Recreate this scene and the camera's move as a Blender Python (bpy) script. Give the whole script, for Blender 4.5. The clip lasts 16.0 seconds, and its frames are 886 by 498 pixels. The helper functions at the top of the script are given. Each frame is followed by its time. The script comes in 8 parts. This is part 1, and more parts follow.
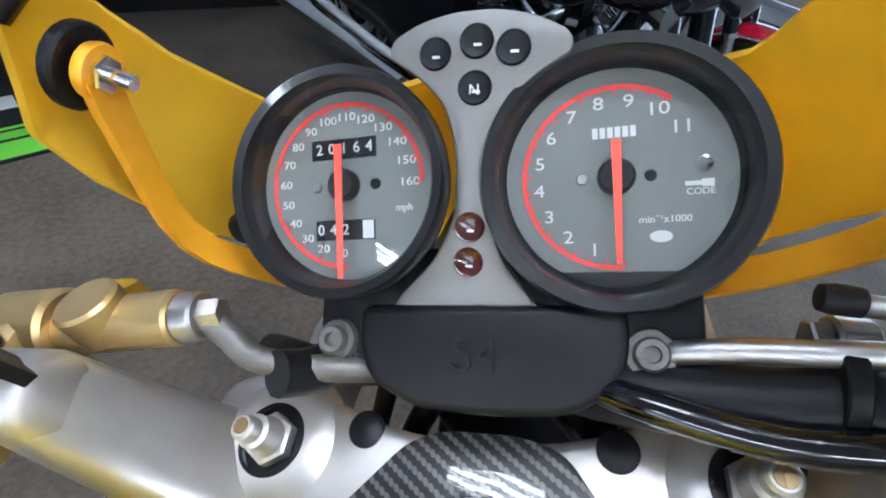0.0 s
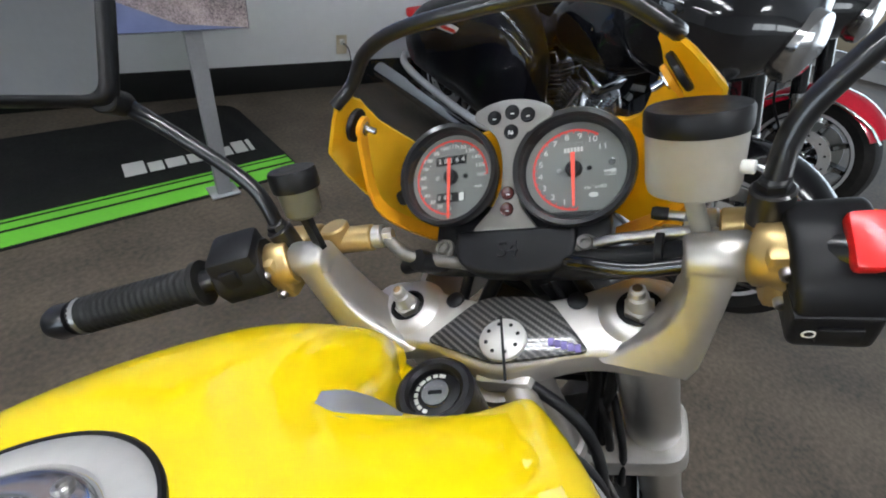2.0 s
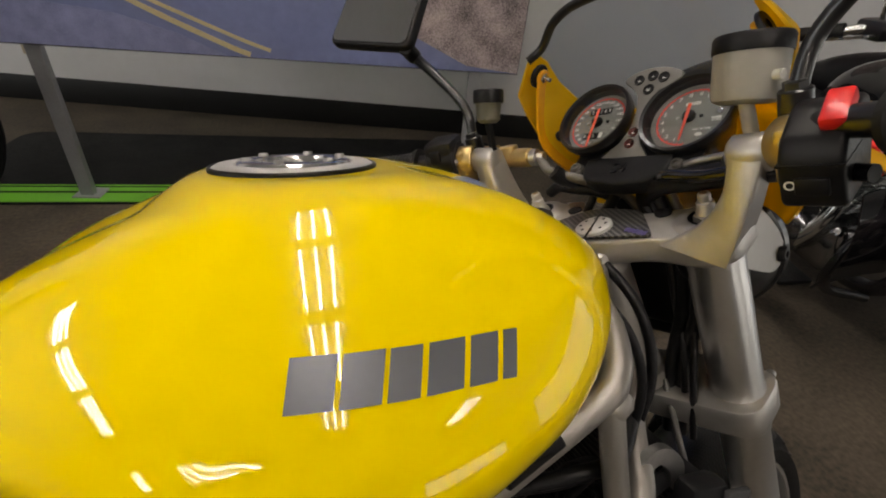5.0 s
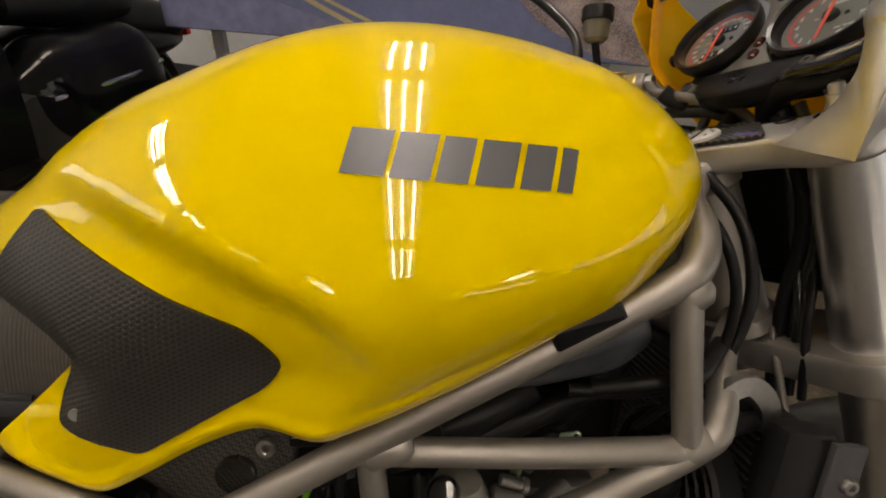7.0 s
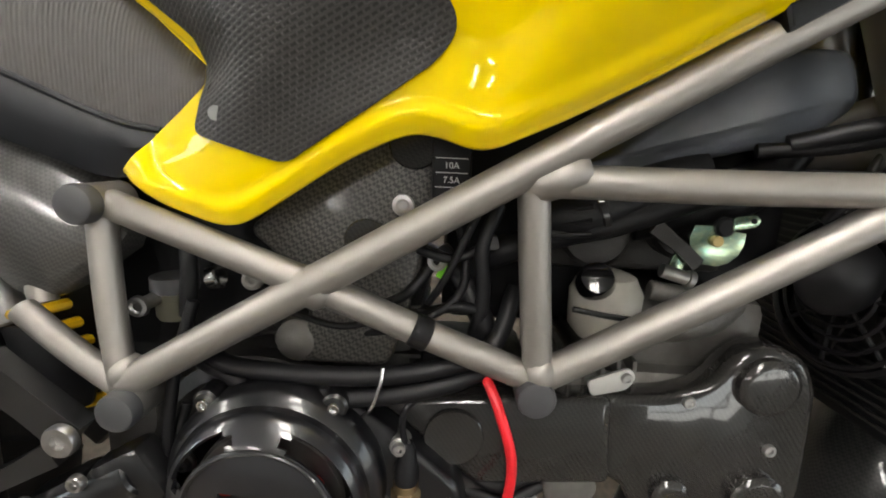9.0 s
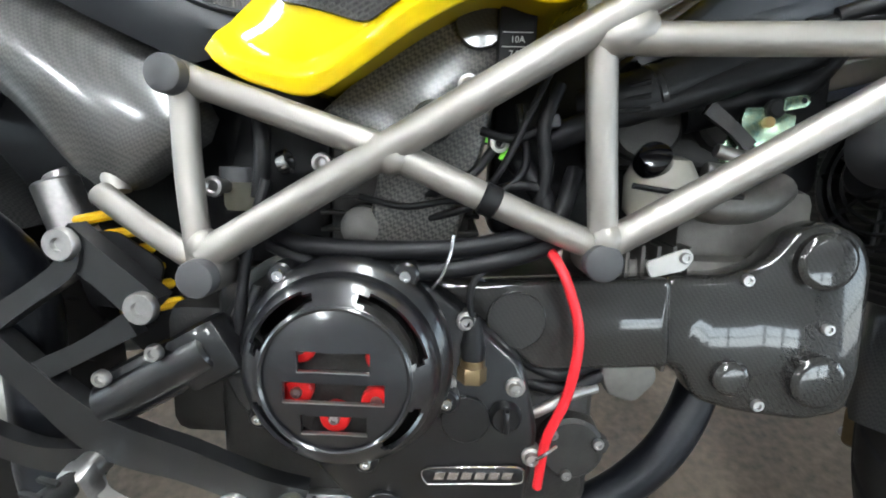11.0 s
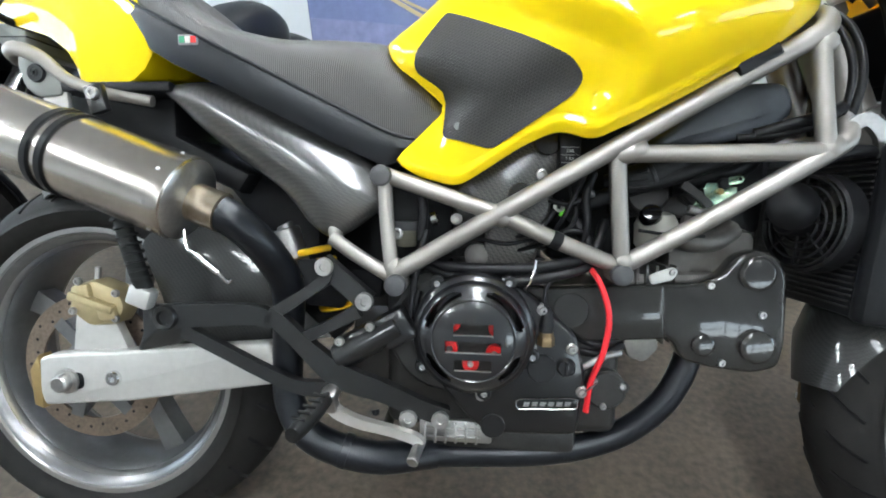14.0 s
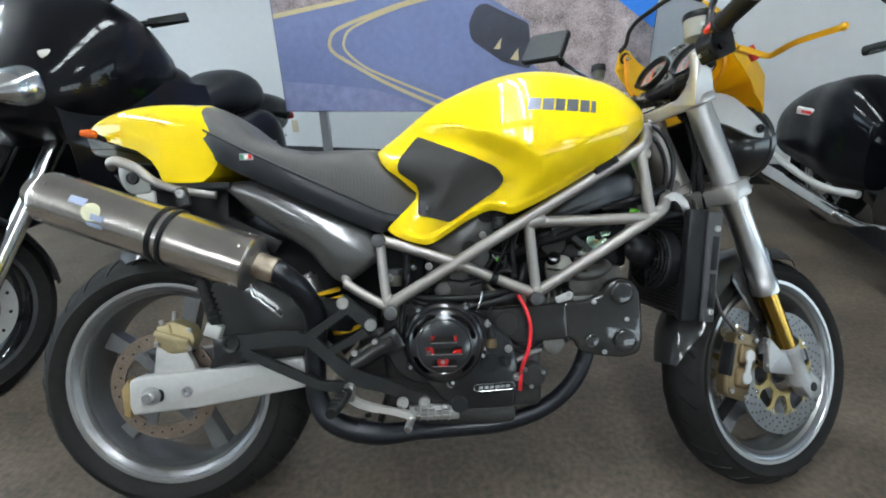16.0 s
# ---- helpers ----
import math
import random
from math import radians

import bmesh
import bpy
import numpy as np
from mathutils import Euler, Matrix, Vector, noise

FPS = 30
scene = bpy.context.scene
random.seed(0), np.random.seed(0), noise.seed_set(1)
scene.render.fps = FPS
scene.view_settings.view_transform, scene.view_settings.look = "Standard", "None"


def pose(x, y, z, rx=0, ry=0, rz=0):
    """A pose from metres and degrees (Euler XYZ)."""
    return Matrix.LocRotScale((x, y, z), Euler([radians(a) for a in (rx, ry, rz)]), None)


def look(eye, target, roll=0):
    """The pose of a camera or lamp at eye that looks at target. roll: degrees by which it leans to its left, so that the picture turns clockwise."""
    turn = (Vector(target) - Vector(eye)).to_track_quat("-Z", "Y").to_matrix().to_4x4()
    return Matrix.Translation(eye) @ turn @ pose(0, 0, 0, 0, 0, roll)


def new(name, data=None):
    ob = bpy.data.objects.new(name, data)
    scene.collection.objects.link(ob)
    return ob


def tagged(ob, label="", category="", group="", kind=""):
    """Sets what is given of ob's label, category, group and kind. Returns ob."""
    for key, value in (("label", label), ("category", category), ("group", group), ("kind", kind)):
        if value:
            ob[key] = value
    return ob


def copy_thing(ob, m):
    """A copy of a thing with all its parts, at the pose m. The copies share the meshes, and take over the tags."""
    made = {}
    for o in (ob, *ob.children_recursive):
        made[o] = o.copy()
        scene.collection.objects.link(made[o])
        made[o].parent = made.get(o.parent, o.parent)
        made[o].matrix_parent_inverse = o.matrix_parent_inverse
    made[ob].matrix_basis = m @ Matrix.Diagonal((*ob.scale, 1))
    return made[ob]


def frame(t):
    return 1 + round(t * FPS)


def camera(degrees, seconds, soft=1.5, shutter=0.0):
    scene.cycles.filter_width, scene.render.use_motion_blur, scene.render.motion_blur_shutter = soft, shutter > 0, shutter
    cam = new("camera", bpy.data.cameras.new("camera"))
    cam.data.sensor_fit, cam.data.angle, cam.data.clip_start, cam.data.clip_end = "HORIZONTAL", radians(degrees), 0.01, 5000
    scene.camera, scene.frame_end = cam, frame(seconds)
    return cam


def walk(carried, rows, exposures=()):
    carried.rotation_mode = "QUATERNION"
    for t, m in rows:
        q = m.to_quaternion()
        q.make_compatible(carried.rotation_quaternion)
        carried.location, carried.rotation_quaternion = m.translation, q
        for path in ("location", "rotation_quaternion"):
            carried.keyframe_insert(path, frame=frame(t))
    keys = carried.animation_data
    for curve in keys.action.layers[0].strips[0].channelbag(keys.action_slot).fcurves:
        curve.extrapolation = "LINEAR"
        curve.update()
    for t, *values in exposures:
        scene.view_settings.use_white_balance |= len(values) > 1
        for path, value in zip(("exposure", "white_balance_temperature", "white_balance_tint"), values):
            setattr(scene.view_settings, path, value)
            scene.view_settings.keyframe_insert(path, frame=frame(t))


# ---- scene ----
cam = camera(87.7, 16.0, soft=1.9)
PATH = [
    (0, (1.072, 0.339, 1.075), (2.42, 0.877, -0.301), 16.3),
    (0.5, (1.048, 0.329, 1.092), (2.391, 0.904, -0.273), 15.4),
    (1, (1.003, 0.304, 1.121), (2.322, 0.967, -0.228), 13.3),
    (1.5, (0.942, 0.265, 1.143), (2.247, 1.047, -0.156), 11.3),
    (2, (0.895, 0.218, 1.162), (2.163, 1.138, -0.082), 9.0),
    (2.5, (0.86, 0.174, 1.169), (2.064, 1.246, -0.015), 7.5),
    (3, (0.838, 0.117, 1.175), (1.929, 1.332, 0.02), 6.5),
    (3.5, (0.813, 0.064, 1.167), (1.811, 1.374, 0.033), 6.9),
    (3.7, (0.806, 0.045, 1.164), (1.756, 1.393, 0.033), 6.7),
    (6, (0.858, -0.077, 1.073), (1.17, 1.571, -0.016), 5.5),
    (6.5, (0.863, -0.096, 1.05), (1.072, 1.57, -0.037), 4.9),
    (7, (0.858, -0.12, 1.018), (0.971, 1.559, -0.061), 3.6),
    (7.5, (0.841, -0.13, 0.971), (0.878, 1.556, -0.104), 2.9),
    (8, (0.8, -0.138, 0.916), (0.791, 1.563, -0.137), 2.9),
    (8.5, (0.79, -0.167, 0.848), (0.764, 1.528, -0.213), 2.8),
    (9, (0.771, -0.189, 0.811), (0.726, 1.492, -0.272), 1.9),
    (9.5, (0.764, -0.207, 0.783), (0.73, 1.499, -0.262), 1.7),
    (9.7, (0.762, -0.214, 0.769), (0.732, 1.499, -0.263), 1.7),
    (11.8, (0.695, -0.301, 0.709), (0.589, 1.43, -0.286), -0.2),
    (12, (0.689, -0.312, 0.716), (0.559, 1.421, -0.274), -0.4),
    (12.5, (0.678, -0.346, 0.744), (0.497, 1.401, -0.212), -1.0),
    (13, (0.665, -0.403, 0.767), (0.488, 1.348, -0.183), -0.5),
    (13.5, (0.654, -0.466, 0.803), (0.471, 1.298, -0.121), -0.8),
    (14, (0.644, -0.519, 0.852), (0.483, 1.255, -0.056), -1.1),
    (14.5, (0.606, -0.589, 0.906), (0.494, 1.207, 0.033), -1.1),
    (15, (0.587, -0.672, 0.958), (0.514, 1.14, 0.114), -1.1),
    (15.5, (0.61, -0.739, 0.994), (0.6, 1.086, 0.176), -0.8),
    (16, (0.633, -0.815, 1.029), (0.648, 1.016, 0.223), -1.3),
]
walk(cam, [(t, look(eye, target, roll)) for t, eye, target, roll in PATH], exposures=[(0, 0.52, 5700, 10), (1, 0.38, 5750, 10), (2, 0.19, 6350, 10), (3.5, -0.32, 6350, 10), (6, -0.70, 9000, 18), (8, -0.50, 8800, 18), (9, 0.53, 7300, 11), (9.5, 0.86, 6600, 8), (12, 1.36, 6300, 6), (14, 1.00, 6200, 5), (16, 0.47, 6100, 4)])

# ---------------------------------------------------------------- world and lights
world = bpy.data.worlds.new("sky")
scene.world = world
world.use_nodes = True
wn = world.node_tree.nodes
sky = wn.new("ShaderNodeTexSky")
sky.sky_type, sky.sun_disc = "NISHITA", False
sky.sun_elevation, sky.sun_rotation = radians(48), radians(150)
wn["Background"].inputs[1].default_value = 0.10
world.node_tree.links.new(sky.outputs[0], wn["Background"].inputs[0])
scene.view_settings.exposure = 0.0


def area(name, eye, target, sx, sy, watts, color):
    la = bpy.data.lights.new(name, "AREA")
    la.shape, la.size, la.size_y, la.energy, la.color = "RECTANGLE", sx, sy, watts, color
    ob = new(name, la)
    ob.matrix_world = look(eye, target)
    return ob


# daylight in the shop window opening of the front wall and the glazed side opening
area("window_light", (5.4, -7.49, 1.0), (5.4, 0, 1.0), 3.6, 0.9, 40, (0.80, 0.90, 1.0))
area("window_light", (7.99, -2.6, 1.3), (0, -2.6, 1.3), 6.4, 2.2, 85, (0.76, 0.88, 1.0))
area("window_light", (-6.96, 0.75, 1.3), (0, 0.75, 1.3), 4.4, 2.3, 105, (0.74, 0.87, 1.0))

# ---------------------------------------------------------------- materials
def mat(name, base, rough=0.5, metal=0.0, var=0.12, scale=30.0, bump=0.0, bscale=200.0, coat=0.0, tint=None, rvar=0.1, trans=0.0, ior=1.5, spec=0.5, coatr=0.03):
    """A principled material whose colour and gloss vary at two scales, with fine relief."""
    m = bpy.data.materials.new(name)
    m.use_nodes = True
    nt = m.node_tree
    b, lk = nt.nodes["Principled BSDF"], nt.links.new
    tc = nt.nodes.new("ShaderNodeTexCoord")
    big, fine = nt.nodes.new("ShaderNodeTexNoise"), nt.nodes.new("ShaderNodeTexNoise")
    big.inputs["Scale"].default_value, fine.inputs["Scale"].default_value = scale * 0.18, scale * 3
    big.inputs["Detail"].default_value, fine.inputs["Detail"].default_value = 4, 3
    add = nt.nodes.new("ShaderNodeMath")
    add.operation = "ADD"
    for tex, slot in ((big, 0), (fine, 1)):
        lk(tc.outputs["Object"], tex.inputs["Vector"])
        lk(tex.outputs["Fac"], add.inputs[slot])
    ramp = nt.nodes.new("ShaderNodeValToRGB")
    lo, hi = [c * (1 - var) for c in base], [min(1, c * (1 + var)) for c in (tint or base)]
    ramp.color_ramp.elements[0].color, ramp.color_ramp.elements[1].color = (*lo, 1), (*hi, 1)
    half = nt.nodes.new("ShaderNodeMath")
    half.operation, half.inputs[1].default_value = "MULTIPLY", 0.5
    lk(add.outputs[0], half.inputs[0])
    ramp.color_ramp.elements[0].position, ramp.color_ramp.elements[1].position = 0.32, 0.68
    lk(half.outputs[0], ramp.inputs[0])
    lk(ramp.outputs[0], b.inputs["Base Color"])
    mr = nt.nodes.new("ShaderNodeMapRange")
    r0, r1 = max(0.02, rough - rvar), min(1, rough + rvar)
    r0, r1 = (max(r0, 0.285), r1) if rough >= 0.275 else (r0, min(r1, 0.262))
    mr.inputs["To Min"].default_value, mr.inputs["To Max"].default_value = r0, r1
    mr.inputs["From Min"].default_value, mr.inputs["From Max"].default_value = 0.3, 0.7
    lk(half.outputs[0], mr.inputs["Value"])
    lk(mr.outputs[0], b.inputs["Roughness"])
    b.inputs["Metallic"].default_value, b.inputs["Coat Weight"].default_value = metal, coat
    b.inputs["Coat Roughness"].default_value, b.inputs["Specular IOR Level"].default_value = coatr, spec
    b.inputs["Transmission Weight"].default_value, b.inputs["IOR"].default_value = trans, ior
    if bump:
        bt, bn = nt.nodes.new("ShaderNodeTexNoise"), nt.nodes.new("ShaderNodeBump")
        bt.inputs["Scale"].default_value, bt.inputs["Detail"].default_value = bscale, 5
        lk(tc.outputs["Object"], bt.inputs["Vector"])
        bn.inputs["Strength"].default_value, bn.inputs["Distance"].default_value = bump, 0.002
        lk(bt.outputs["Fac"], bn.inputs["Height"])
        lk(bn.outputs[0], b.inputs["Normal"])
    return m


def weave(name, dark, light, size, rough=0.25, coat=0.6, turn=45.0, bump=0.0, coatr=0.03, spec=0.35):
    """Woven fibre: two crossing families of threads, with a slow drift of tone."""
    m = mat(name, dark, rough, 0.0, 0.2, 12, coat=coat, coatr=coatr, spec=spec)
    nt = m.node_tree
    b, lk = nt.nodes["Principled BSDF"], nt.links.new
    tc, mp, ck = nt.nodes.new("ShaderNodeTexCoord"), nt.nodes.new("ShaderNodeMapping"), nt.nodes.new("ShaderNodeTexChecker")
    mp.inputs["Rotation"].default_value = (radians(turn), radians(turn), radians(turn))
    ck.inputs["Scale"].default_value = 1 / size
    ck.inputs["Color1"].default_value, ck.inputs["Color2"].default_value = (*dark, 1), (*light, 1)
    lk(tc.outputs["Object"], mp.inputs["Vector"])
    lk(mp.outputs[0], ck.inputs["Vector"])
    mix = nt.nodes.new("ShaderNodeMix")
    mix.data_type, mix.blend_type = "RGBA", "ADD"
    mix.inputs[0].default_value = 0.6
    ramp = [n for n in nt.nodes if n.type == "VALTORGB"][0]
    lk(ck.outputs["Color"], mix.inputs[6])
    lk(ramp.outputs[0], mix.inputs[7])
    lk(mix.outputs[2], b.inputs["Base Color"])
    if bump:
        bn = nt.nodes.new("ShaderNodeBump")
        bn.inputs["Strength"].default_value, bn.inputs["Distance"].default_value = bump, 0.001
        lk(ck.outputs["Fac"], bn.inputs["Height"])
        lk(bn.outputs[0], b.inputs["Normal"])
    return m


def relief(m, kind, scale, turn, depth, dark=None):
    """Regular embossing: ribs, or rows of short dashes."""
    nt = m.node_tree
    b, lk = nt.nodes["Principled BSDF"], nt.links.new
    tc, mp, bn = nt.nodes.new("ShaderNodeTexCoord"), nt.nodes.new("ShaderNodeMapping"), nt.nodes.new("ShaderNodeBump")
    mp.inputs["Rotation"].default_value = tuple(radians(a) for a in turn)
    lk(tc.outputs["Object"], mp.inputs["Vector"])
    if kind == "ribs":
        tex = nt.nodes.new("ShaderNodeTexWave")
        tex.inputs["Scale"].default_value = scale
        height = tex.outputs["Fac"]
    else:
        tex = nt.nodes.new("ShaderNodeTexBrick")
        tex.inputs["Scale"].default_value = scale
        tex.inputs["Brick Width"].default_value, tex.inputs["Row Height"].default_value = 0.62, 0.42
        tex.inputs["Mortar Size"].default_value, tex.inputs["Mortar Smooth"].default_value = 0.13, 0.5
        tex.inputs["Color1"].default_value = tex.inputs["Color2"].default_value = (*dark, 1)
        base = [n for n in nt.nodes if n.type == "VALTORGB"][0]
        lk(base.outputs[0], tex.inputs["Mortar"])
        lk(tex.outputs["Color"], b.inputs["Base Color"])
        height = tex.outputs["Fac"]
    lk(mp.outputs[0], tex.inputs["Vector"])
    bn.inputs["Strength"].default_value, bn.inputs["Distance"].default_value = depth, 0.001
    lk(height, bn.inputs["Height"])
    lk(bn.outputs[0], b.inputs["Normal"])
    return m


def clear(name, color, rough=0.02, gloss=0.05, graze=0.55):
    """Thin clear or tinted sheet: see-through, with more gloss towards a glancing view."""
    m = bpy.data.materials.new(name)
    m.use_nodes = True
    nt = m.node_tree
    lk = nt.links.new
    tr, gl, lw, pw, mp, mx = (nt.nodes.new("ShaderNode" + k) for k in ("BsdfTransparent", "BsdfGlossy", "LayerWeight", "Math", "MapRange", "MixShader"))
    tr.inputs[0].default_value = (*color, 1)
    gl.inputs["Roughness"].default_value = rough
    lw.inputs["Blend"].default_value = 0.5
    pw.operation, pw.inputs[1].default_value = "POWER", 4.0
    mp.inputs["To Min"].default_value, mp.inputs["To Max"].default_value = gloss, min(1.0, gloss + graze)
    lk(lw.outputs["Facing"], pw.inputs[0])
    lk(pw.outputs[0], mp.inputs["Value"])
    lk(mp.outputs[0], mx.inputs[0])
    lk(tr.outputs[0], mx.inputs[1])
    lk(gl.outputs[0], mx.inputs[2])
    lk(mx.outputs[0], nt.nodes["Material Output"].inputs[0])
    return m


def lit_through(m, share):
    """Thin coloured plastic that lets some light through its back."""
    nt = m.node_tree
    b, tr, mx = nt.nodes["Principled BSDF"], nt.nodes.new("ShaderNodeBsdfTranslucent"), nt.nodes.new("ShaderNodeMixShader")
    ramp = [n for n in nt.nodes if n.type == "VALTORGB"][0]
    nt.links.new(ramp.outputs[0], tr.inputs[0])
    mx.inputs[0].default_value = share
    nt.links.new(b.outputs[0], mx.inputs[1])
    nt.links.new(tr.outputs[0], mx.inputs[2])
    nt.links.new(mx.outputs[0], nt.nodes["Material Output"].inputs[0])
    return m


def glow(name, color, strength):
    m = bpy.data.materials.new(name)
    m.use_nodes = True
    nt = m.node_tree
    e = nt.nodes.new("ShaderNodeEmission")
    e.inputs[0].default_value, e.inputs[1].default_value = (*color, 1), strength
    nt.links.new(e.outputs[0], nt.nodes["Material Output"].inputs[0])
    return m


YELLOW = mat("yellow_paint", (0.93, 0.66, 0.001), 0.45, 0, 0.03, 8, coat=1.0, rvar=0.03, spec=0.08)
FAIRING = lit_through(mat("yellow_plastic", (0.90, 0.61, 0.04), 0.4, 0, 0.06, 12, bump=0.05, bscale=900, coat=0.35), 0.55)
BRACKET = mat("amber_powder_coat", (0.85, 0.38, 0.012), 0.38, 0.1, 0.06, 40, bump=0.04, bscale=1500)
SILVER = mat("silver_frame_paint", (0.32, 0.298, 0.277), 0.48, 0.80, 0.06, 60, bump=0.02, bscale=2500)
CAST = mat("blasted_aluminium", (0.56, 0.54, 0.515), 0.42, 0.85, 0.07, 40, bump=0.08, bscale=3000)
ALU = mat("plain_aluminium", (0.55, 0.54, 0.52), 0.48, 0.5, 0.08, 30, bump=0.05, bscale=1500)
CHROME = mat("bright_steel", (0.72, 0.72, 0.72), 0.16, 1.0, 0.06, 60)
STEEL = mat("worn_steel", (0.45, 0.44, 0.43), 0.35, 1.0, 0.15, 60, bump=0.05, bscale=900)
GOLD = mat("gold_anodised", (0.52, 0.38, 0.17), 0.32, 0.85, 0.10, 40, bump=0.06, bscale=1500)
FORKGOLD = mat("gold_fork_tube", (0.45, 0.29, 0.06), 0.2, 1.0, 0.10, 40)
LEVER = mat("amber_anodised", (0.75, 0.40, 0.02), 0.3, 0.7, 0.08, 40)
TITAN = mat("brushed_titanium", (0.56, 0.515, 0.46), 0.25, 1.0, 0.04, 25, tint=(0.60, 0.56, 0.52), rvar=0.015)
RUBBER = mat("tyre_rubber", (0.008, 0.0076, 0.0075), 0.65, 0, 0.25, 20, bump=0.15, bscale=400, tint=(0.014, 0.0125, 0.0115), spec=0.16)
PLASTIC = mat("black_plastic", (0.007, 0.007, 0.008), 0.42, 0, 0.2, 40, bump=0.08, bscale=1800, spec=0.22)
GRIP = mat("grip_rubber", (0.008, 0.008, 0.008), 0.55, 0, 0.2, 60, bump=0.2, bscale=900, spec=0.3)
BLACKPAINT = mat("satin_black_paint", (0.006, 0.006, 0.007), 0.34, 0, 0.1, 30, coat=0.7, spec=0.35, coatr=0.09, rvar=0.05)
HANGERBLACK = mat("satin_cast_black", (0.009, 0.009, 0.0095), 0.34, 0, 0.15, 40, coat=0.5, coatr=0.14, spec=0.4, bump=0.05, bscale=1200)
GLOSSBLACK = mat("gloss_black_paint", (0.004, 0.004, 0.005), 0.2, 0, 0.2, 12, coat=1.0, rvar=0.04, spec=0.2)
GREYPLASTIC = mat("grey_plastic", (0.042, 0.042, 0.045), 0.55, 0, 0.12, 40, bump=0.06, bscale=1400)
CASE = mat("engine_case", (0.034, 0.032, 0.0305), 0.46, 0.4, 0.3, 25, bump=0.25, bscale=500)
CASEALU = mat("engine_aluminium", (0.13, 0.123, 0.115), 0.5, 0.6, 0.25, 30, bump=0.2, bscale=600)
PIPE = mat("blackened_pipe", (0.010, 0.011, 0.0145), 0.34, 0.4, 0.3, 18, bump=0.1, bscale=300)
VINYL = relief(mat("ribbed_vinyl", (0.046, 0.042, 0.039), 0.40, 0, 0.15, 30, spec=0.5), "ribs", 120.0, (0, 0, 12), 0.4)
VINYL2 = mat("smooth_vinyl", (0.009, 0.010, 0.013), 0.45, 0, 0.2, 30, bump=0.12, bscale=1300, spec=0.4)
PADMAT = relief(mat("dashed_rubber", (0.034, 0.031, 0.029), 0.5, 0, 0.1, 60, spec=0.4), "dashes", 120.0, (90, 0, 28), 0.4, (0.014, 0.0128, 0.012))
CARBON2 = weave("dull_carbon_weave", (0.012, 0.0115, 0.011), (0.022, 0.021, 0.020), 0.0016, 0.24, 0.8, 45, coatr=0.05, spec=0.15)
WHEELGREY = mat("grey_wheel_paint", (0.20, 0.20, 0.205), 0.32, 0.8, 0.12, 30, coat=0.3)
RIMLIP = mat("machined_rim", (0.50, 0.495, 0.49), 0.30, 0.95, 0.05, 40, rvar=0.03)
DISC = mat("brake_disc_steel", (0.18, 0.177, 0.175), 0.40, 1.0, 0.12, 60, bump=0.03, bscale=1200, tint=(0.22, 0.215, 0.21))
RUSTDISC = mat("browned_disc_steel", (0.20, 0.155, 0.12), 0.42, 0.85, 0.2, 60, bump=0.05, bscale=1200, tint=(0.28, 0.22, 0.17))
RED = mat("red_plastic", (0.65, 0.015, 0.015), 0.35, 0, 0.06, 40, coat=0.4)
REDHOSE = mat("red_silicone", (0.62, 0.012, 0.02), 0.45, 0, 0.08, 40)
WHITE = mat("white_plastic", (0.66, 0.65, 0.60), 0.45, 0, 0.06, 40)
FLUID = mat("milky_reservoir", (0.50, 0.48, 0.42), 0.4, 0, 0.10, 30, trans=0.45)
ZINC = mat("zinc_passivate", (0.20, 0.48, 0.44), 0.27, 0.95, 0.2, 80, tint=(0.50, 0.56, 0.36))
DIAL = mat("dial_grey", (0.175, 0.18, 0.172), 0.6, 0, 0.05, 50)
DIALRIM = mat("dial_surround", (0.012, 0.012, 0.013), 0.45, 0, 0.1, 50, spec=0.3)
PRINT = mat("white_print", (0.66, 0.66, 0.64), 0.6, 0, 0.02, 50)
REDPRINT = mat("red_print", (0.78, 0.05, 0.035), 0.5, 0, 0.03, 50)
NEEDLE = mat("red_needle", (0.90, 0.10, 0.06), 0.4, 0, 0.03, 50)
PANEL = mat("grey_dash_panel", (0.18, 0.172, 0.160), 0.42, 0.5, 0.07, 40, bump=0.05, bscale=2000)
LAMPRED = mat("dark_red_lens", (0.055, 0.010, 0.008), 0.2, 0, 0.1, 60, coat=0.5)
BADGE = mat("graphite_foil", (0.13, 0.135, 0.15), 0.4, 0.5, 0.03, 50, rvar=0.03)
ORANGE = mat("orange_lens", (0.75, 0.13, 0.012), 0.2, 0, 0.1, 40, coat=0.6)
PURPLE = mat("violet_foil", (0.11, 0.085, 0.26), 0.35, 0.3, 0.1, 60)
SPRING = mat("yellow_spring", (0.85, 0.50, 0.01), 0.3, 0, 0.06, 40, coat=0.5)
GLASS = clear("clear_glass", (0.93, 0.95, 0.95), gloss=0.06)
# blue-grey tint of the screens; on the yellow bike it imitates reflected sky haze
HAZETINT = clear("haze_tinted_screen", (0.64, 0.68, 0.74), rough=0.05, gloss=0.015, graze=0.22)
MIRROR = mat("mirror_glass", (0.78, 0.80, 0.82), 0.03, 1.0, 0.01, 20, rvar=0.01)
LENS = clear("lamp_glass", (0.85, 0.9, 0.95))
WALLPAINT = mat("white_wall_paint", (0.74, 0.75, 0.76), 0.75, 0, 0.03, 6, bump=0.06, bscale=120)
GREYWALL = mat("grey_wall_paint", (0.50, 0.50, 0.505), 0.8, 0, 0.05, 6, bump=0.06, bscale=120)
TOURBLACK = mat("deep_black_paint", (0.003, 0.003, 0.0045), 0.4, 0, 0.2, 12, coat=0.5, coatr=0.07, spec=0.05)
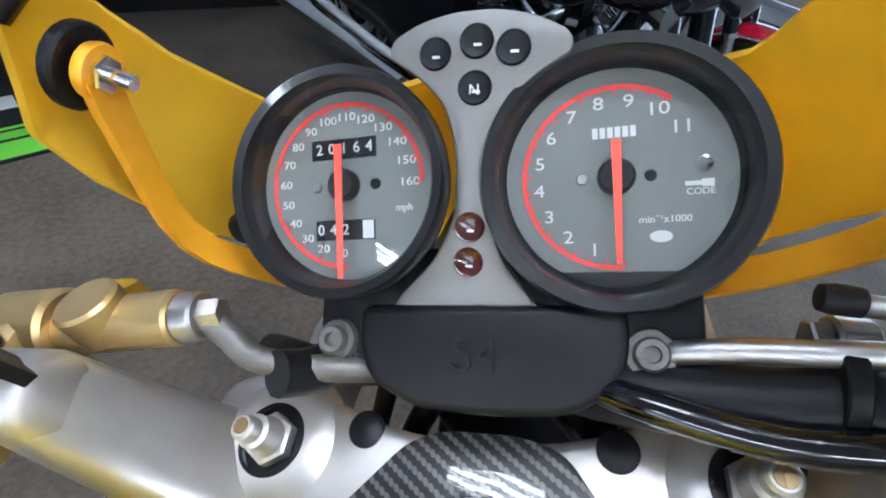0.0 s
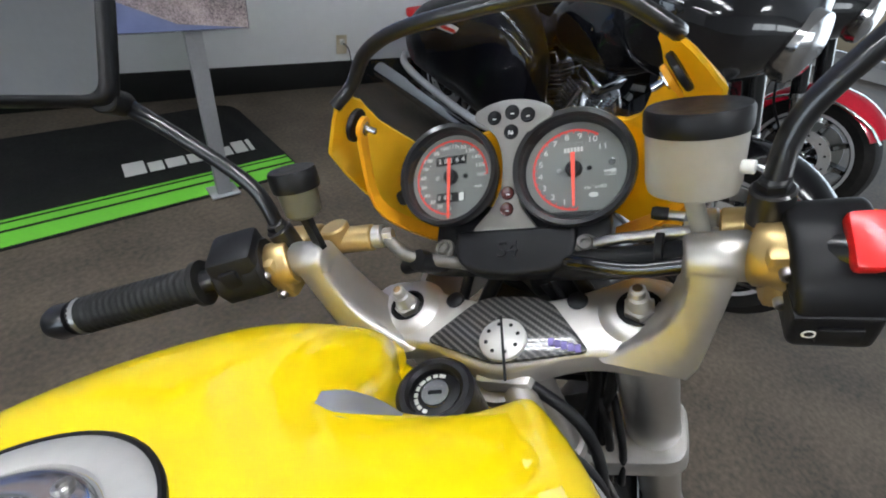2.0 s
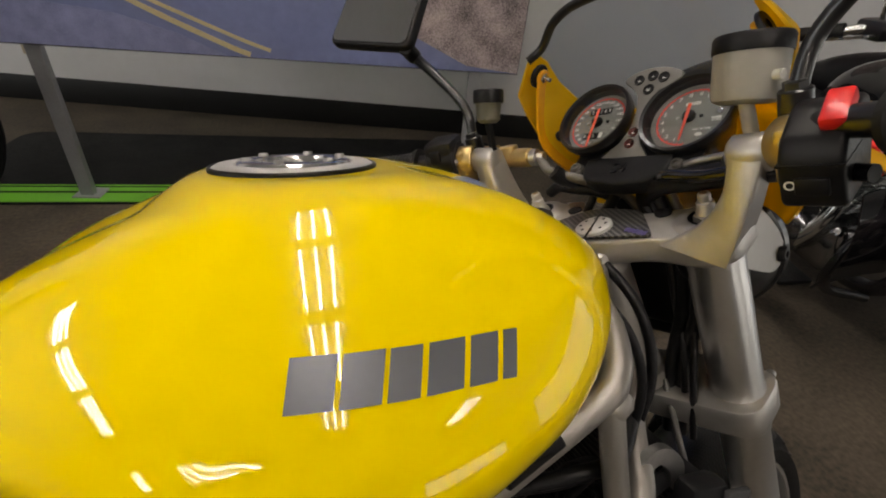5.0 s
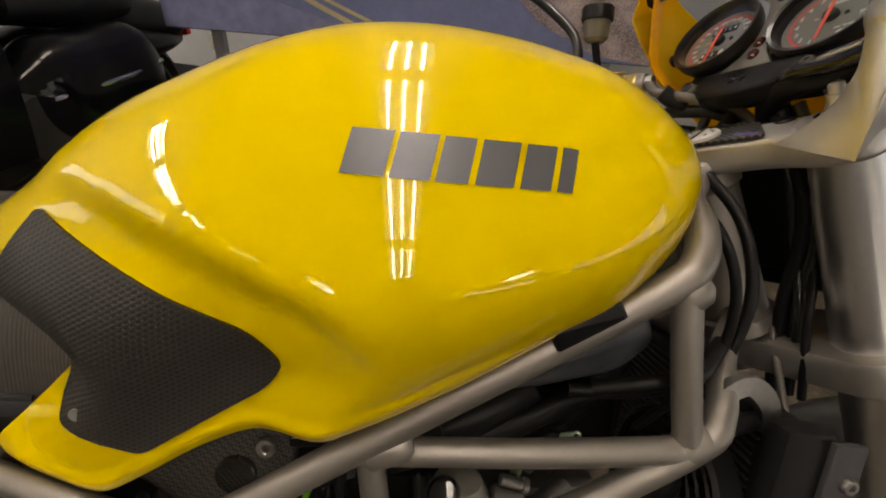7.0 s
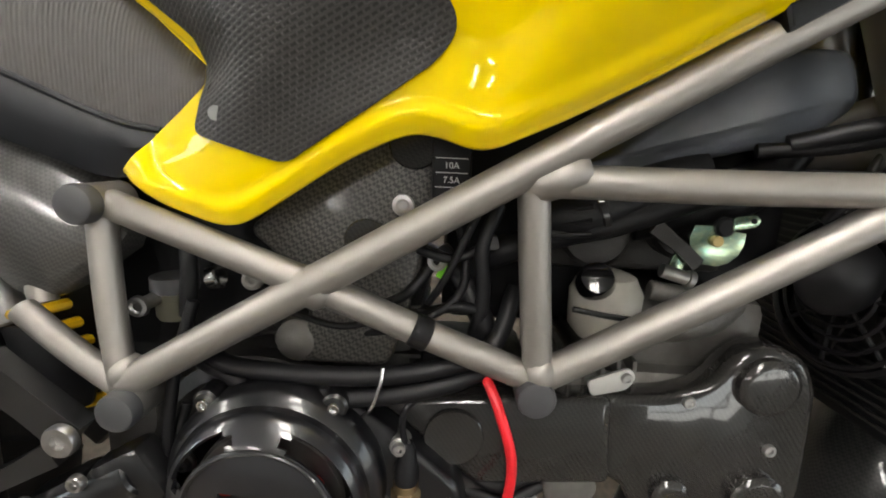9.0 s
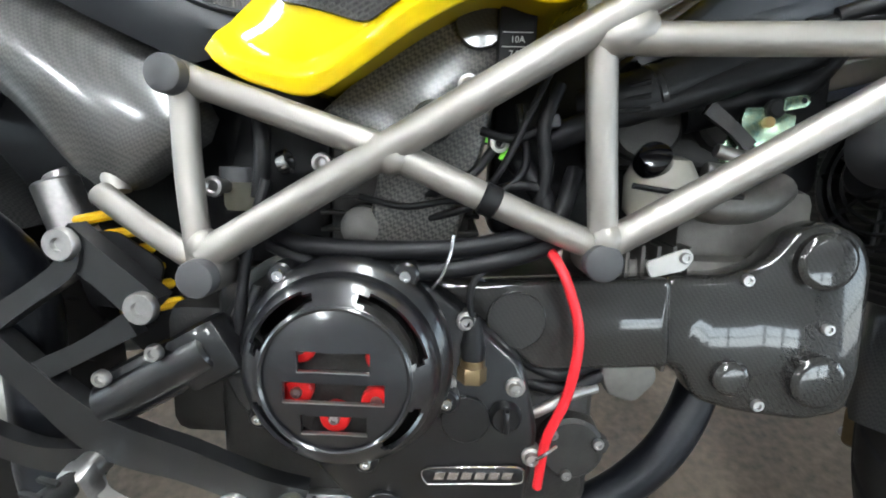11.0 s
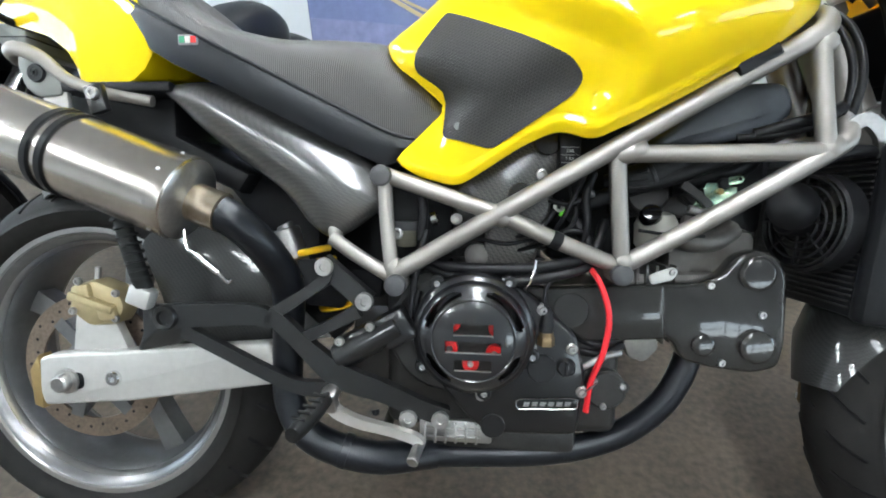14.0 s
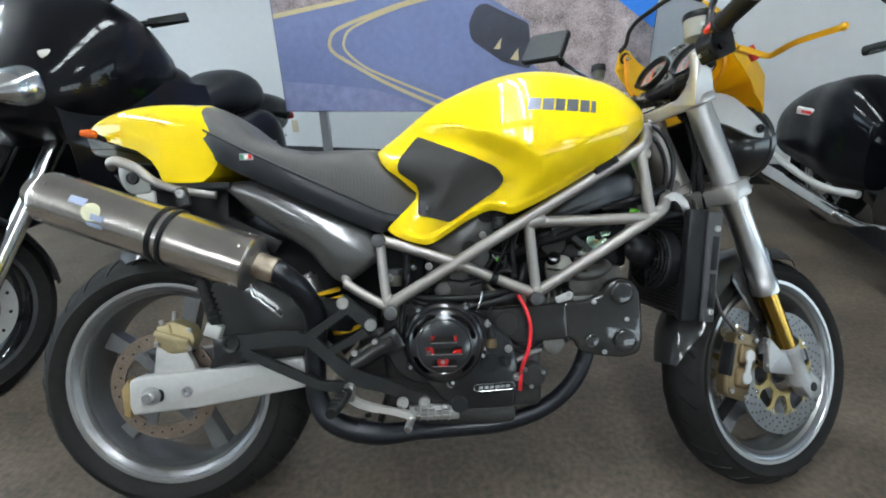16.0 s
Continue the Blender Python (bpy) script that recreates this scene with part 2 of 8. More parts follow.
SKIRT = mat("black_vinyl_skirting", (0.008, 0.008, 0.008), 0.5, 0, 0.2, 12, spec=0.3)
MATBLACK = mat("mat_black", (0.007, 0.007, 0.007), 0.7, 0, 0.25, 30, bump=0.2, bscale=500, spec=0.25)
MATGREEN = mat("mat_green", (0.16, 0.58, 0.04), 0.65, 0, 0.10, 30, bump=0.2, bscale=500)
CEIL = mat("ceiling_tile", (0.70, 0.695, 0.69), 0.85, 0, 0.05, 10, bump=0.2, bscale=90)
TUBE = glow("fluorescent_tube", (0.94, 0.97, 1.0), 52.0)
CARBON3 = weave("glossy_carbon_weave", (0.010, 0.010, 0.010), (0.024, 0.0235, 0.023), 0.0026, 0.30, 0.6, 45, coatr=0.07, spec=0.2)
PANELCARBON = weave("satin_carbon_weave", (0.021, 0.0205, 0.020), (0.056, 0.054, 0.051), 0.0026, 0.38, 1.0, 45, coatr=0.17, spec=0.5)
PANELCARBON.node_tree.nodes["Principled BSDF"].inputs["Coat IOR"].default_value = 1.9
WOVEN = weave("pale_carbon_weave", (0.016, 0.0155, 0.015), (0.076, 0.0715, 0.065), 0.0028, 0.42, 0.5, 45, coatr=0.15)
FLUID2 = mat("aged_reservoir", (0.17, 0.16, 0.12), 0.4, 0, 0.1, 30, trans=0.5)


def twill(name, dark, light, scale, turn):
    """Carbon twill: slanting bands broken by a finer cross band."""
    m = mat(name, dark, 0.3, 0, 0.2, 12, coat=0.9, coatr=0.05, spec=0.35)
    nt = m.node_tree
    lk = nt.links.new
    tc, mx, rp = nt.nodes.new("ShaderNodeTexCoord"), nt.nodes.new("ShaderNodeMath"), nt.nodes.new("ShaderNodeValToRGB")
    mx.operation = "MULTIPLY"
    for slot, (k, a) in enumerate(((scale, turn), (scale * 1.7, turn + 62))):
        mp, wv = nt.nodes.new("ShaderNodeMapping"), nt.nodes.new("ShaderNodeTexWave")
        mp.inputs["Rotation"].default_value = (0, 0, radians(a))
        wv.inputs["Scale"].default_value = k
        lk(tc.outputs["Object"], mp.inputs["Vector"])
        lk(mp.outputs[0], wv.inputs["Vector"])
        if slot:
            soft = nt.nodes.new("ShaderNodeMapRange")
            soft.inputs["To Min"].default_value = 0.55
            lk(wv.outputs["Fac"], soft.inputs["Value"])
            lk(soft.outputs[0], mx.inputs[1])
        else:
            lk(wv.outputs["Fac"], mx.inputs[0])
    rp.color_ramp.elements[0].color, rp.color_ramp.elements[1].color = (*dark, 1), (*light, 1)
    rp.color_ramp.elements[0].position, rp.color_ramp.elements[1].position = 0.35, 0.6
    lk(mx.outputs[0], rp.inputs[0])
    lk(rp.outputs[0], nt.nodes["Principled BSDF"].inputs["Base Color"])
    return m


TWILL = twill("carbon_twill", (0.008, 0.008, 0.008), (0.10, 0.095, 0.09), 62.0, 35.0)
PALEGOLD = mat("pale_gold_anodised", (0.46, 0.38, 0.22), 0.42, 0.7, 0.12, 40, bump=0.08, bscale=1200)
CALIPER = mat("dull_gold_anodised", (0.16, 0.115, 0.06), 0.4, 0.75, 0.2, 40, bump=0.08, bscale=1500)

FORKALU = mat("polished_fork_aluminium", (0.70, 0.695, 0.69), 0.32, 1.0, 0.04, 40, rvar=0.02)
FOOTALU = mat("dull_foot_aluminium", (0.36, 0.355, 0.345), 0.45, 0.6, 0.12, 40, bump=0.08, bscale=1200)
CLUTCHBLACK = mat("deep_gloss_lacquer", (0.008, 0.008, 0.010), 0.28, 0, 0.2, 12, coat=1.0, coatr=0.10, rvar=0.03, spec=0.5)
CARRIERGOLD = mat("pale_carrier_gold", (0.40, 0.31, 0.13), 0.38, 0.8, 0.12, 40, bump=0.05, bscale=1500)
# the bluish base colour holds the window's reflection on the airbox
AIRBOX = mat("blue_sheen_airbox_plastic", (0.055, 0.062, 0.075), 0.42, 0, 0.12, 30, bump=0.04, bscale=1400, coat=0.3, coatr=0.2)

# ---------------------------------------------------------------- mesh helpers
I4 = Matrix.Identity(4)


def joined(*bms):
    """One bmesh out of several."""
    out = bmesh.new()
    for b in bms:
        me = bpy.data.meshes.new("tmp")
        b.to_mesh(me)
        b.free()
        out.from_mesh(me)
        bpy.data.meshes.remove(me)
    return out


def moved(b, m):
    bmesh.ops.transform(b, matrix=m, verts=b.verts)
    if m.determinant() < 0:
        bmesh.ops.reverse_faces(b, faces=b.faces)
    return b


def flipped(b):
    """The mirror image on the other side of the bike."""
    return moved(b, Matrix.Diagonal((1, -1, 1, 1)))


def mesh(name, b, material, sharp=38):
    me = bpy.data.meshes.new(name)
    bmesh.ops.recalc_face_normals(b, faces=b.faces)
    b.to_mesh(me)
    b.free()
    me.polygons.foreach_set("use_smooth", [True] * len(me.polygons))
    me.set_sharp_from_angle(angle=radians(sharp))
    if material:
        me.materials.append(material)
    return me


def part(name, b, material, parent, label="", at=None, sharp=38):
    """One mesh object under a thing or under a part."""
    ob = new(name, b if isinstance(b, bpy.types.Mesh) else mesh(name, b, material, sharp))
    ob.parent = parent
    if at is not None:
        ob.matrix_basis = at
    if label:
        ob["label"] = label
    return ob


def thing(name, label, category, at=None, group="", kind=""):
    e = new(name)
    if at is not None:
        e.matrix_basis = at
    return tagged(e, label, category, group, kind)


def solid(name, b, material, label, category, at=None, kind="", group=""):
    ob = new(name, mesh(name, b, material))
    if at is not None:
        ob.matrix_basis = at
    return tagged(ob, label, category, group, kind)


def box(sx, sy, sz, m=I4, bevel=0.0, seg=2):
    b = bmesh.new()
    bmesh.ops.create_cube(b, size=1, matrix=Matrix.Diagonal((sx, sy, sz, 1)))
    if bevel:
        bmesh.ops.bevel(b, geom=b.edges[:], offset=bevel, segments=seg, affect="EDGES", profile=0.5)
    return moved(b, m)


def span(x0, x1, y0, y1, z0, z1, bevel=0.0, seg=2):
    return box(x1 - x0, y1 - y0, z1 - z0, Matrix.Translation(((x0 + x1) / 2, (y0 + y1) / 2, (z0 + z1) / 2)), bevel, seg)


def along(p0, p1):
    """A pose at p0 whose z points at p1."""
    d = Vector(p1) - Vector(p0)
    return Matrix.Translation(p0) @ d.to_track_quat("Z", "Y").to_matrix().to_4x4()


def lathe(profile, m=I4, n=32, arc=360.0, start=0.0):
    """A turned shape: profile of (radius, height), about z."""
    b = bmesh.new()
    full = arc >= 359.9
    rings = []
    for k in range(n if full else n + 1):
        a = radians(start + arc * k / n)
        rings.append([b.verts.new((r * math.cos(a), r * math.sin(a), h)) for r, h in profile])
    for k in range(n):
        p, q = rings[k], rings[(k + 1) % len(rings)]
        for j in range(len(profile) - 1):
            b.faces.new((p[j], q[j], q[j + 1], p[j + 1]))
    bmesh.ops.remove_doubles(b, verts=b.verts, dist=1e-6)
    return moved(b, m)


def rod(p0, p1, r, r1=None, n=20, chamfer=0.0):
    d, r1 = (Vector(p1) - Vector(p0)).length, r if r1 is None else r1
    c = chamfer or min(r, r1, d) * 0.12
    return lathe([(0, 0), (r - c, 0), (r, c), (r1, d - c), (r1 - c, d), (0, d)], along(p0, p1), n)


def curve(pts, steps=6):
    """A smooth line through the points."""
    p = [Vector(q) for q in pts]
    p = [2 * p[0] - p[1], *p, 2 * p[-1] - p[-2]]
    out = []
    for k in range(1, len(p) - 2):
        for s in range(steps):
            t = s / steps
            a, b, c, d = p[k - 1 : k + 3]
            out.append(0.5 * (2 * b + (c - a) * t + (2 * a - 5 * b + 4 * c - d) * t * t + (3 * b - a - 3 * c + d) * t**3))
    return [*out, p[-2]]


def tube(pts, r, n=12, steps=6, flat=1.0):
    """A pipe through the points; r: one radius or one for each point."""
    path = curve(pts, steps)
    radii = [r] * len(path) if not isinstance(r, (list, tuple)) else [c.x for c in curve([(v, 0, 0) for v in r], steps)]
    b = bmesh.new()
    rings, up = [], None
    for k, p in enumerate(path):
        d = (path[min(k + 1, len(path) - 1)] - path[max(k - 1, 0)]).normalized()
        if up is None:
            up = d.orthogonal().normalized()
        up = (up - d * up.dot(d)).normalized()
        side = d.cross(up)
        rings.append([b.verts.new(p + radii[k] * (math.cos(2 * math.pi * j / n) * up + flat * math.sin(2 * math.pi * j / n) * side)) for j in range(n)])
    for p, q in zip(rings, rings[1:]):
        for j in range(n):
            b.faces.new((p[j], p[(j + 1) % n], q[(j + 1) % n], q[j]))
    b.faces.new(rings[0][::-1])
    b.faces.new(rings[-1])
    return b


def strap(pts, w, t, up=(0, 0, 1), steps=4):
    """A flat bar of width w (across up) and thickness t through the points; w: one value or one for each point."""
    path = curve(pts, steps)
    wide = [w] * len(path) if not isinstance(w, (list, tuple)) else [c.x for c in curve([(v, 0, 0) for v in w], steps)]
    b = bmesh.new()
    rings = []
    for k, p in enumerate(path):
        d = (path[min(k + 1, len(path) - 1)] - path[max(k - 1, 0)]).normalized()
        side = d.cross(Vector(up)).normalized()
        nor = side.cross(d).normalized()
        h, q = wide[k] / 2, t / 2
        rings.append([b.verts.new(p + a * side + c * nor) for a, c in ((-h, -q), (h, -q), (h, q), (-h, q))])
    for p, q in zip(rings, rings[1:]):
        for j in range(4):
            b.faces.new((p[j], p[(j + 1) % 4], q[(j + 1) % 4], q[j]))
    b.faces.new(rings[0][::-1])
    b.faces.new(rings[-1])
    edges = [e for e in b.edges if len(e.link_faces) == 2 and e.calc_face_angle(0) > 0.9]
    bmesh.ops.bevel(b, geom=edges, offset=min(t, min(wide)) * 0.25, segments=2, affect="EDGES", profile=0.5)
    return b


def plate(outline, t, m=I4, bevel=0.0, seg=2, holes=()):
    """A flat outline in x, y made t thick along z, with rounded rims; holes: (x, y, radius)."""
    b = bmesh.new()
    vs = [b.verts.new((x, y, 0)) for x, y in outline]
    f = b.faces.new(vs)
    r = bmesh.ops.extrude_face_region(b, geom=[f])
    top = [v for v in r["geom"] if isinstance(v, bmesh.types.BMVert)]
    bmesh.ops.translate(b, verts=top, vec=(0, 0, t))
    bmesh.ops.recalc_face_normals(b, faces=b.faces)
    if bevel:
        rim = [e for e in b.edges if abs(e.verts[0].co.z - e.verts[1].co.z) < 1e-7]
        bmesh.ops.bevel(b, geom=rim, offset=bevel, segments=seg, affect="EDGES", profile=0.5)
    bmesh.ops.triangulate(b, faces=[f for f in b.faces if len(f.verts) > 4])
    return moved(b, m)


def rounded(outline, r, n=5):
    """The outline with its corners rounded."""
    out = []
    pts = [Vector(p) for p in outline]
    for k, p in enumerate(pts):
        a, c = pts[k - 1] - p, pts[(k + 1) % len(pts)] - p
        rr = min(r[k] if isinstance(r, (list, tuple)) else r, a.length * 0.48, c.length * 0.48)
        p0, p1 = p + a.normalized() * rr, p + c.normalized() * rr
        for j in range(n + 1):
            t = j / n
            q = (1 - t) ** 2 * p0 + 2 * t * (1 - t) * p + t * t * p1
            out.append((q.x, q.y))
    return out


SIDE = Matrix(((1, 0, 0, 0), (0, 0, -1, 0), (0, 1, 0, 0), (0, 0, 0, 1)))  # outline x, y becomes x, z; thickness goes to the right side


def side_plate(outline, y0, t, bevel=0.0, seg=2, r=0.0):
    """A plate standing along the bike: outline in x, z, from y0 out to y0 - t."""
    return plate(rounded(outline, r) if r else outline, t, Matrix.Translation((0, y0, 0)) @ SIDE, bevel, seg)


def grid(rows, close_u=False, close_v=False):
    """A skin over rows of points."""
    b = bmesh.new()
    vs = [[b.verts.new(p) for p in row] for row in rows]
    nu, nv = len(vs), len(vs[0])
    for i in range(nu if close_u else nu - 1):
        for j in range(nv if close_v else nv - 1):
            b.faces.new((vs[i][j], vs[(i + 1) % nu][j], vs[(i + 1) % nu][(j + 1) % nv], vs[i][(j + 1) % nv]))
    return b


def capped(b):
    bmesh.ops.holes_fill(b, edges=[e for e in b.edges if len(e.link_faces) == 1], sides=0)
    return b


def thick(b, t):
    bmesh.ops.recalc_face_normals(b, faces=b.faces)
    bmesh.ops.solidify(b, geom=b.faces[:], thickness=t)
    return b


def lerp(x, xs, ys):
    return float(np.interp(x, xs, ys))


def smooth(x, xs, ys):
    """A smooth line through a few values."""
    xs, ys = np.array(xs, float), np.array(ys, float)
    s = np.gradient(ys, xs)
    k = int(np.clip(np.searchsorted(xs, x) - 1, 0, len(xs) - 2))
    h = xs[k + 1] - xs[k]
    t = float(np.clip((x - xs[k]) / h, 0, 1))
    return float((2 * t**3 - 3 * t**2 + 1) * ys[k] + (t**3 - 2 * t**2 + t) * h * s[k] + (3 * t**2 - 2 * t**3) * ys[k + 1] + (t**3 - t**2) * h * s[k + 1])


def step01(x):
    x = min(1.0, max(0.0, x))
    return x * x * (3 - 2 * x)


def bolt(p, d, r=0.005, h=0.004, socket=True):
    """A round-headed bolt at p, facing along d."""
    q = Vector(p) + Vector(d).normalized() * h
    prof = [(0, h * 0.45), (r * 0.45, h * 0.45), (r * 0.5, h), (r * 0.85, h), (r, h * 0.7), (r, 0), (0, 0)] if socket else [(0, h), (r * 0.6, h * 0.92), (r, h * 0.4), (r, 0), (0, 0)]
    return lathe(prof, along(p, q), 14)


def hexnut(p, d, r, h):
    return lathe([(0, 0), (r, 0), (r, h * 0.85), (r * 0.88, h), (0, h)], along(p, Vector(p) + Vector(d)), 6)


def letters(text, size, m, material, name, parent, thickness=0.0002, align="CENTER", shear=0.0):
    cu = bpy.data.curves.new("tmp", "FONT")
    cu.body, cu.size, cu.align_x, cu.align_y, cu.extrude, cu.shear = text, size, align, "CENTER", thickness, shear
    cu.resolution_u = 3
    ob = bpy.data.objects.new("tmp", cu)
    me = bpy.data.meshes.new_from_object(ob)
    me.name = name
    me.transform(m)
    me.materials.clear()
    me.materials.append(material)
    bpy.data.objects.remove(ob)
    return part(name, me, material, parent)

# ---------------------------------------------------------------- the showroom
WALL_YAW = -16.7
FLOORMAT = mat("speckled_floor", (0.043, 0.033, 0.0235), 0.72, 0, 0.45, 20, bump=0.25, bscale=140, tint=(0.093, 0.073, 0.053))
floor = solid("floor", span(-7, 9, -7.6, 7, -0.1, 0), FLOORMAT, "brown grey speckled short-pile showroom floor", "floor", kind="structure")
ceiling = solid("ceiling", span(-7, 9, -7.6, 7, 2.9, 3.0), CEIL, "plain showroom ceiling", "ceiling", kind="structure")

# the back wall stands a little askew behind the bikes
back = Matrix.Translation((0, 3.551, 0)) @ pose(0, 0, 0, 0, 0, WALL_YAW)
solid("wall_north", span(-7, 8, 0, 0.12, 0, 2.9), WALLPAINT, "white painted showroom back wall", "wall", back, "structure")
solid("baseboard", span(-7, 8, -0.012, 0, 0.0, 0.16, 0.003), SKIRT, "black vinyl skirting along the white wall", "baseboard", back, "structure")
solid("wall_west", joined(span(-7.1, -7, -7.6, -1.5, 0, 2.9), span(-7.1, -7, 3.0, 7, 0, 2.9), span(-7.1, -7, -1.5, 3.0, 2.5, 2.9), span(-7.1, -7, -1.5, 3.0, 0, 0.1)), WALLPAINT, "white painted side wall with a wide window opening", "wall", kind="structure")
solid("wall_east", joined(span(8, 8.1, -7.6, -5.85, 0, 2.9), span(8, 8.1, 0.65, 2, 0, 2.9), span(8, 8.1, -5.85, 0.65, 2.45, 2.9), span(8, 8.1, -5.85, 0.65, 0, 0.15)), GREYWALL, "grey painted wall with a wide window opening", "wall", kind="structure")
shop = [span(-7, 8, -7.6, -7.5, 1.5, 2.9), span(-7, 8, -7.6, -7.5, 0, 0.50)]
shop += [span(a, b, -7.6, -7.5, 0.50, 1.5) for a, b in ((-7, 3.55), (7.25, 8))]
solid("wall_south", joined(*shop), GREYWALL, "grey shop front wall with one wide window", "wall", kind="structure")
FRAMEALU = mat("window_frame_aluminium", (0.35, 0.35, 0.36), 0.4, 0.7, 0.08, 30)
for n, wx in enumerate((5.4,)):
    w = thing(f"window_{n + 1}", "aluminium framed shop window in the front wall", "window", Matrix.Translation((wx, -7.43, 1.0)), kind="structure")
    part("window_frame", joined(*(span(a, a + 0.07, -0.03, 0.03, -0.498, 0.498) for a in (-1.85, -0.95, -0.04, 0.87, 1.78)), span(-1.85, 1.85, -0.029, 0.029, -0.498, -0.44), span(-1.85, 1.85, -0.029, 0.029, 0.44, 0.498), span(-1.85, 1.85, -0.027, 0.027, -0.02, 0.02)), FRAMEALU, w)

w = thing("window_2", "aluminium framed shop front glazing with mullions", "window", Matrix.Translation((7.93, -2.6, 1.3)), kind="structure")
part("window_frame", joined(*(span(-0.03, 0.03, a - 0.035, a + 0.035, -1.149, 1.149) for a in (-3.21, -1.95, -0.65, 0.65, 1.95, 3.21)), span(-0.029, 0.029, -3.2, 3.2, -1.148, -1.08), span(-0.029, 0.029, -3.2, 3.2, 1.08, 1.148), span(-0.027, 0.027, -3.2, 3.2, -0.52, -0.46)), FRAMEALU, w)

# ceiling lamps with three tubes each
LAMPBODY = mat("lamp_housing", (0.75, 0.75, 0.74), 0.5, 0, 0.04, 20)
lamp = thing("ceiling_light", "white three-tube fluorescent lamp under the ceiling", "ceiling light", Matrix.Translation((0.8, 1.46, 2.9)), "lamps under the ceiling")
part("housing", joined(span(-0.62, 0.62, -0.24, 0.24, -0.05, 0), span(-0.62, 0.62, -0.25, -0.24, -0.1, 0), span(-0.62, 0.62, 0.24, 0.25, -0.1, 0)), LAMPBODY, lamp)
for ty in (-0.15, 0, 0.15):
    part("tube", rod((-0.59, ty, -0.075), (0.59, ty, -0.075), 0.014, n=12), TUBE, lamp)
turned = pose(0, 0, 0, 0, 0, 90)
# beyond the row at x 0.8, these lamps are unseen extras for overall brightness
for lx, ly in ((0.8, 0.02), (0.8, -1.42), (0.8, -2.86), (-3.0, 0.02), (-3.0, 1.46), (-3.0, -1.42), (-1.2, -4.3), (-3.0, -4.3), (3.9, -4.3)):
    copy_thing(lamp, Matrix.Translation((lx, ly, 2.9)) @ turned)
lamp.matrix_basis = Matrix.Translation((0.8, 1.46, 2.9)) @ turned

# the floor mat of the poster stand
stand_pose = Matrix.Translation((0, 2.161, 0)) @ pose(0, 0, 0, 0, 0, -7.7)
rug = thing("floor_mat", "black display mat with green stripes and white lettering", "floor mat", stand_pose)
part("mat_sheet", plate(rounded([(-0.75, 0), (2.02, 0), (2.02, 0.88), (-0.75, 0.88)], 0.12), 0.008, bevel=0.003), MATBLACK, rug)
part("green_stripe", span(-0.74, 2.01, 0.012, 0.10, 0.008, 0.0095), MATGREEN, rug, "wide bright green stripe")
part("green_stripe", span(-0.74, 2.01, 0.118, 0.158, 0.008, 0.0095), MATGREEN, rug, "green stripe")
part("green_stripe", span(-0.74, 2.01, 0.172, 0.186, 0.008, 0.0095), MATGREEN, rug, "narrow green stripe")
widths = (0.085, 0.06, 0.08, 0.06, 0.055, 0.06, 0.06, 0.02)
tall = (1, 0.72, 0.72, 0.72, 0.72, 0.72, 1, 1)
lx = 1.345
for w_, h_ in zip(widths, tall):
    o = [(lx, 0.30), (lx + w_, 0.30), (lx + w_ + 0.012 * h_, 0.30 + 0.115 * h_), (lx + 0.012 * h_, 0.30 + 0.115 * h_)]
    part("printed_block", plate(o, 0.0015, Matrix.Translation((0, 0, 0.008))), PRINT, rug, "white printed block")
    lx += w_ + 0.012

# the poster on its stand
PSX0, PSX1, PSZ0, PSZ1 = -0.33, 1.83, 0.665, 2.1
poster_pose = Matrix.Translation((0, 2.2, 0)) @ pose(0, 0, 0, 0, 0, -10.6)
ASPHALT = mat("printed_asphalt", (0.15, 0.18, 0.34), 0.45, 0, 0.15, 8)
VERGE = mat("printed_verge", (0.20, 0.22, 0.38), 0.45, 0, 0.3, 90)
ROCKS = mat("printed_rocks", (0.13, 0.10, 0.12), 0.45, 0, 0.6, 55, tint=(0.34, 0.28, 0.28))
SEA = mat("printed_sea", (0.03, 0.20, 0.70), 0.45, 0, 0.15, 20)
LINEY = mat("printed_yellow_line", (0.52, 0.43, 0.24), 0.45, 0, 0.1, 40)
EDGE = mat("poster_edge", (0.06, 0.06, 0.08), 0.5, 0, 0.1, 30)
poster = thing("poster", "large framed poster of a hairpin mountain road", "poster", poster_pose)
part("board", span(PSX0, PSX1, 0, 0.012, PSZ0, PSZ1), EDGE, poster)
FRONT = Matrix.Translation((0, 0, 0)) @ Matrix(((1, 0, 0, 0), (0, 0, 1, 0), (0, 1, 0, 0), (0, 0, 0, 1)))
part("printed_road", plate([(PSX0 + 0.005, PSZ0 + 0.005), (PSX1 - 0.005, PSZ0 + 0.005), (PSX1 - 0.005, PSZ1 - 0.005), (PSX0 + 0.005, PSZ1 - 0.005)], -0.003, FRONT), ASPHALT, poster)
part("printed_hill", plate([(-0.32, 1.206), (-0.049, 1.25), (0.165, 1.28), (0.6, 1.34), (0.95, 1.42), (0.95, 1.9), (-0.32, 2.0)], -0.004, FRONT), ROCKS, poster, "brown rocky slope")
part("printed_sand", plate([(-0.322, 1.196), (-0.049, 1.238), (0.20, 1.275), (0.165, 1.292), (-0.049, 1.262), (-0.322, 1.222)], -0.0055, FRONT), LINEY, poster, "pale sandy verge")
part("printed_hill", plate([(0.80, 1.40), (0.93, 1.28), (1.174, 1.141), (1.20, 0.93), (1.35, 0.80), (1.60, 0.69), (1.825, 0.67), (1.825, 1.10), (1.63, 1.229), (1.50, 1.42), (1.3, 1.6)], -0.0045, FRONT), ROCKS, poster, "brown rocky slope")
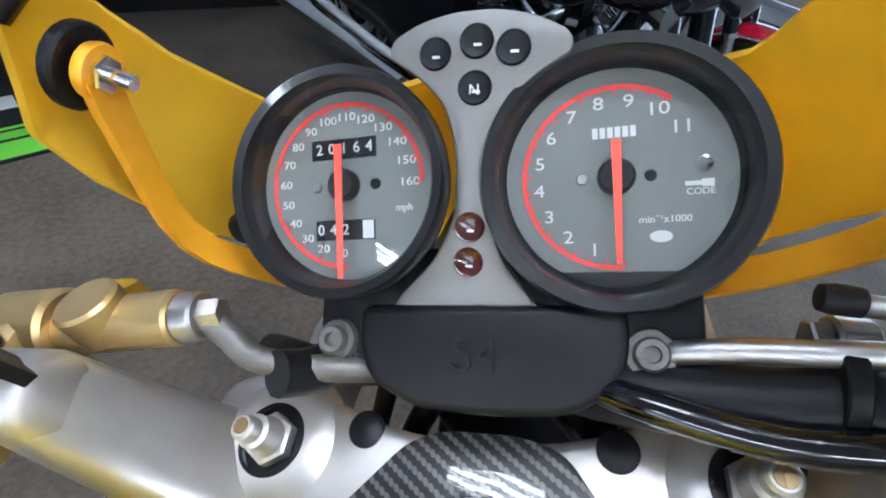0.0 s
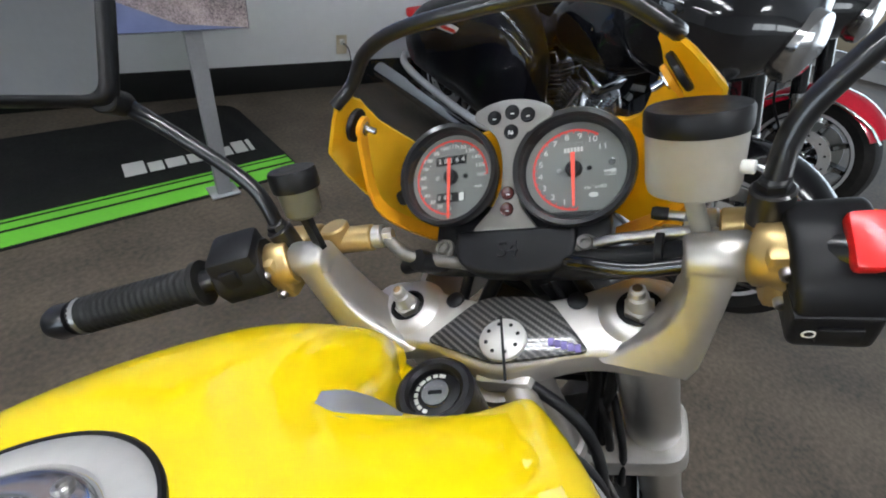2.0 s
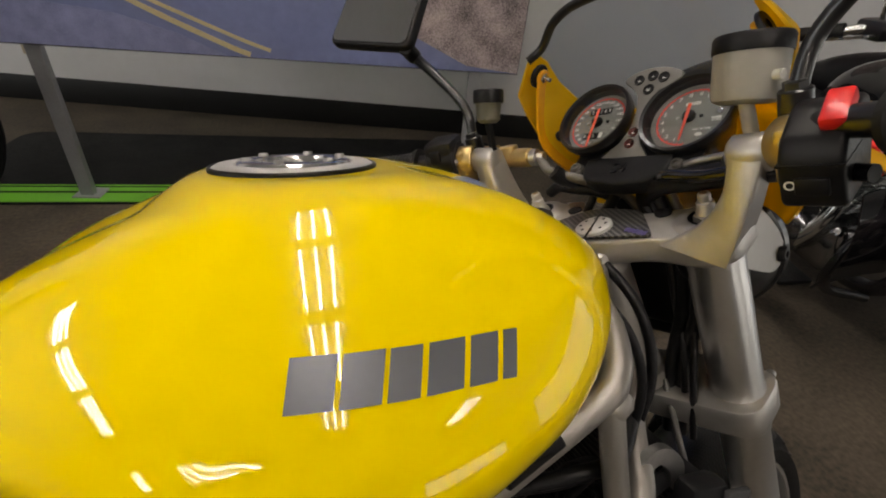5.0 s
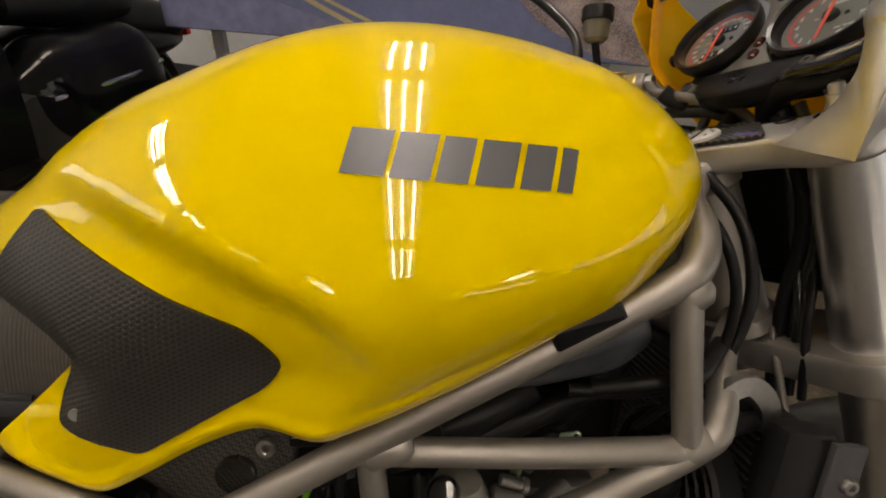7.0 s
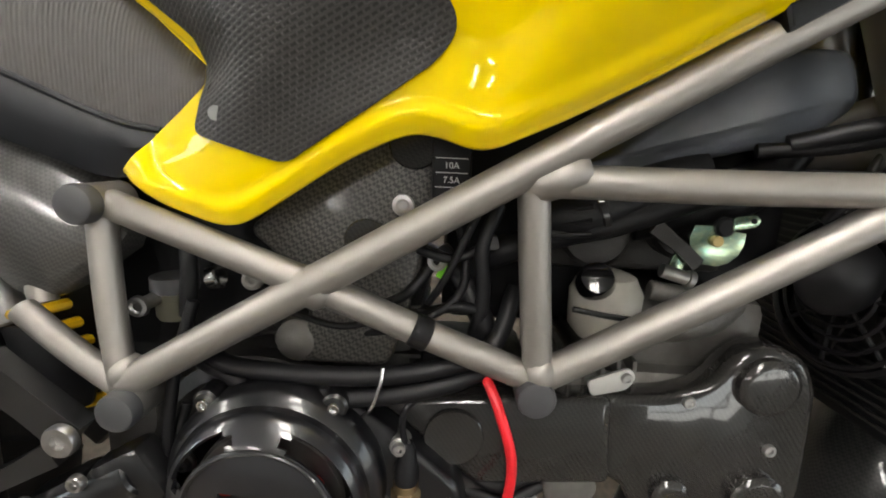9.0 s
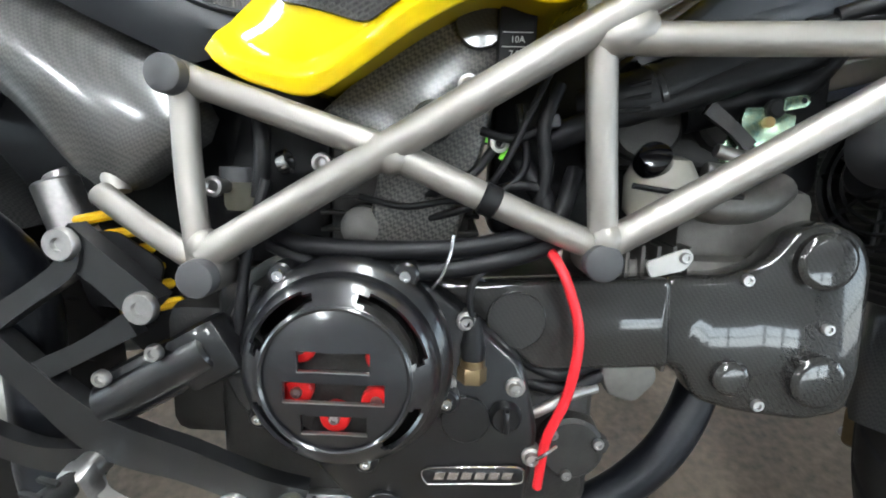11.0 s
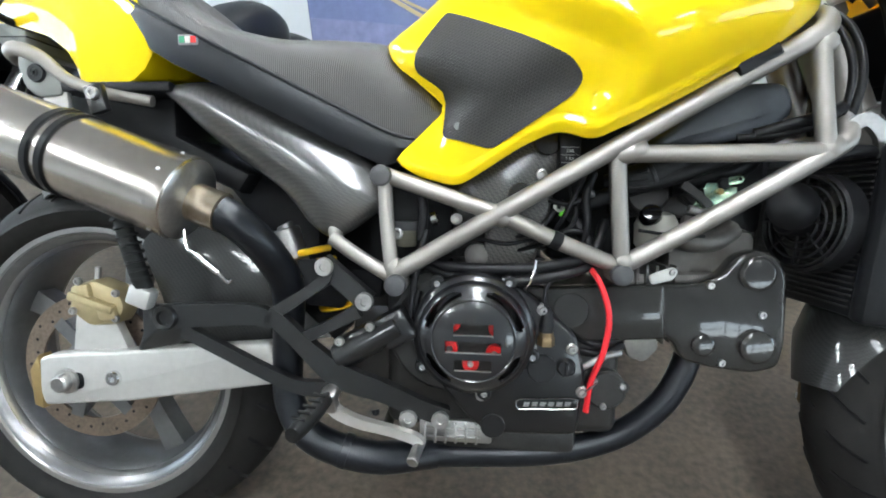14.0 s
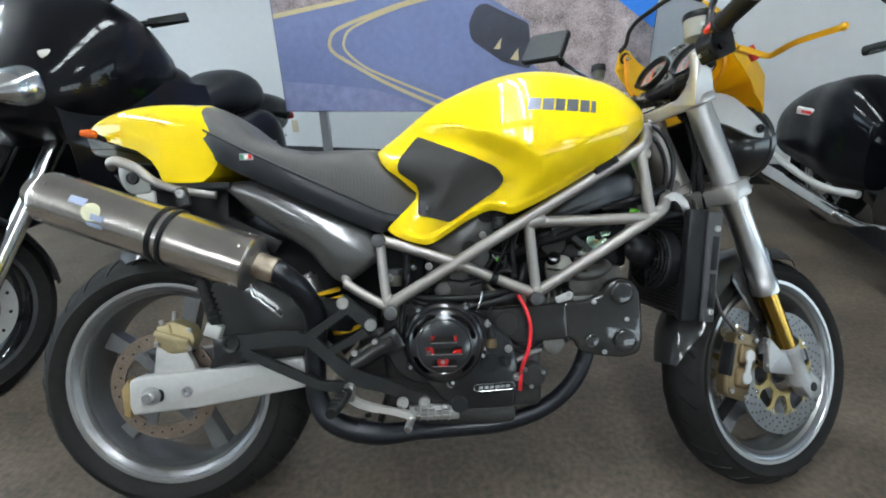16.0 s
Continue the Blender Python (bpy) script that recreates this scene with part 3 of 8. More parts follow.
part("printed_verge", plate([(-0.322, 0.67), (0.631, 0.67), (0.45, 0.745), (0.243, 0.800), (-0.015, 0.824), (-0.322, 0.846)], -0.004, FRONT), VERGE, poster)
part("printed_sea", plate([(1.825, 1.09), (1.63, 1.229), (1.50, 1.42), (1.55, 2.0), (1.825, 2.0)], -0.005, FRONT), SEA, poster)
for w_, pts in ((0.020, ((0.72, 0.68), (0.632, 0.711), (0.353, 0.829), (0.146, 0.937), (0.027, 1.011), (0.017, 1.074), (0.078, 1.134), (0.312, 1.209), (0.518, 1.261), (0.8, 1.31))), (0.014, ((0.80, 0.70), (0.668, 0.744), (0.321, 0.878), (0.2, 0.936), (0.109, 1.017), (0.108, 1.079), (0.167, 1.139), (0.381, 1.215), (0.584, 1.265), (0.85, 1.31)))):
    part("printed_line", strap(curve([(x, -0.0045, z) for x, z in pts], 6), w_, 0.002, up=(0, 1, 0), steps=1), LINEY, poster)
DARKP = mat("printed_dark", (0.035, 0.037, 0.055), 0.45, 0, 0.4, 60)
car = part("printed_vehicle", plate(rounded([(0.842, 1.143), (0.885, 1.225), (0.935, 1.24), (1.032, 1.194), (1.175, 1.134), (1.198, 0.898), (1.04, 0.938), (0.858, 1.055)], 0.03), -0.006, FRONT), DARKP, poster)
for tri_ in (((0.985, 1.008), (1.028, 1.065), (1.021, 1.006)), ((1.080, 0.953), (1.122, 1.012), (1.127, 0.944))):
    part("printed_patch", plate(tri_, -0.0075, FRONT), LINEY, car, "pale patch")
LEGMAT = mat("grey_stand_leg", (0.42, 0.43, 0.46), 0.4, 0.6, 0.08, 30)
for lx in (-0.12, 1.62):
    part("stand_leg", joined(span(lx, lx + 0.055, 0.02, 0.05, 0.009, PSZ0 + 0.5), span(lx - 0.03, lx + 0.085, 0.0, 0.10, 0.009, 0.016, 0.002)), LEGMAT, poster)

# a second socket plate lower on the wall
sock2 = thing("wall_socket", "small ivory wall socket plate", "socket", back @ Matrix.Translation((-0.76, -0.001, 0.35)))
part("face_plate", span(-0.035, 0.035, -0.006, 0, -0.057, 0.057, 0.003), mat("ivory_plate", (0.55, 0.47, 0.34), 0.4, 0, 0.05, 40), sock2)
# wall socket with its lead
socket = thing("wall_socket", "ivory wall socket with a black lead", "socket", back @ Matrix.Translation((2.99, -0.001, 0.262)))
part("face_plate", span(-0.035, 0.035, -0.006, 0, -0.057, 0.057, 0.003), mat("ivory_plastic", (0.55, 0.47, 0.34), 0.4, 0, 0.05, 40), socket)
part("plug", span(-0.014, 0.014, -0.03, -0.006, 0.005, 0.035, 0.004), WHITE, socket)
part("lead", tube([(0, -0.03, 0.015), (0.03, -0.05, -0.02), (0.06, -0.03, -0.15), (0.07, -0.02, -0.3), (0.12, -0.03, -0.45)], 0.004, 8), PLASTIC, socket)

# ---------------------------------------------------------------- the yellow motorcycle
bike = thing("motorcycle", "yellow naked sport motorcycle leaning on its side stand", "motorcycle", pose(0, 0, 0.006, -21.0, 0, 0))
STEER = pose(1.16, 0, 0.93, 0, -23.5, 0) @ pose(0, 0, 0, 0, 0, 20.0) @ pose(0, 0, 0, 3.5, 0, 0)


# -- fuel tank
TX = (0.50, 0.56, 0.62, 0.70, 0.78, 0.86, 0.94, 1.02, 1.08, 1.13)
TTOP = (0.838, 0.882, 0.9316, 0.9708, 0.9955, 1.0035, 0.996, 0.976, 0.946, 0.912)
TWID = (0.126, 0.158, 0.186, 0.2125, 0.2265, 0.2295, 0.2165, 0.188, 0.161, 0.134)
TBX = (0.50, 0.514, 0.54, 0.595, 0.612, 0.656, 0.697, 0.736, 0.751, 0.772, 0.787, 0.84, 0.90, 0.96, 1.02, 1.08, 1.13)
TBOT = (0.666, 0.655, 0.641, 0.627, 0.629, 0.654, 0.680, 0.698, 0.699, 0.692, 0.687, 0.711, 0.743, 0.7773, 0.8117, 0.8426, 0.873)
TEX = (0.52, 0.65, 0.80, 0.95, 1.10)
NOSE0, NOSE1 = 0.976, 1.1125


def notch(z):
    """How far the seat's nose bites into the tank's rear edge."""
    return lerp(z, (0.653, 0.674, 0.691, 0.705, 0.7254, 0.7375, 0.7505, 0.778, 0.789, 0.806, 0.83, 0.87), (0.014, 0.033, 0.050, 0.0645, 0.084, 0.087, 0.076, 0.040, 0.024, 0.010, 0.0, -0.002))


def bitten(x, z):
    return x + notch(z) * max(0.0, 1 - (x - 0.5) / 0.17)


def tank_row(x, n=80):
    top, wid = smooth(x, TX, TTOP), smooth(x, TX, TWID)
    bot = sum(lerp(min(1.13, max(0.5, x + d)), TBX, TBOT) for d in (-0.012, -0.006, 0, 0.006, 0.012)) / 5
    mid = bot + (top - bot) * smooth(x, TEX, (0.466, 0.446, 0.40, 0.30, 0.286))
    base = min(wid, lerp(x, (0.5, 0.65, 0.8, 1.0, 1.13), (0.118, 0.142, 0.160, 0.168, 0.15)))
    ey, ez = smooth(x, TEX, (0.32, 0.54, 0.515, 0.54, 0.53)), smooth(x, TEX, (1.25, 1.53, 1.56, 1.62, 1.50))
    # the nose rounds off towards the steering head
    f = min(1.0, max(0.0, (x - NOSE0) / (NOSE1 - NOSE0)))
    shrink = max(0.02, 1 - f**2.45) ** (1 / 2.45)
    half = []
    for j in range(n + 1):
        t = j / n
        if t < 0.4:
            u = (t / 0.4) ** 1.25
            z = bot + (mid - bot) * u
            y = base + (wid - base) * math.sin(u * math.pi / 2) ** 0.9
        else:
            a = (1 - (1 - (t - 0.4) / 0.6) ** 1.9) * math.pi / 2
            y, z = wid * max(0.0, math.cos(a)) ** ey, mid + (top - mid) * math.sin(a) ** ez
        # recess for the knee under a clear crease
        crease = lerp(x, (0.52, 0.60, 0.655, 0.708, 0.758, 0.795, 0.8235, 0.86), (0.905, 0.893, 0.880, 0.861, 0.842, 0.826, 0.808, 0.785))
        ahead = lerp(z, (0.66, 0.70, 0.741, 0.766, 0.80), (0.815, 0.830, 0.845, 0.850, 0.846))
        k = step01((crease - z) / 0.040) * step01((ahead - x) / 0.065)
        k *= step01((z - bot) / 0.065)
        y -= (0.009 + 0.022 * step01((x - 0.57) / 0.17)) * k * step01((y - 0.05) / 0.06)
        # the lower edge flares out again over a shallow crease
        y += 0.0060 * (1 - step01((z - bot - 0.007) / 0.014)) * step01((0.98 - x) / 0.1)
        half.append([y * shrink, 0.9236 + (z - 0.9236) * shrink])
    lip = [(half[0][0] - 0.012, half[0][1]), (half[0][0] - 0.005, half[0][1] - 0.0035), (half[0][0] - 0.0015, half[0][1] - 0.0025)]
    half = [*lip, *half]
    lean = lerp(x, (0.6, 0.85, 1.1), (0.16, 0.125, 0.108))
    row = [[bitten(x, z), -y, z] for y, z in half] + [[bitten(x, z), y, z + lean * y] for y, z in half[::-1][1:]]
    for p in row:
        # level seat for the filler cap
        if p[2] > 0.93:
            k = step01((0.130 - math.hypot(x - 0.832, p[1] - 0.006)) / 0.060)
            p[2] += k * (1.0035 + 0.061 * (p[1] - 0.006) - 0.0087 * (x - 0.832) - p[2])
        # hollow for the ignition lock at the front of the top
        inner = lerp(x, (1.0, 1.040, 1.07, 1.09, 1.11), (0.026, 0.029, 0.042, 0.062, 0.085))
        slot = step01((inner - p[1]) / 0.034) * step01((p[1] + 0.058) / 0.028)
        dip = 0.010 * step01((x - 0.955) / 0.07) + 0.060 * step01((x - 1.000) / 0.055)
        p[2] -= dip * slot * step01((p[2] - 0.89) / 0.05)
        p[0] -= slot * max(0.0, x - 1.046) * 0.9
    return [tuple(p) for p in row]


def eased(rows):
    """Soft transitions round the hollow and the filler cap; the flanks keep their creases."""
    p = np.array(rows)
    w = np.array([[step01((q[2] - 0.905) / 0.04) * step01((q[0] - 0.93) / 0.06) for q in row] for row in rows])[..., None]
    w[0] = w[-1] = 0
    for _ in range(40):
        mean = (np.roll(p, 1, 1) + np.roll(p, -1, 1) + np.roll(p, 1, 0) + np.roll(p, -1, 0)) / 4
        p += 0.5 * w * (mean - p)
    return p.tolist()


xs = [0.50 + (NOSE1 - 0.0005 - 0.50) * (1 - (1 - k / 150) ** 1.35) for k in range(151)]
tank = part("fuel_tank", capped(grid(eased([tank_row(x) for x in xs]), close_v=True)), YELLOW, bike, "gloss yellow fuel tank", sharp=60)


def tank_y(x, z):
    """The tank's right flank at a height."""
    n_ = notch(z)
    x0 = min(x, (x - n_ * (1 + 0.5 / 0.17)) / (1 - n_ / 0.17)) if x < 0.67 else x
    row = [p for p in tank_row(max(0.5, x0))[3:84]]
    return float(np.interp(z, [p[2] for p in row], [p[1] for p in row]))


def on_tank(outline, lift, t, cuts=14):
    """A thin skin that follows the tank's flank inside an outline of x, z."""
    pts = np.array(outline)
    b = bmesh.new()
    vs = [b.verts.new((x, 0, z)) for x, z in outline]
    b.faces.new(vs)
    bmesh.ops.triangulate(b, faces=b.faces)
    for k in range(1, cuts):
        for axis, lo, hi in ((0, pts[:, 0].min(), pts[:, 0].max()), (2, pts[:, 1].min(), pts[:, 1].max())):
            co, no = [0, 0, 0], [0, 0, 0]
            co[axis], no[axis] = lo + (hi - lo) * k / cuts, 1
            bmesh.ops.bisect_plane(b, geom=b.verts[:] + b.edges[:] + b.faces[:], plane_co=co, plane_no=no)
    for v in b.verts:
        v.co.y = tank_y(v.co.x, v.co.z) - lift
    bmesh.ops.recalc_face_normals(b, faces=b.faces)
    if b.faces[:][0].normal.y > 0:
        bmesh.ops.reverse_faces(b, faces=b.faces)
    r = bmesh.ops.extrude_face_region(b, geom=b.faces[:])
    bmesh.ops.translate(b, verts=[v for v in r["geom"] if isinstance(v, bmesh.types.BMVert)], vec=(0, -t, 0))
    return b


PAD = rounded([(0.592, 0.855), (0.655, 0.825), (0.752, 0.782), (0.770, 0.757), (0.757, 0.738), (0.656, 0.672), (0.588, 0.690), (0.590, 0.706), (0.603, 0.728), (0.590, 0.752), (0.546, 0.783), (0.549, 0.806)], [0.006, 0.010, 0.020, 0.015, 0.020, 0.008, 0.008, 0.012, 0.020, 0.020, 0.018, 0.015])
pad = part("knee_pad", on_tank(PAD, 0.0, 0.004), PADMAT, tank, "black stippled rubber knee pad")
part("pad_emblem", rod((0.610, tank_y(0.610, 0.703) - 0.003, 0.703), (0.610, tank_y(0.610, 0.703) - 0.0048, 0.703), 0.005, n=16), DIAL, tank, "small round grey emblem")
# the maker's mark on the flank, as plain slanted blocks
for n, (a, w_) in enumerate(((0.813, 0.025), (0.841, 0.023), (0.867, 0.019), (0.890, 0.023), (0.917, 0.019), (0.940, 0.010))):
    z0, z1 = 0.889 - (a - 0.813) * 0.055, 0.914 - (a - 0.813) * 0.055
    part("badge_block", on_tank([(a, z0), (a + w_, z0 - 0.001), (a + w_ + 0.006, z1), (a + 0.006, z1 + 0.001)], 0.0006, 0.0006, 5), BADGE, tank, "dark graphite badge block")

# filler cap
cap_at = pose(0.832, 0.006, 1.0045, 3.5, 0.5, 0)
cap = part("filler_cap", lathe([(0.0500, 0.0018), (0.0512, 0.0040), (0.0530, 0.0046), (0.0650, 0.0040), (0.0690, 0.0018), (0.0695, -0.004)], cap_at, 64), ALU, tank, "round brushed aluminium filler cap")
part("cap_disc", lathe([(0.0325, 0.0030), (0.0335, 0.0062), (0.0360, 0.0072), (0.0455, 0.0068), (0.0485, 0.0050), (0.0500, 0.0016)], cap_at, 64), CHROME, cap, "polished centre ring")
part("cap_ring", lathe([(0.0690, -0.016), (0.0690, 0.0026), (0.0708, 0.0028), (0.0722, 0.0015), (0.0726, -0.016)], cap_at, 64), PLASTIC, tank, "thin black rubber ring")
part("cap_well", lathe([(0, 0.0004), (0.0270, 0.0005), (0.0310, 0.0014), (0.0326, 0.0034)], cap_at, 56), CHROME, cap, "polished dished centre")
OVAL = rounded([(-0.0135, -0.030), (0.0135, -0.030), (0.0135, 0.030), (-0.0135, 0.030)], 0.0128, 8)
part("cap_grip", plate(OVAL, 0.0055, cap_at @ pose(0, 0, -0.0018, 0, 0, 20), 0.002, 3), CHROME, cap, "polished oval turning grip")
for s_ in (-1, 1):
    part("grip_bar", box(0.0060, 0.0240, 0.0030, cap_at @ pose(0, 0, 0, 0, 0, 20) @ Matrix.Translation((0.0, s_ * 0.0135, 0.0042)), 0.0012), ALU, cap)
for k in range(6):
    a = radians(60 * k + 12)
    part("bolt", bolt(cap_at @ Vector((0.0412 * math.cos(a), 0.0412 * math.sin(a), 0.0068)), (0, 0, 1), 0.0044, 0.0026), STEEL, cap)

# ignition lock and tank latch
lock_up = along((1.0505, -0.0209, 0.938), (1.0425, -0.0229, 0.968))
lock = part("ignition_lock", joined(rod((1.078, -0.014, 0.86), (1.053, -0.0205, 0.930), 0.0285), lathe([(0.0175, 0.0015), (0.0180, 0.006), (0.0205, 0.0085), (0.0245, 0.0085), (0.0275, 0.006), (0.0285, -0.004), (0.0285, -0.012)], lock_up, 40)), PLASTIC, bike, "black ignition lock")
part("lock_face", lathe([(0.0178, 0.0016), (0.0100, 0.0030)], lock_up, 36), PLASTIC, lock)
part("key_barrel", lathe([(0.0100, 0.0025), (0.0096, 0.0048), (0.0, 0.0048)], lock_up, 28), CHROME, lock, "bright key barrel")
part("key_slot", box(0.0095, 0.0024, 0.0006, lock_up @ pose(0, 0, 0.0050, 0, 0, 20)), PLASTIC, lock)
for k in range(9):
    # small lettering round the lock, too fine to read
    a_ = radians(95 + 21 * k)
    part("lettering", box(0.0026, 0.0034 if k % 3 else 0.0045, 0.0004, lock_up @ pose(0.0140 * math.cos(a_), 0.0140 * math.sin(a_), 0.0026, 0, 0, math.degrees(a_))), WHITE, lock, "fine white lettering")
latch = part("latch", strap([(0.978, -0.008, 0.9875), (0.984, -0.020, 0.9860), (0.992, -0.034, 0.981), (0.999, -0.048, 0.974)], [0.008, 0.015, 0.015, 0.010], 0.0022, up=(-0.2, 0.1, 1)), RIMLIP, bike, "bright folded metal tank latch")
part("latch_fold", strap([(0.972, -0.014, 0.9850), (0.979, -0.028, 0.9835), (0.989, -0.044, 0.978)], [0.006, 0.008, 0.006], 0.0025, up=(0.4, 0.5, 1)), ALU, latch)

# -- seat and tail
SX = (0.105, 0.125, 0.160, 0.205, 0.250, 0.320, 0.430, 0.500, 0.540, 0.590)
STOP = (0.930, 0.945, 0.938, 0.905, 0.868, 0.846, 0.846, 0.846, 0.828, 0.745)
SEAM = (0.905, 0.890, 0.868, 0.846, 0.824, 0.790, 0.737, 0.703, 0.690, 0.712)
SBOT = (0.900, 0.860, 0.815, 0.790, 0.770, 0.737, 0.683, 0.652, 0.665, 0.708)
SWID = (0.118, 0.130, 0.142, 0.150, 0.153, 0.150, 0.138, 0.119, 0.110, 0.104)


def seat_row(x, upper):
    top, seam, bot, wid = (smooth(x, SX, v) if v is STOP else lerp(x, SX, v) for v in (STOP, SEAM, SBOT, SWID))
    row = []
    if upper:
        for j in range(33):
            a = math.pi * j / 32
            c, s = math.cos(a), math.sin(a)
            e_ = lerp(x, (0.44, 0.52), (0.62, 1.0))
            row.append((x, -wid * math.copysign(abs(c) ** e_, c), seam + (top - seam) * abs(s) ** 0.62))
        row += [(x, wid - 0.006, seam - 0.004), (x, -wid + 0.006, seam - 0.004)]
    else:
        w2 = wid + 0.002
        for sgn in (-1, 1):
            side = [(x, sgn * (w2 - 0.004), seam + 0.001), (x, sgn * w2, seam - 0.004), (x, sgn * (w2 + 0.001), (seam + bot) / 2), (x, sgn * (w2 - 0.012), bot)]
            row += side if sgn < 0 else side[::-1]
    return row


sx = [0.105 + 0.485 * k / 40 for k in range(41)]
seat = part("seat", capped(grid([seat_row(x, True) for x in sx], close_v=True)), VINYL, bike, "black seat with carbon-look embossed cover", sharp=55)
part("seat_side", capped(grid([seat_row(x, False) for x in sx], close_v=True)), VINYL2, seat, "smooth black seat side")
for s in (-1, 1):
    seam_line = [(x, s * (lerp(x, SX, SWID) + 0.0015), lerp(x, SX, SEAM) - 0.0005) for x in np.linspace(0.125, 0.545, 22)]
    part("seam_piping", tube(seam_line, 0.0026, 8, 2), VINYL2, seat, "raised stitched seam")
part("seat_tag", span(0.221, 0.250, -0.1562, -0.1520, 0.812, 0.826, 0.001), mat("tag_grey", (0.30, 0.30, 0.31), 0.4, 0.4, 0.05, 40), seat, "small tricolour tag")
for k, m_ in enumerate((mat("green_tag", (0.04, 0.25, 0.12), 0.5, 0, 0.05, 40), WHITE, RED)):
    part("tag_stripe", span(0.2235 + 0.0082 * k, 0.2310 + 0.0082 * k, -0.1572, -0.1555, 0.8145, 0.8235), m_, seat)

CX = (-0.185, -0.15, -0.09, -0.03, 0.006, 0.022, 0.032, 0.08, 0.125, 0.150, 0.168)
CBOT = (0.893, 0.885, 0.868, 0.848, 0.824, 0.801, 0.776, 0.772, 0.772, 0.790, 0.82)


KX = (-0.185, -0.15, -0.09, -0.02, 0.05, 0.10, 0.14, 0.168)
KTOP = (0.905, 0.924, 0.946, 0.9555, 0.956, 0.952, 0.944, 0.90)
KWID = (0.030, 0.056, 0.083, 0.107, 0.124, 0.133, 0.139, 0.142)


def cowl_row(x):
    top, wid = (smooth(x, KX, v) for v in (KTOP, KWID))
    bot = lerp(x, CX, CBOT)
    mid = top - smooth(x, KX, (0.006, 0.018, 0.036, 0.051, 0.060, 0.066, 0.070, 0.05))
    row = []
    for j in range(25):
        a = math.pi * j / 24
        c, s = math.cos(a), math.sin(a)
        row.append((x, -wid * math.copysign(abs(c) ** 0.6, c), mid + (top - mid) * abs(s) ** 0.8))
    return [(x, -wid * 0.90, bot), (x, -wid * 0.97, (mid + bot) / 2), *row, (x, wid * 0.97, (mid + bot) / 2), (x, wid * 0.90, bot)]


cx = sorted({-0.185 + 0.353 * k / 36 for k in range(37)} | {0.006, 0.022, 0.032})
part("tail_cowl", capped(grid([cowl_row(x) for x in cx], close_v=True)), YELLOW, bike, "gloss yellow tail cowl", sharp=50)
tl = part("tail_light", side_plate([(-0.158, 0.884), (-0.094, 0.868), (-0.092, 0.838), (-0.138, 0.843), (-0.146, 0.850)], 0.070, 0.14, 0.006, 3, r=0.005), DIAL, bike, "pale grey tail light housing")
part("light_seam", span(-0.1475, -0.0915, -0.0716, 0.0716, 0.8560, 0.8575), PLASTIC, tl)
part("lamp_lens", span(-0.162, -0.156, -0.050, 0.050, 0.856, 0.880, 0.002), RED, tl, "small red rear lens")
for s in (-1, 1):
    ind = part("indicator", rod((-0.115, s * 0.05, 0.876), (-0.124, s * 0.095, 0.885), 0.006), PLASTIC, bike)
    part("indicator_lens", lathe([(0, -0.018), (0.008, -0.013), (0.010, 0), (0.007, 0.015), (0, 0.020)], along((-0.128, s * 0.100, 0.886), (-0.16, s * 0.104, 0.889)), 16), ORANGE, ind, "orange indicator lens")
for s in (-1, 1):
    rail = [(-0.086, s * 0.095, 0.812), (-0.070, s * 0.118, 0.819), (-0.048, s * 0.125, 0.819), (-0.014, s * 0.126, 0.805), (0.020, s * 0.127, 0.779), (0.050, s * 0.130, 0.765), (0.082, s * 0.130, 0.755), (0.152, s * 0.118, 0.744)]
    part("grab_rail", tube(rail, [0.0085, 0.0115, 0.0115, 0.011, 0.009, 0.0085, 0.0085, 0.0085], 14), SILVER, bike, "grey bent grab rail")
hanger = part("hanger_bracket", side_plate([(-0.050, 0.814), (-0.020, 0.806), (0.018, 0.772), (0.020, 0.752), (-0.022, 0.748), (-0.040, 0.762), (-0.050, 0.790)], -0.118, 0.012, 0.004, r=0.010), DIAL, bike, "grey cast tail bracket")
part("bolt", joined(lathe([(0.0055, 0.004), (0.0125, 0.004), (0.0135, 0.002), (0.0135, -0.004)], along((-0.018, -0.131, 0.783), (-0.018, -0.2, 0.783)), 24), bolt((-0.018, -0.132, 0.783), (0, -1, 0), 0.0055, 0.003)), PLASTIC, hanger, "black socket bolt")
part("tail_lug", side_plate([(-0.018, 0.752), (0.022, 0.760), (0.024, 0.728), (-0.012, 0.724)], -0.116, 0.010, 0.003, r=0.006), ALU, hanger)
part("tail_floor", span(0.006, 0.186, -0.129, 0.129, 0.757, 0.7712, 0.003), PLASTIC, bike, "black panel under the tail cowl")
part("under_tail", side_plate([(-0.10, 0.80), (0.16, 0.77), (0.16, 0.70), (0.28, 0.64), (0.26, 0.61), (0.05, 0.70), (-0.06, 0.745)], 0.08, 0.16, 0.01), PLASTIC, bike)

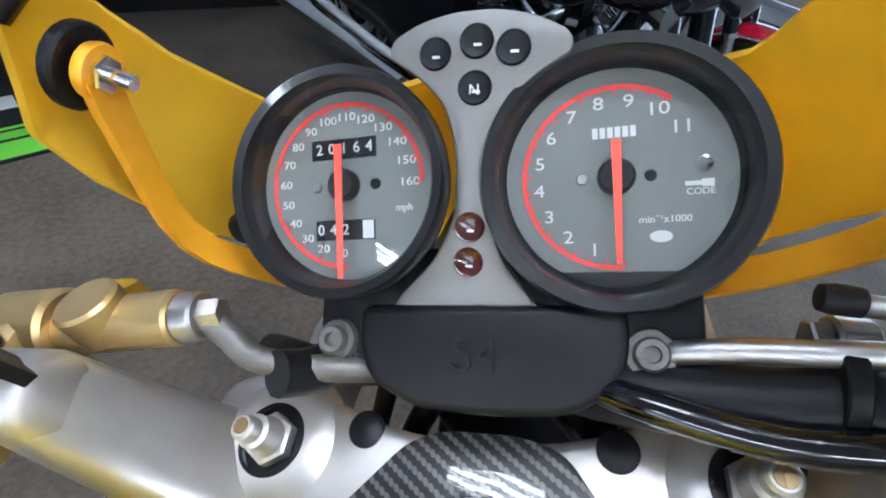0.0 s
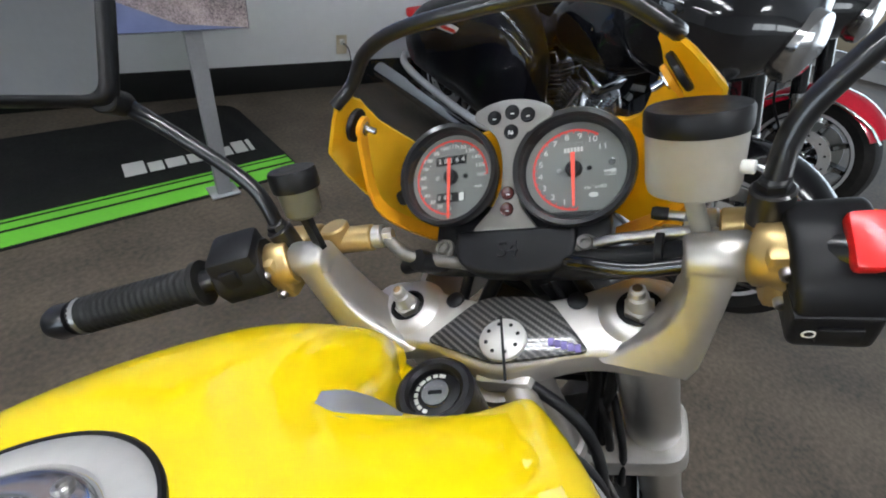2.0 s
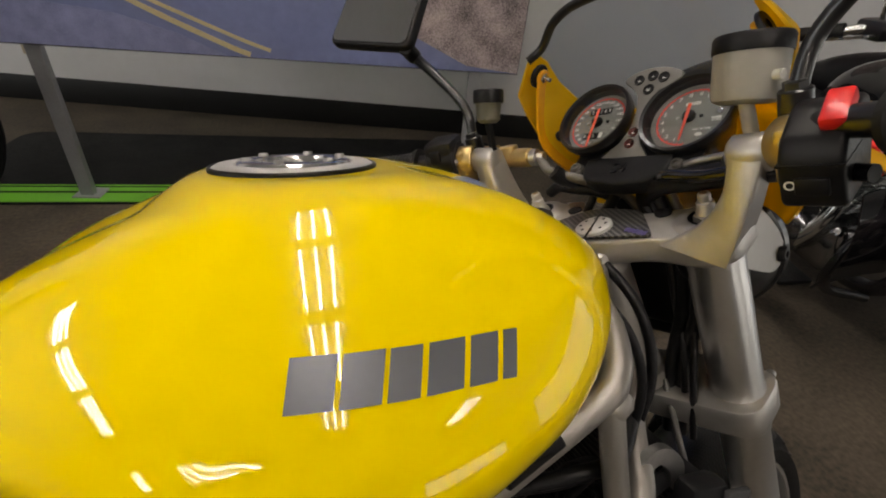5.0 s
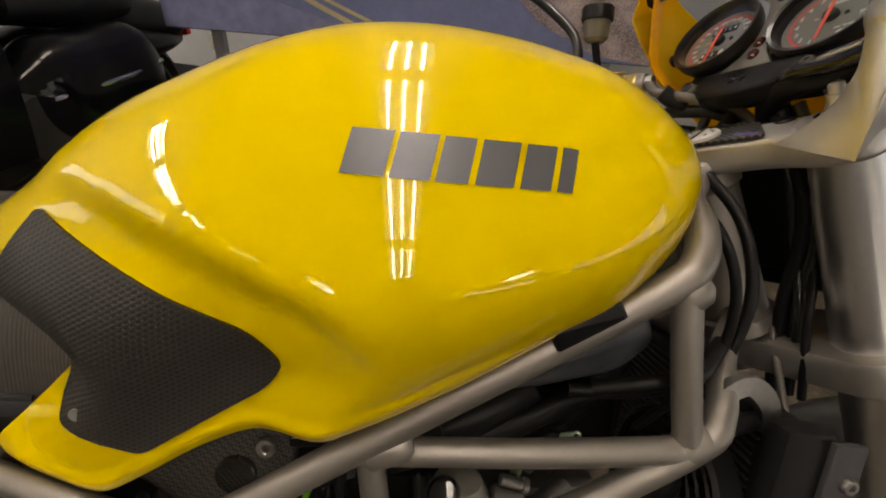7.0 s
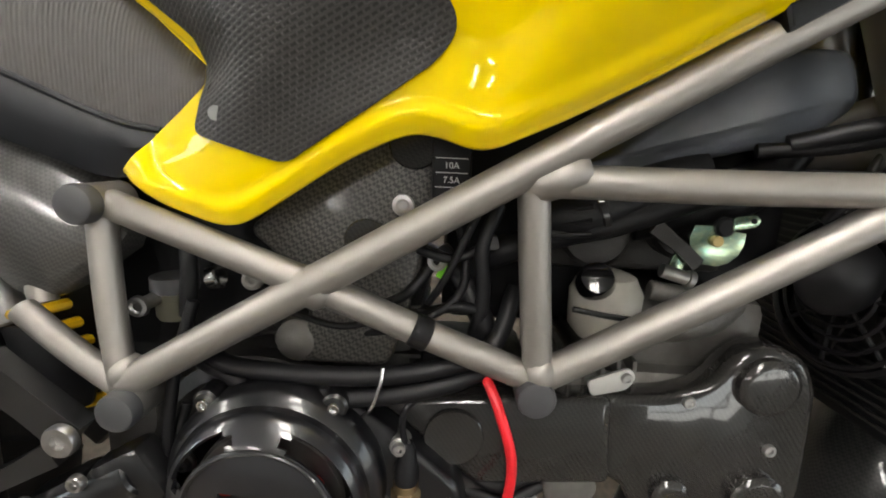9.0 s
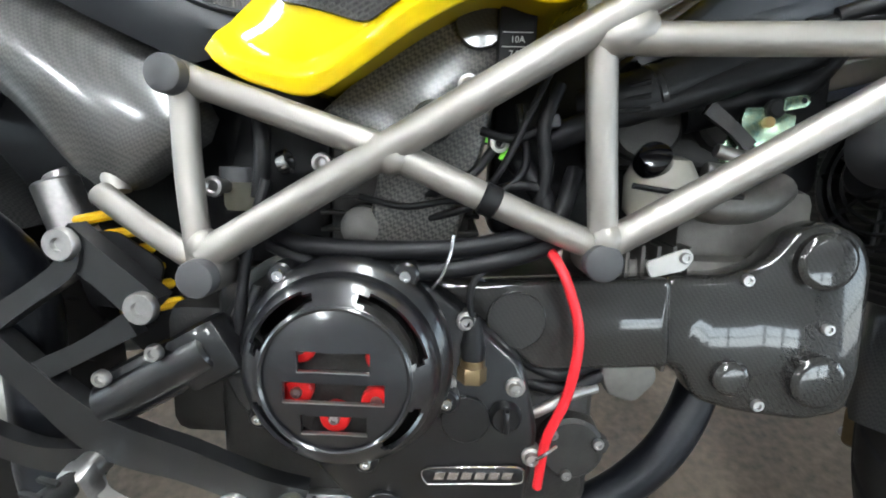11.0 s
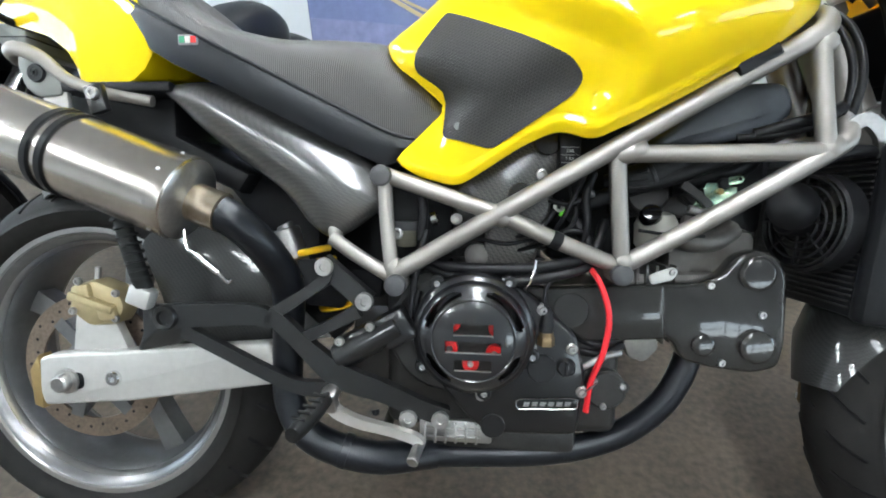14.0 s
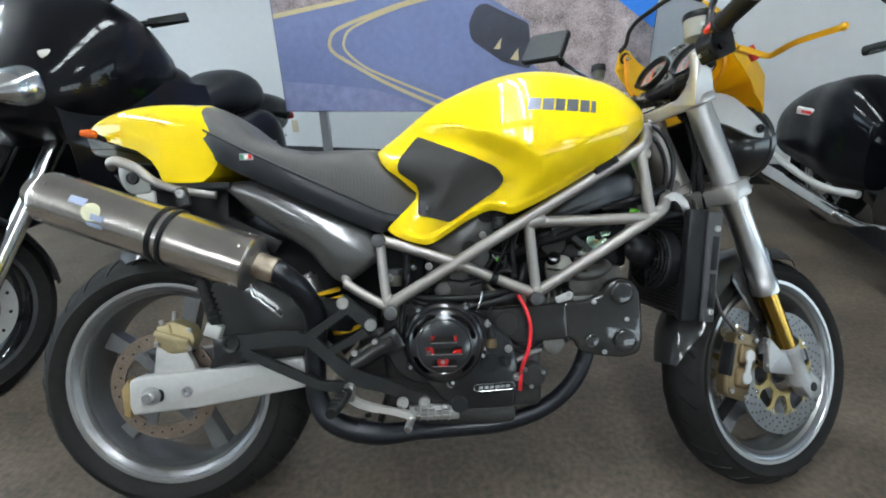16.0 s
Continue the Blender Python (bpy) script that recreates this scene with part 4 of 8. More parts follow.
# carbon side panels, with a ridge between a lit upper and a dark lower face
def panel_row(u):
    top = Vector((smooth(u, (0, 0.25, 0.55, 0.85, 1.0), (0.160, 0.245, 0.370, 0.482, 0.506)), 0, smooth(u, (0, 0.25, 0.55, 0.85, 1.0), (0.772, 0.776, 0.718, 0.652, 0.612))))
    low = Vector((smooth(u, (0, 0.25, 0.55, 0.85, 1.0), (0.170, 0.225, 0.330, 0.428, 0.498)), 0, smooth(u, (0, 0.25, 0.55, 0.85, 1.0), (0.752, 0.698, 0.622, 0.546, 0.592))))
    row = []
    for j in range(21):
        v = j / 20
        p = top.lerp(low, v)
        swell = math.sin(math.pi * v) ** 0.55 * math.sin(math.pi * min(1, 0.12 + u * 0.86)) ** 0.35
        row.append((p.x, -0.092 - 0.040 * swell * (1 - 0.25 * v), p.z))
    return row + [(x, -0.075, z) for x, _, z in row[::-1]]


for s in (1, -1):
    b = capped(grid([panel_row(k / 40) for k in range(41)], close_v=True))
    part("side_panel", b if s > 0 else flipped(b), PANELCARBON, bike, "glossy carbon fibre side panel", sharp=60)


# -- trellis frame
FR = 0.0127
A = [(0.523, -0.142, 0.499), (0.662, -0.145, 0.582), (0.902, -0.150, 0.724), (1.040, -0.150, 0.804), (1.072, -0.143, 0.826), (1.090, -0.112, 0.850), (1.102, -0.070, 0.868), (1.130, -0.030, 0.884)]
RUNS = [
    (A, FR + 0.0005),
    ([(0.512, -0.128, 0.636), (0.590, -0.1355, 0.6108), (0.660, -0.142, 0.588)], FR - 0.001),
    ([(0.680, -0.140, 0.580), (0.760, -0.134, 0.545), (0.840, -0.130, 0.513)], FR - 0.001),
    ([(0.824, -0.144, 0.668), (0.832, -0.139, 0.59), (0.841, -0.132, 0.516)], FR - 0.001),
    ([(0.832, -0.146, 0.668), (0.96, -0.150, 0.669), (1.085, -0.150, 0.672)], FR - 0.001),
    ([(0.842, -0.132, 0.516), (0.96, -0.142, 0.590), (1.085, -0.150, 0.671), (1.116, -0.136, 0.694), (1.150, -0.08, 0.722), (1.195, -0.030, 0.748)], FR),
    ([(1.063, -0.150, 0.806), (1.072, -0.150, 0.74), (1.083, -0.150, 0.672)], FR - 0.001),
    ([(0.505, -0.128, 0.636), (0.511, -0.136, 0.56), (0.520, -0.142, 0.492)], FR - 0.002),
    ([(0.425, -0.120, 0.545), (0.47, -0.130, 0.518), (0.520, -0.140, 0.492)], FR - 0.002),
    ([(0.425, -0.10, 0.545), (0.40, -0.09, 0.62), (0.30, -0.085, 0.72)], FR - 0.002),
]
WELDS = [((0.655, -0.143, 0.589), (0.682, -0.142, 0.577)), ((0.820, -0.145, 0.664), (0.860, -0.147, 0.678)), ((1.075, -0.150, 0.668), (1.10, -0.147, 0.685)), ((0.832, -0.134, 0.520), (0.852, -0.134, 0.524)), ((1.058, -0.150, 0.798), (1.078, -0.146, 0.812)), ((0.514, -0.139, 0.51), (0.53, -0.142, 0.504))]
part("head_tube", lathe([(0.030, 0.0), (0.039, 0.001), (0.039, 0.016), (0.035, 0.019), (0.035, 0.160), (0.040, 0.163), (0.040, 0.180), (0.030, 0.182)], along((1.1466, 0, 0.8925), (1.223, 0, 0.7175)), 32), SILVER, bike, "silver steering head tube")
for s in (1, -1):
    for path, r in RUNS:
        b = tube(path, r, 16, 8)
        part("frame_tube", b if s > 0 else flipped(b), SILVER, bike)
    for p, q in WELDS:
        m = along(p, q)
        b = lathe([(0, 0.0), (FR * 0.8, 0.0), (FR * 1.16, 0.006), (FR * 1.16, (Vector(q) - Vector(p)).length - 0.006), (FR * 0.8, (Vector(q) - Vector(p)).length), (0, (Vector(q) - Vector(p)).length)], m, 16)
        part("weld_joint", b if s > 0 else flipped(b), SILVER, bike)
    for p, r in (((0.526, -0.113, 0.484), 0.0150), ((0.839, -0.096, 0.504), 0.0150), ((0.503, -0.10, 0.637), 0.0145)):
        b = rod(p, (p[0], p[1] - 0.050, p[2]), r, n=24, chamfer=0.003)
        boss = part("frame_boss", b if s > 0 else flipped(b), SILVER, bike)
        b = lathe([(0, 0.003), (r * 0.8, 0.0027), (r * 0.95, 0.0015), (r * 1.02, -0.001), (r * 1.02, -0.010)], along((p[0], p[1] - 0.050, p[2]), (p[0], p[1] - 0.06, p[2])), 20)
        part("plug", b if s > 0 else flipped(b), GREYPLASTIC, boss, "black end plug")
part("tape_band", rod((0.742, -0.1352, 0.5525), (0.756, -0.1343, 0.5465), FR + 0.0004, n=20), PLASTIC, bike, "black tape round the frame tube")
part("frame_buffer", side_plate([(0.956, 0.779), (1.005, 0.804), (1.0135, 0.790), (0.963, 0.761)], -0.150, 0.017, 0.004, 2, r=0.003), PLASTIC, bike, "black rubber buffer under the tank")


# -- wheels
def wheel(parent, at, radius, section, width, disc_r, disc_y, both, gold):
    """Tyre, five-spoke rim and drilled brake discs, axle along y."""
    turn = at @ pose(0, 0, 0, 90, 0, 0)
    core = radius - section
    prof = []
    h = width * 0.40
    for k in range(25):
        a = radians(-66 + 132 * k / 24)
        prof.append((core + section * math.cos(a), width / 2 * math.sin(a)))
    wall = [(0.262 if radius > 0.3 else 0.258, width * 0.492), (0.248, width * 0.478), (0.238, h * 1.08), (0.234, h * 1.0), (0.226, h * 0.9)]
    prof = [(r, -y) for r, y in wall[::-1]] + prof + wall
    ty = part("tyre", lathe(prof, turn, 96), RUBBER, parent, "worn black road tyre", sharp=50)
    # tread grooves
    for k in range(28):
        for s in (-1, 1):
            a = radians(360 * k / 28 + (6 if s > 0 else 0))
            pts = []
            for j in range(5):
                b_ = radians(s * (8 + 11 * j))
                aa = a + s * 0.035 * j
                rr = core + section * math.cos(b_) - 0.001
                pts.append((rr * math.cos(aa), rr * math.sin(aa), width / 2 * math.sin(b_)))
            if k < 28:
                part("tread_groove", moved(strap(pts, 0.006, 0.0035, up=(math.cos(a), math.sin(a), 0), steps=2), turn), PLASTIC, ty)
    h = width * 0.40
    rim = part("rim", lathe([(0.214, -h * 0.5), (0.205, 0), (0.214, h * 0.5), (0.222, h * 0.86), (0.232, h * 0.92), (0.2335, h), (0.229, h), (0.215, h * 0.9), (0.200, h * 0.55), (0.196, 0), (0.200, -h * 0.55), (0.215, -h * 0.9), (0.229, -h), (0.2335, -h), (0.232, -h * 0.92), (0.222, -h * 0.86), (0.214, -h * 0.5)], turn, 96), WHEELGREY, parent, "grey five-spoke wheel rim")
    for s in (-1, 1):
        part("rim_lip", lathe([(0.2235, s * (h - 0.004)), (0.2262, s * (h + 0.0008)), (0.2345, s * (h + 0.0012)), (0.2345, s * (h - 0.006)), (0.2290, s * (h - 0.004))], turn, 96), RIMLIP, rim, "bright machined rim lip")
        part("rim_ring", lathe([(0.2115, s * h * 0.84), (0.2098, s * h * 0.80), (0.2062, s * h * 0.72), (0.2060, s * h * 0.66)], turn, 96), RIMLIP, rim, "bright inner rim step")
    for k in range(5):
        a = radians(72 * k + 8)
        sp = strap([(0.03 * math.cos(a), 0.03 * math.sin(a), 0), (0.12 * math.cos(a), 0.12 * math.sin(a), 0), (0.206 * math.cos(a), 0.206 * math.sin(a), 0)], [0.040, 0.030, 0.044], 0.034, up=(0, 0, 1))
        part("spoke", moved(sp, turn), WHEELGREY, rim)
    part("hub", lathe([(0, -0.06), (0.028, -0.06), (0.036, -0.045), (0.040, 0), (0.036, 0.045), (0.028, 0.06), (0, 0.06)], turn, 32), WHEELGREY, rim)
    for s in (1, -1) if both else (1,):
        y = s * disc_y
        band = 0.050 if gold else 0.032
        d = part("brake_disc", lathe([(disc_r - band, y - 0.0022), (disc_r, y - 0.0022), (disc_r, y + 0.0022), (disc_r - band, y + 0.0022), (disc_r - band, y - 0.0022)], turn, 72), DISC if gold else RUSTDISC, parent, "drilled steel brake disc" if gold else "drilled brown-tinted steel brake disc")
        holes = []
        for k in range(30):
            for rr, ph in ((disc_r - 0.008, 0), (disc_r - 0.018, 4), (disc_r - 0.028, 8), (disc_r - 0.038, 2)) if gold else ((disc_r - 0.010 - 0.006 * (k % 3), 0),):
                a = radians(12 * k + ph)
                holes.append(lathe([(0, 0.0026 + abs(y)), (0.0026, 0.0026 + abs(y)), (0.0026, abs(y) - 0.0026), (0, abs(y) - 0.0026)], Matrix.Diagonal((1, 1, s, 1)) @ Matrix.Translation((rr * math.cos(a), rr * math.sin(a), 0)), 8))
        tagged(part("drill_holes", moved(joined(*holes), turn), PLASTIC, d), kind="stuff")
        if gold:
            ring = [lathe([(0.046, y - 0.003), (0.058, y - 0.003), (0.058, y + 0.003), (0.046, y + 0.003), (0.046, y - 0.003)], turn, 48)]
            for k in range(9):
                a = radians(40 * k)
                ring.append(moved(strap([(0.054 * math.cos(a), 0.054 * math.sin(a), y), (0.075 * math.cos(a), 0.075 * math.sin(a), y), (0.094 * math.cos(a), 0.094 * math.sin(a), y), ((disc_r - 0.046) * math.cos(a), (disc_r - 0.046) * math.sin(a), y)], [0.026, 0.013, 0.018, 0.048], 0.005, up=(0, 0, 1)), turn))
            carrier = part("disc_carrier", ring[0], CARRIERGOLD, d, "gold anodised disc carrier")
            for piece in ring[1:]:
                part("carrier_arm", piece, CARRIERGOLD, d)
            for k in range(9):
                a = radians(40 * k)
                part("rivet", moved(rod(((disc_r - 0.049) * math.cos(a), (disc_r - 0.049) * math.sin(a), y - 0.005), ((disc_r - 0.049) * math.cos(a), (disc_r - 0.049) * math.sin(a), y + 0.005), 0.006, n=14), turn), CHROME, d)
        else:
            part("disc_carrier", lathe([(0.035, y - 0.003), (0.050, y - 0.003), (0.050, y + 0.003), (0.035, y + 0.003), (0.035, y - 0.003)], turn, 48), WHEELGREY, d)
            for k in range(6):
                part("carrier_arm", moved(strap([(0.045 * math.cos(radians(60 * k)), 0.045 * math.sin(radians(60 * k)), y), (0.095 * math.cos(radians(60 * k + 8)), 0.095 * math.sin(radians(60 * k + 8)), y)], 0.022, 0.005, up=(0, 0, 1)), turn), WHEELGREY, d)
    return ty


rear_wheel = part("rear_wheel", rod((0, -0.150, 0.315), (0, 0.150, 0.315), 0.0115), STEEL, bike, "rear axle with grey wheel")
wheel(rear_wheel, pose(0, 0, 0.317), 0.320, 0.092, 0.186, 0.1225, 0.086, False, False)
HUB = (0.006, -0.012, -0.703)
front_wheel = part("front_wheel", rod((HUB[0], HUB[1] - 0.10, HUB[2]), (HUB[0], HUB[1] + 0.10, HUB[2]), 0.012), STEEL, bike, "front axle with grey wheel", at=STEER)
wheel(front_wheel, Matrix.Translation(HUB) @ pose(0, 0, 0, 0, 23.5, 0) @ Matrix.Scale(0.957, 4), 0.298, 0.062, 0.122, 0.152, 0.068, True, True)

# ---------------------------------------------------------------- steering: fork, clamps, bars, clocks, fairing
def front(name, b, material, label="", sharp=38):
    return part(name, b, material, bike, label, STEER, sharp)


FORKY = {-1: -0.1080, 1: 0.0970}
HEADZ = {-1: 0.069, 1: 0.083}
for s in (-1, 1):
    y = FORKY[s]
    leg = front("fork_leg", lathe([(0, -0.006), (0.0262, -0.006), (0.0262, -0.06), (0.0270, -0.065), (0.0270, -0.205), (0.0282, -0.21), (0.0282, -0.27), (0.0265, -0.275), (0.0262, -0.455), (0.0285, -0.458), (0.0285, -0.485), (0.024, -0.488), (0, -0.488)], Matrix.Translation((0.008, y, 0)), 36), FORKALU, "silver upper fork tube")
    part("inner_tube", rod((0.008, y, -0.48), (0.008, y, -0.65), 0.0212, n=32), FORKGOLD, leg, "polished gold lower fork tube")
    foot = [lathe([(0, 0.002), (0.0225, 0.002), (0.0255, -0.004), (0.0255, -0.012), (0.0235, -0.016), (0.0240, -0.080), (0.0255, -0.084), (0.0255, -0.092), (0, -0.094)], Matrix.Translation((0.008, y, -0.628)), 32), plate(rounded([(-0.046, -0.572), (-0.082, -0.645), (-0.005, -0.695), (0.010, -0.66), (-0.004, -0.628), (-0.020, -0.628)], 0.008), 0.016, Matrix.Translation((0, y + 0.004, 0)) @ SIDE, 0.003), plate(rounded([(-0.010, -0.712), (0.036, -0.705), (0.056, -0.745), (0.046, -0.775), (0.006, -0.765)], 0.010), 0.034, Matrix.Translation((0, y + 0.017, 0)) @ SIDE, 0.004)]
    axle = part("fork_foot", joined(*foot), FOOTALU, leg, "cast aluminium fork foot")
    part("axle_hole", rod((0.026, y + s * 0.012, -0.742), (0.026, y + s * 0.0185, -0.742), 0.011, n=20), PLASTIC, axle, "dark axle clamp hole")
    for bx, bz in ((-0.050, -0.585), (-0.072, -0.634)):
        part("bolt", bolt((bx, y + s * 0.003, bz), (0, s, 0), 0.0065, 0.006), STEEL, axle)
    nut = front("fork_cap", joined(hexnut((0.007, y, 0.003), (0, 0, 1), 0.0122, 0.007), lathe([(0, 0.024), (0.0046, 0.024), (0.0058, 0.0225), (0.0058, 0.016), (0.0078, 0.0145), (0.0078, 0.008), (0.0092, 0.006), (0.0092, 0.0)], Matrix.Translation((0.007, y, 0.007)), 24)), CAST, "bare aluminium fork cap with adjuster")
    part("adjuster_screw", joined(rod((0.007, y, 0.030), (0.007, y, 0.0314), 0.0036, n=14), span(0.0035, 0.0105, y - 0.0006, y + 0.0006, 0.0313, 0.0318)), mat("brass_screw", (0.35, 0.24, 0.13), 0.35, 0.9, 0.1, 60), nut)
    part("fork_well", lathe([(0.0152, 0.0068), (0.0172, 0.0068), (0.0172, 0.0025), (0.0, 0.0025)], Matrix.Translation((0.007, y, 0)), 32), PLASTIC, nut)

# top clamp with its two horns
OUT = [(-0.055, 0.0), (-0.046, 0.030), (-0.031, 0.070), (-0.036, 0.115), (-0.020, 0.142), (0.036, 0.142), (0.044, 0.105), (0.020, 0.050), (0.014, 0.0)]
OUT = OUT + [(x, -y) for x, y in OUT[-2:0:-1]]
clamp = front("top_clamp", joined(plate(rounded(OUT, 0.02), 0.030, Matrix.Translation((0, 0, -0.028)), 0.006, 3), *(lathe([(0.0170, 0.0062), (0.0215, 0.0065), (0.028, 0.0045), (0.036, -0.002)], Matrix.Translation((0.007, FORKY[s], 0)), 36) for s in (-1, 1)), box(0.030, 0.050, 0.022, Matrix.Translation((-0.042, -0.003, -0.022)), 0.008)), CAST, "satin cast aluminium top clamp")
for s in (-1, 1):
    # each horn is a wing that sweeps up from the clamp's outer end, hollowed towards the fork cap
    horn, top_z = [], HEADZ[s] + 0.008
    for k in range(15):
        u = k / 14
        foot_x, head_x = -0.036 + 0.058 * u, -0.0135 + 0.031 * u
        reach = 0.050 * (1 - u) ** 1.5
        row = []
        for j in range(17):
            # inner edge, from the root on the clamp up to the head
            w = j / 16
            z = -0.004 + (top_z + 0.004) * w
            y_ = 0.1395 - (0.014 + reach) * (1 - w) ** 3.6 - 0.008 * (1 - w)
            row.append((z, y_))
        for j in range(17):
            w = 1 - j / 16
            z = -0.022 + (top_z + 0.022) * w
            row.append((z, 0.1440 + 0.026 * w - 0.010 * (1 - w) ** 3))
        edge = 0.0035 * (abs(2 * u - 1)) ** 6
        mid_y = 0.150
        horn.append([(foot_x + (head_x - foot_x) * max(0.0, z / top_z) ** 0.7, s * (y_ + (mid_y - y_) * edge / 0.02), z - (edge if z > 0.5 * top_z else 0)) for z, y_ in row])
    part("bar_horn", joined(capped(grid(horn, close_v=True)), rod((0.002, s * 0.138, HEADZ[s]), (0.001, s * 0.176, HEADZ[s] + 0.002), 0.0160, n=28, chamfer=0.003)), CAST, clamp, "curved cast horn that carries the bar", sharp=80)
    part("plug", lathe([(0, 0.0045), (0.0070, 0.0045), (0.0085, 0.0035), (0.0085, 0)], Matrix.Translation((0.016, s * 0.0555 - 0.005, 0)), 24), PLASTIC, clamp, "black rubber plug")
CAR = [(-0.048, 0.0), (-0.030, 0.066), (0.012, 0.028), (0.018, 0.012), (0.018, -0.022), (0.013, -0.040), (-0.033, -0.074)]
cover = part("carbon_cover", plate(rounded(CAR, 0.008), 0.0035, Matrix.Translation((0, 0, 0.0025)), 0.001), TWILL, clamp, "carbon fibre clamp cover")
cap_c = (-0.027, -0.005, 0.006)
part("stem_cap", lathe([(0, 0.0045), (0.0175, 0.0045), (0.0195, 0.003), (0.0198, 0)], Matrix.Translation(cap_c), 40), ALU, clamp, "round aluminium stem cap with drilled dots")
for k in range(8):
    a = radians(45 * k + 20)
    part("dot", rod((cap_c[0] + 0.0135 * math.cos(a), cap_c[1] + 0.0135 * math.sin(a), 0.0102), (cap_c[0] + 0.0135 * math.cos(a), cap_c[1] + 0.0135 * math.sin(a), 0.0109), 0.0018, n=10), PLASTIC, clamp)
part("clamp_slot", box(0.060, 0.0022, 0.001, Matrix.Translation((-0.035, -0.0075, 0.0105)) @ pose(0, 0, 0, 0, 0, 14)), PLASTIC, clamp, "thin dark slot")
for k in range(5):
    part("foil_mark", box(0.007, 0.0045, 0.0006, pose(-0.0265 - 0.0012 * k, -0.044 - 0.0052 * k, 0.0064, 0, 0, 8)), PURPLE, clamp, "violet foil mark")

# lower clamp
LOW = rounded([(-0.045, 0.03), (-0.03, 0.142), (0.045, 0.142), (0.045, 0.05), (0.03, 0.0), (0.045, -0.05), (0.045, -0.142), (-0.03, -0.142), (-0.045, -0.03)], 0.025)
lower = front("lower_clamp", plate(LOW, 0.040, Matrix.Translation((0, 0, -0.252)), 0.006), CAST, "cast aluminium lower clamp")
for s in (-1, 1):
    for z in (-0.241, -0.222):
        part("bolt", bolt((0.045, s * 0.128, z), (1, 0, 0), 0.005, 0.006), STEEL, lower)
front("steering_stem", rod((-0.027, 0, -0.26), (-0.027, 0, -0.01), 0.021), STEEL)
# wiring and covers between the two clamps, behind the headlight
front("wiring_box", joined(box(0.060, 0.105, 0.120, pose(0.070, -0.004, -0.115, 0, 8, 0), 0.014, 3), box(0.034, 0.130, 0.050, pose(0.058, -0.002, -0.170, 0, 8, 0), 0.010, 3)), PLASTIC, "black rubber wiring boot")
for n, (y0, y1, y2, r) in enumerate(((-0.055, -0.074, -0.060, 0.0062), (-0.040, -0.060, -0.048, 0.0075), (-0.020, -0.050, -0.066, 0.0050), (0.010, 0.046, 0.058, 0.0070), (0.040, 0.066, 0.052, 0.0055), (-0.030, -0.066, -0.080, 0.0042))):
    front("cable", tube([(0.046, y0, 0.010), (0.034 - 0.004 * n, y1, -0.050), (0.012 + 0.003 * n, y1 * 1.05, -0.110), (-0.006 - 0.004 * n, y2, -0.185), (-0.040, y2 * 0.9, -0.270)], r, 10), PLASTIC if n % 2 else BLACKPAINT, "black cable beside the steering head")
part("radiator_bracket", strap([(1.116, -0.122, 0.690), (1.126, -0.122, 0.706), (1.148, -0.121, 0.716), (1.169, -0.119, 0.698), (1.176, -0.117, 0.672), (1.190, -0.114, 0.644)], [0.010, 0.016, 0.018, 0.018, 0.014, 0.012], 0.010, up=(0, 1, 0)), STEEL, bike, "cast metal radiator bracket")

# clocks
def on_dial(g, up, left):
    return g @ pose(up, left, 0, 0, 0, -90)


def clock(centre, r, face_r):
    g = Matrix.Translation(centre) @ pose(0, 0, 0, 0, -34, 0)
    body = front("gauge", lathe([(0, -0.055), (r * 0.62, -0.055), (r * 0.80, -0.030), (r * 0.97, -0.012), (r, -0.006), (r, 0.0005), (r * 0.975, 0.003), (r * 0.90, 0.002), (r * 0.87, -0.001), (r * 0.84, -0.011), (0, -0.012)], g, 64), BLACKPAINT, "round instrument with black bezel")
    dial_g = g @ Matrix.Translation((0, 0, -0.0112))
    dial = part("dial", lathe([(0, 0.0003), (face_r, 0.0003), (face_r, -0.001)], dial_g, 64), DIAL, body, "grey instrument face")
    part("dial_surround", lathe([(face_r, 0.0005), (r * 0.845, 0.004), (r * 0.845, 0)], dial_g, 64), DIALRIM, body)
    pane = part("glass", lathe([(0, 0), (r * 0.865, 0)], g @ Matrix.Translation((0, 0, -0.0015)), 64), GLASS, body)
    pane.visible_shadow = False
    part("needle_hub", lathe([(0, 0.006), (0.0055, 0.006), (0.0068, 0.004), (0.0068, 0)], dial_g, 28), DIALRIM, body)
    return body, dial, dial_g


def spot(deg, rad):
    """Place on the dial, clockwise from its foot: up, left."""
    return -rad * math.cos(radians(deg)), rad * math.sin(radians(deg))


def arc(g, d0, d1, r0, r1, parent, step=3.0):
    rows = []
    n = max(2, int((d1 - d0) / step))
    for k in range(n + 1):
        d = d0 + (d1 - d0) * k / n
        rows.append([(*spot(d, r), 0.0006) for r in (r0, r1)])
    return part("red_scale", moved(thick(grid(rows), 0.0002), g), REDPRINT, parent)


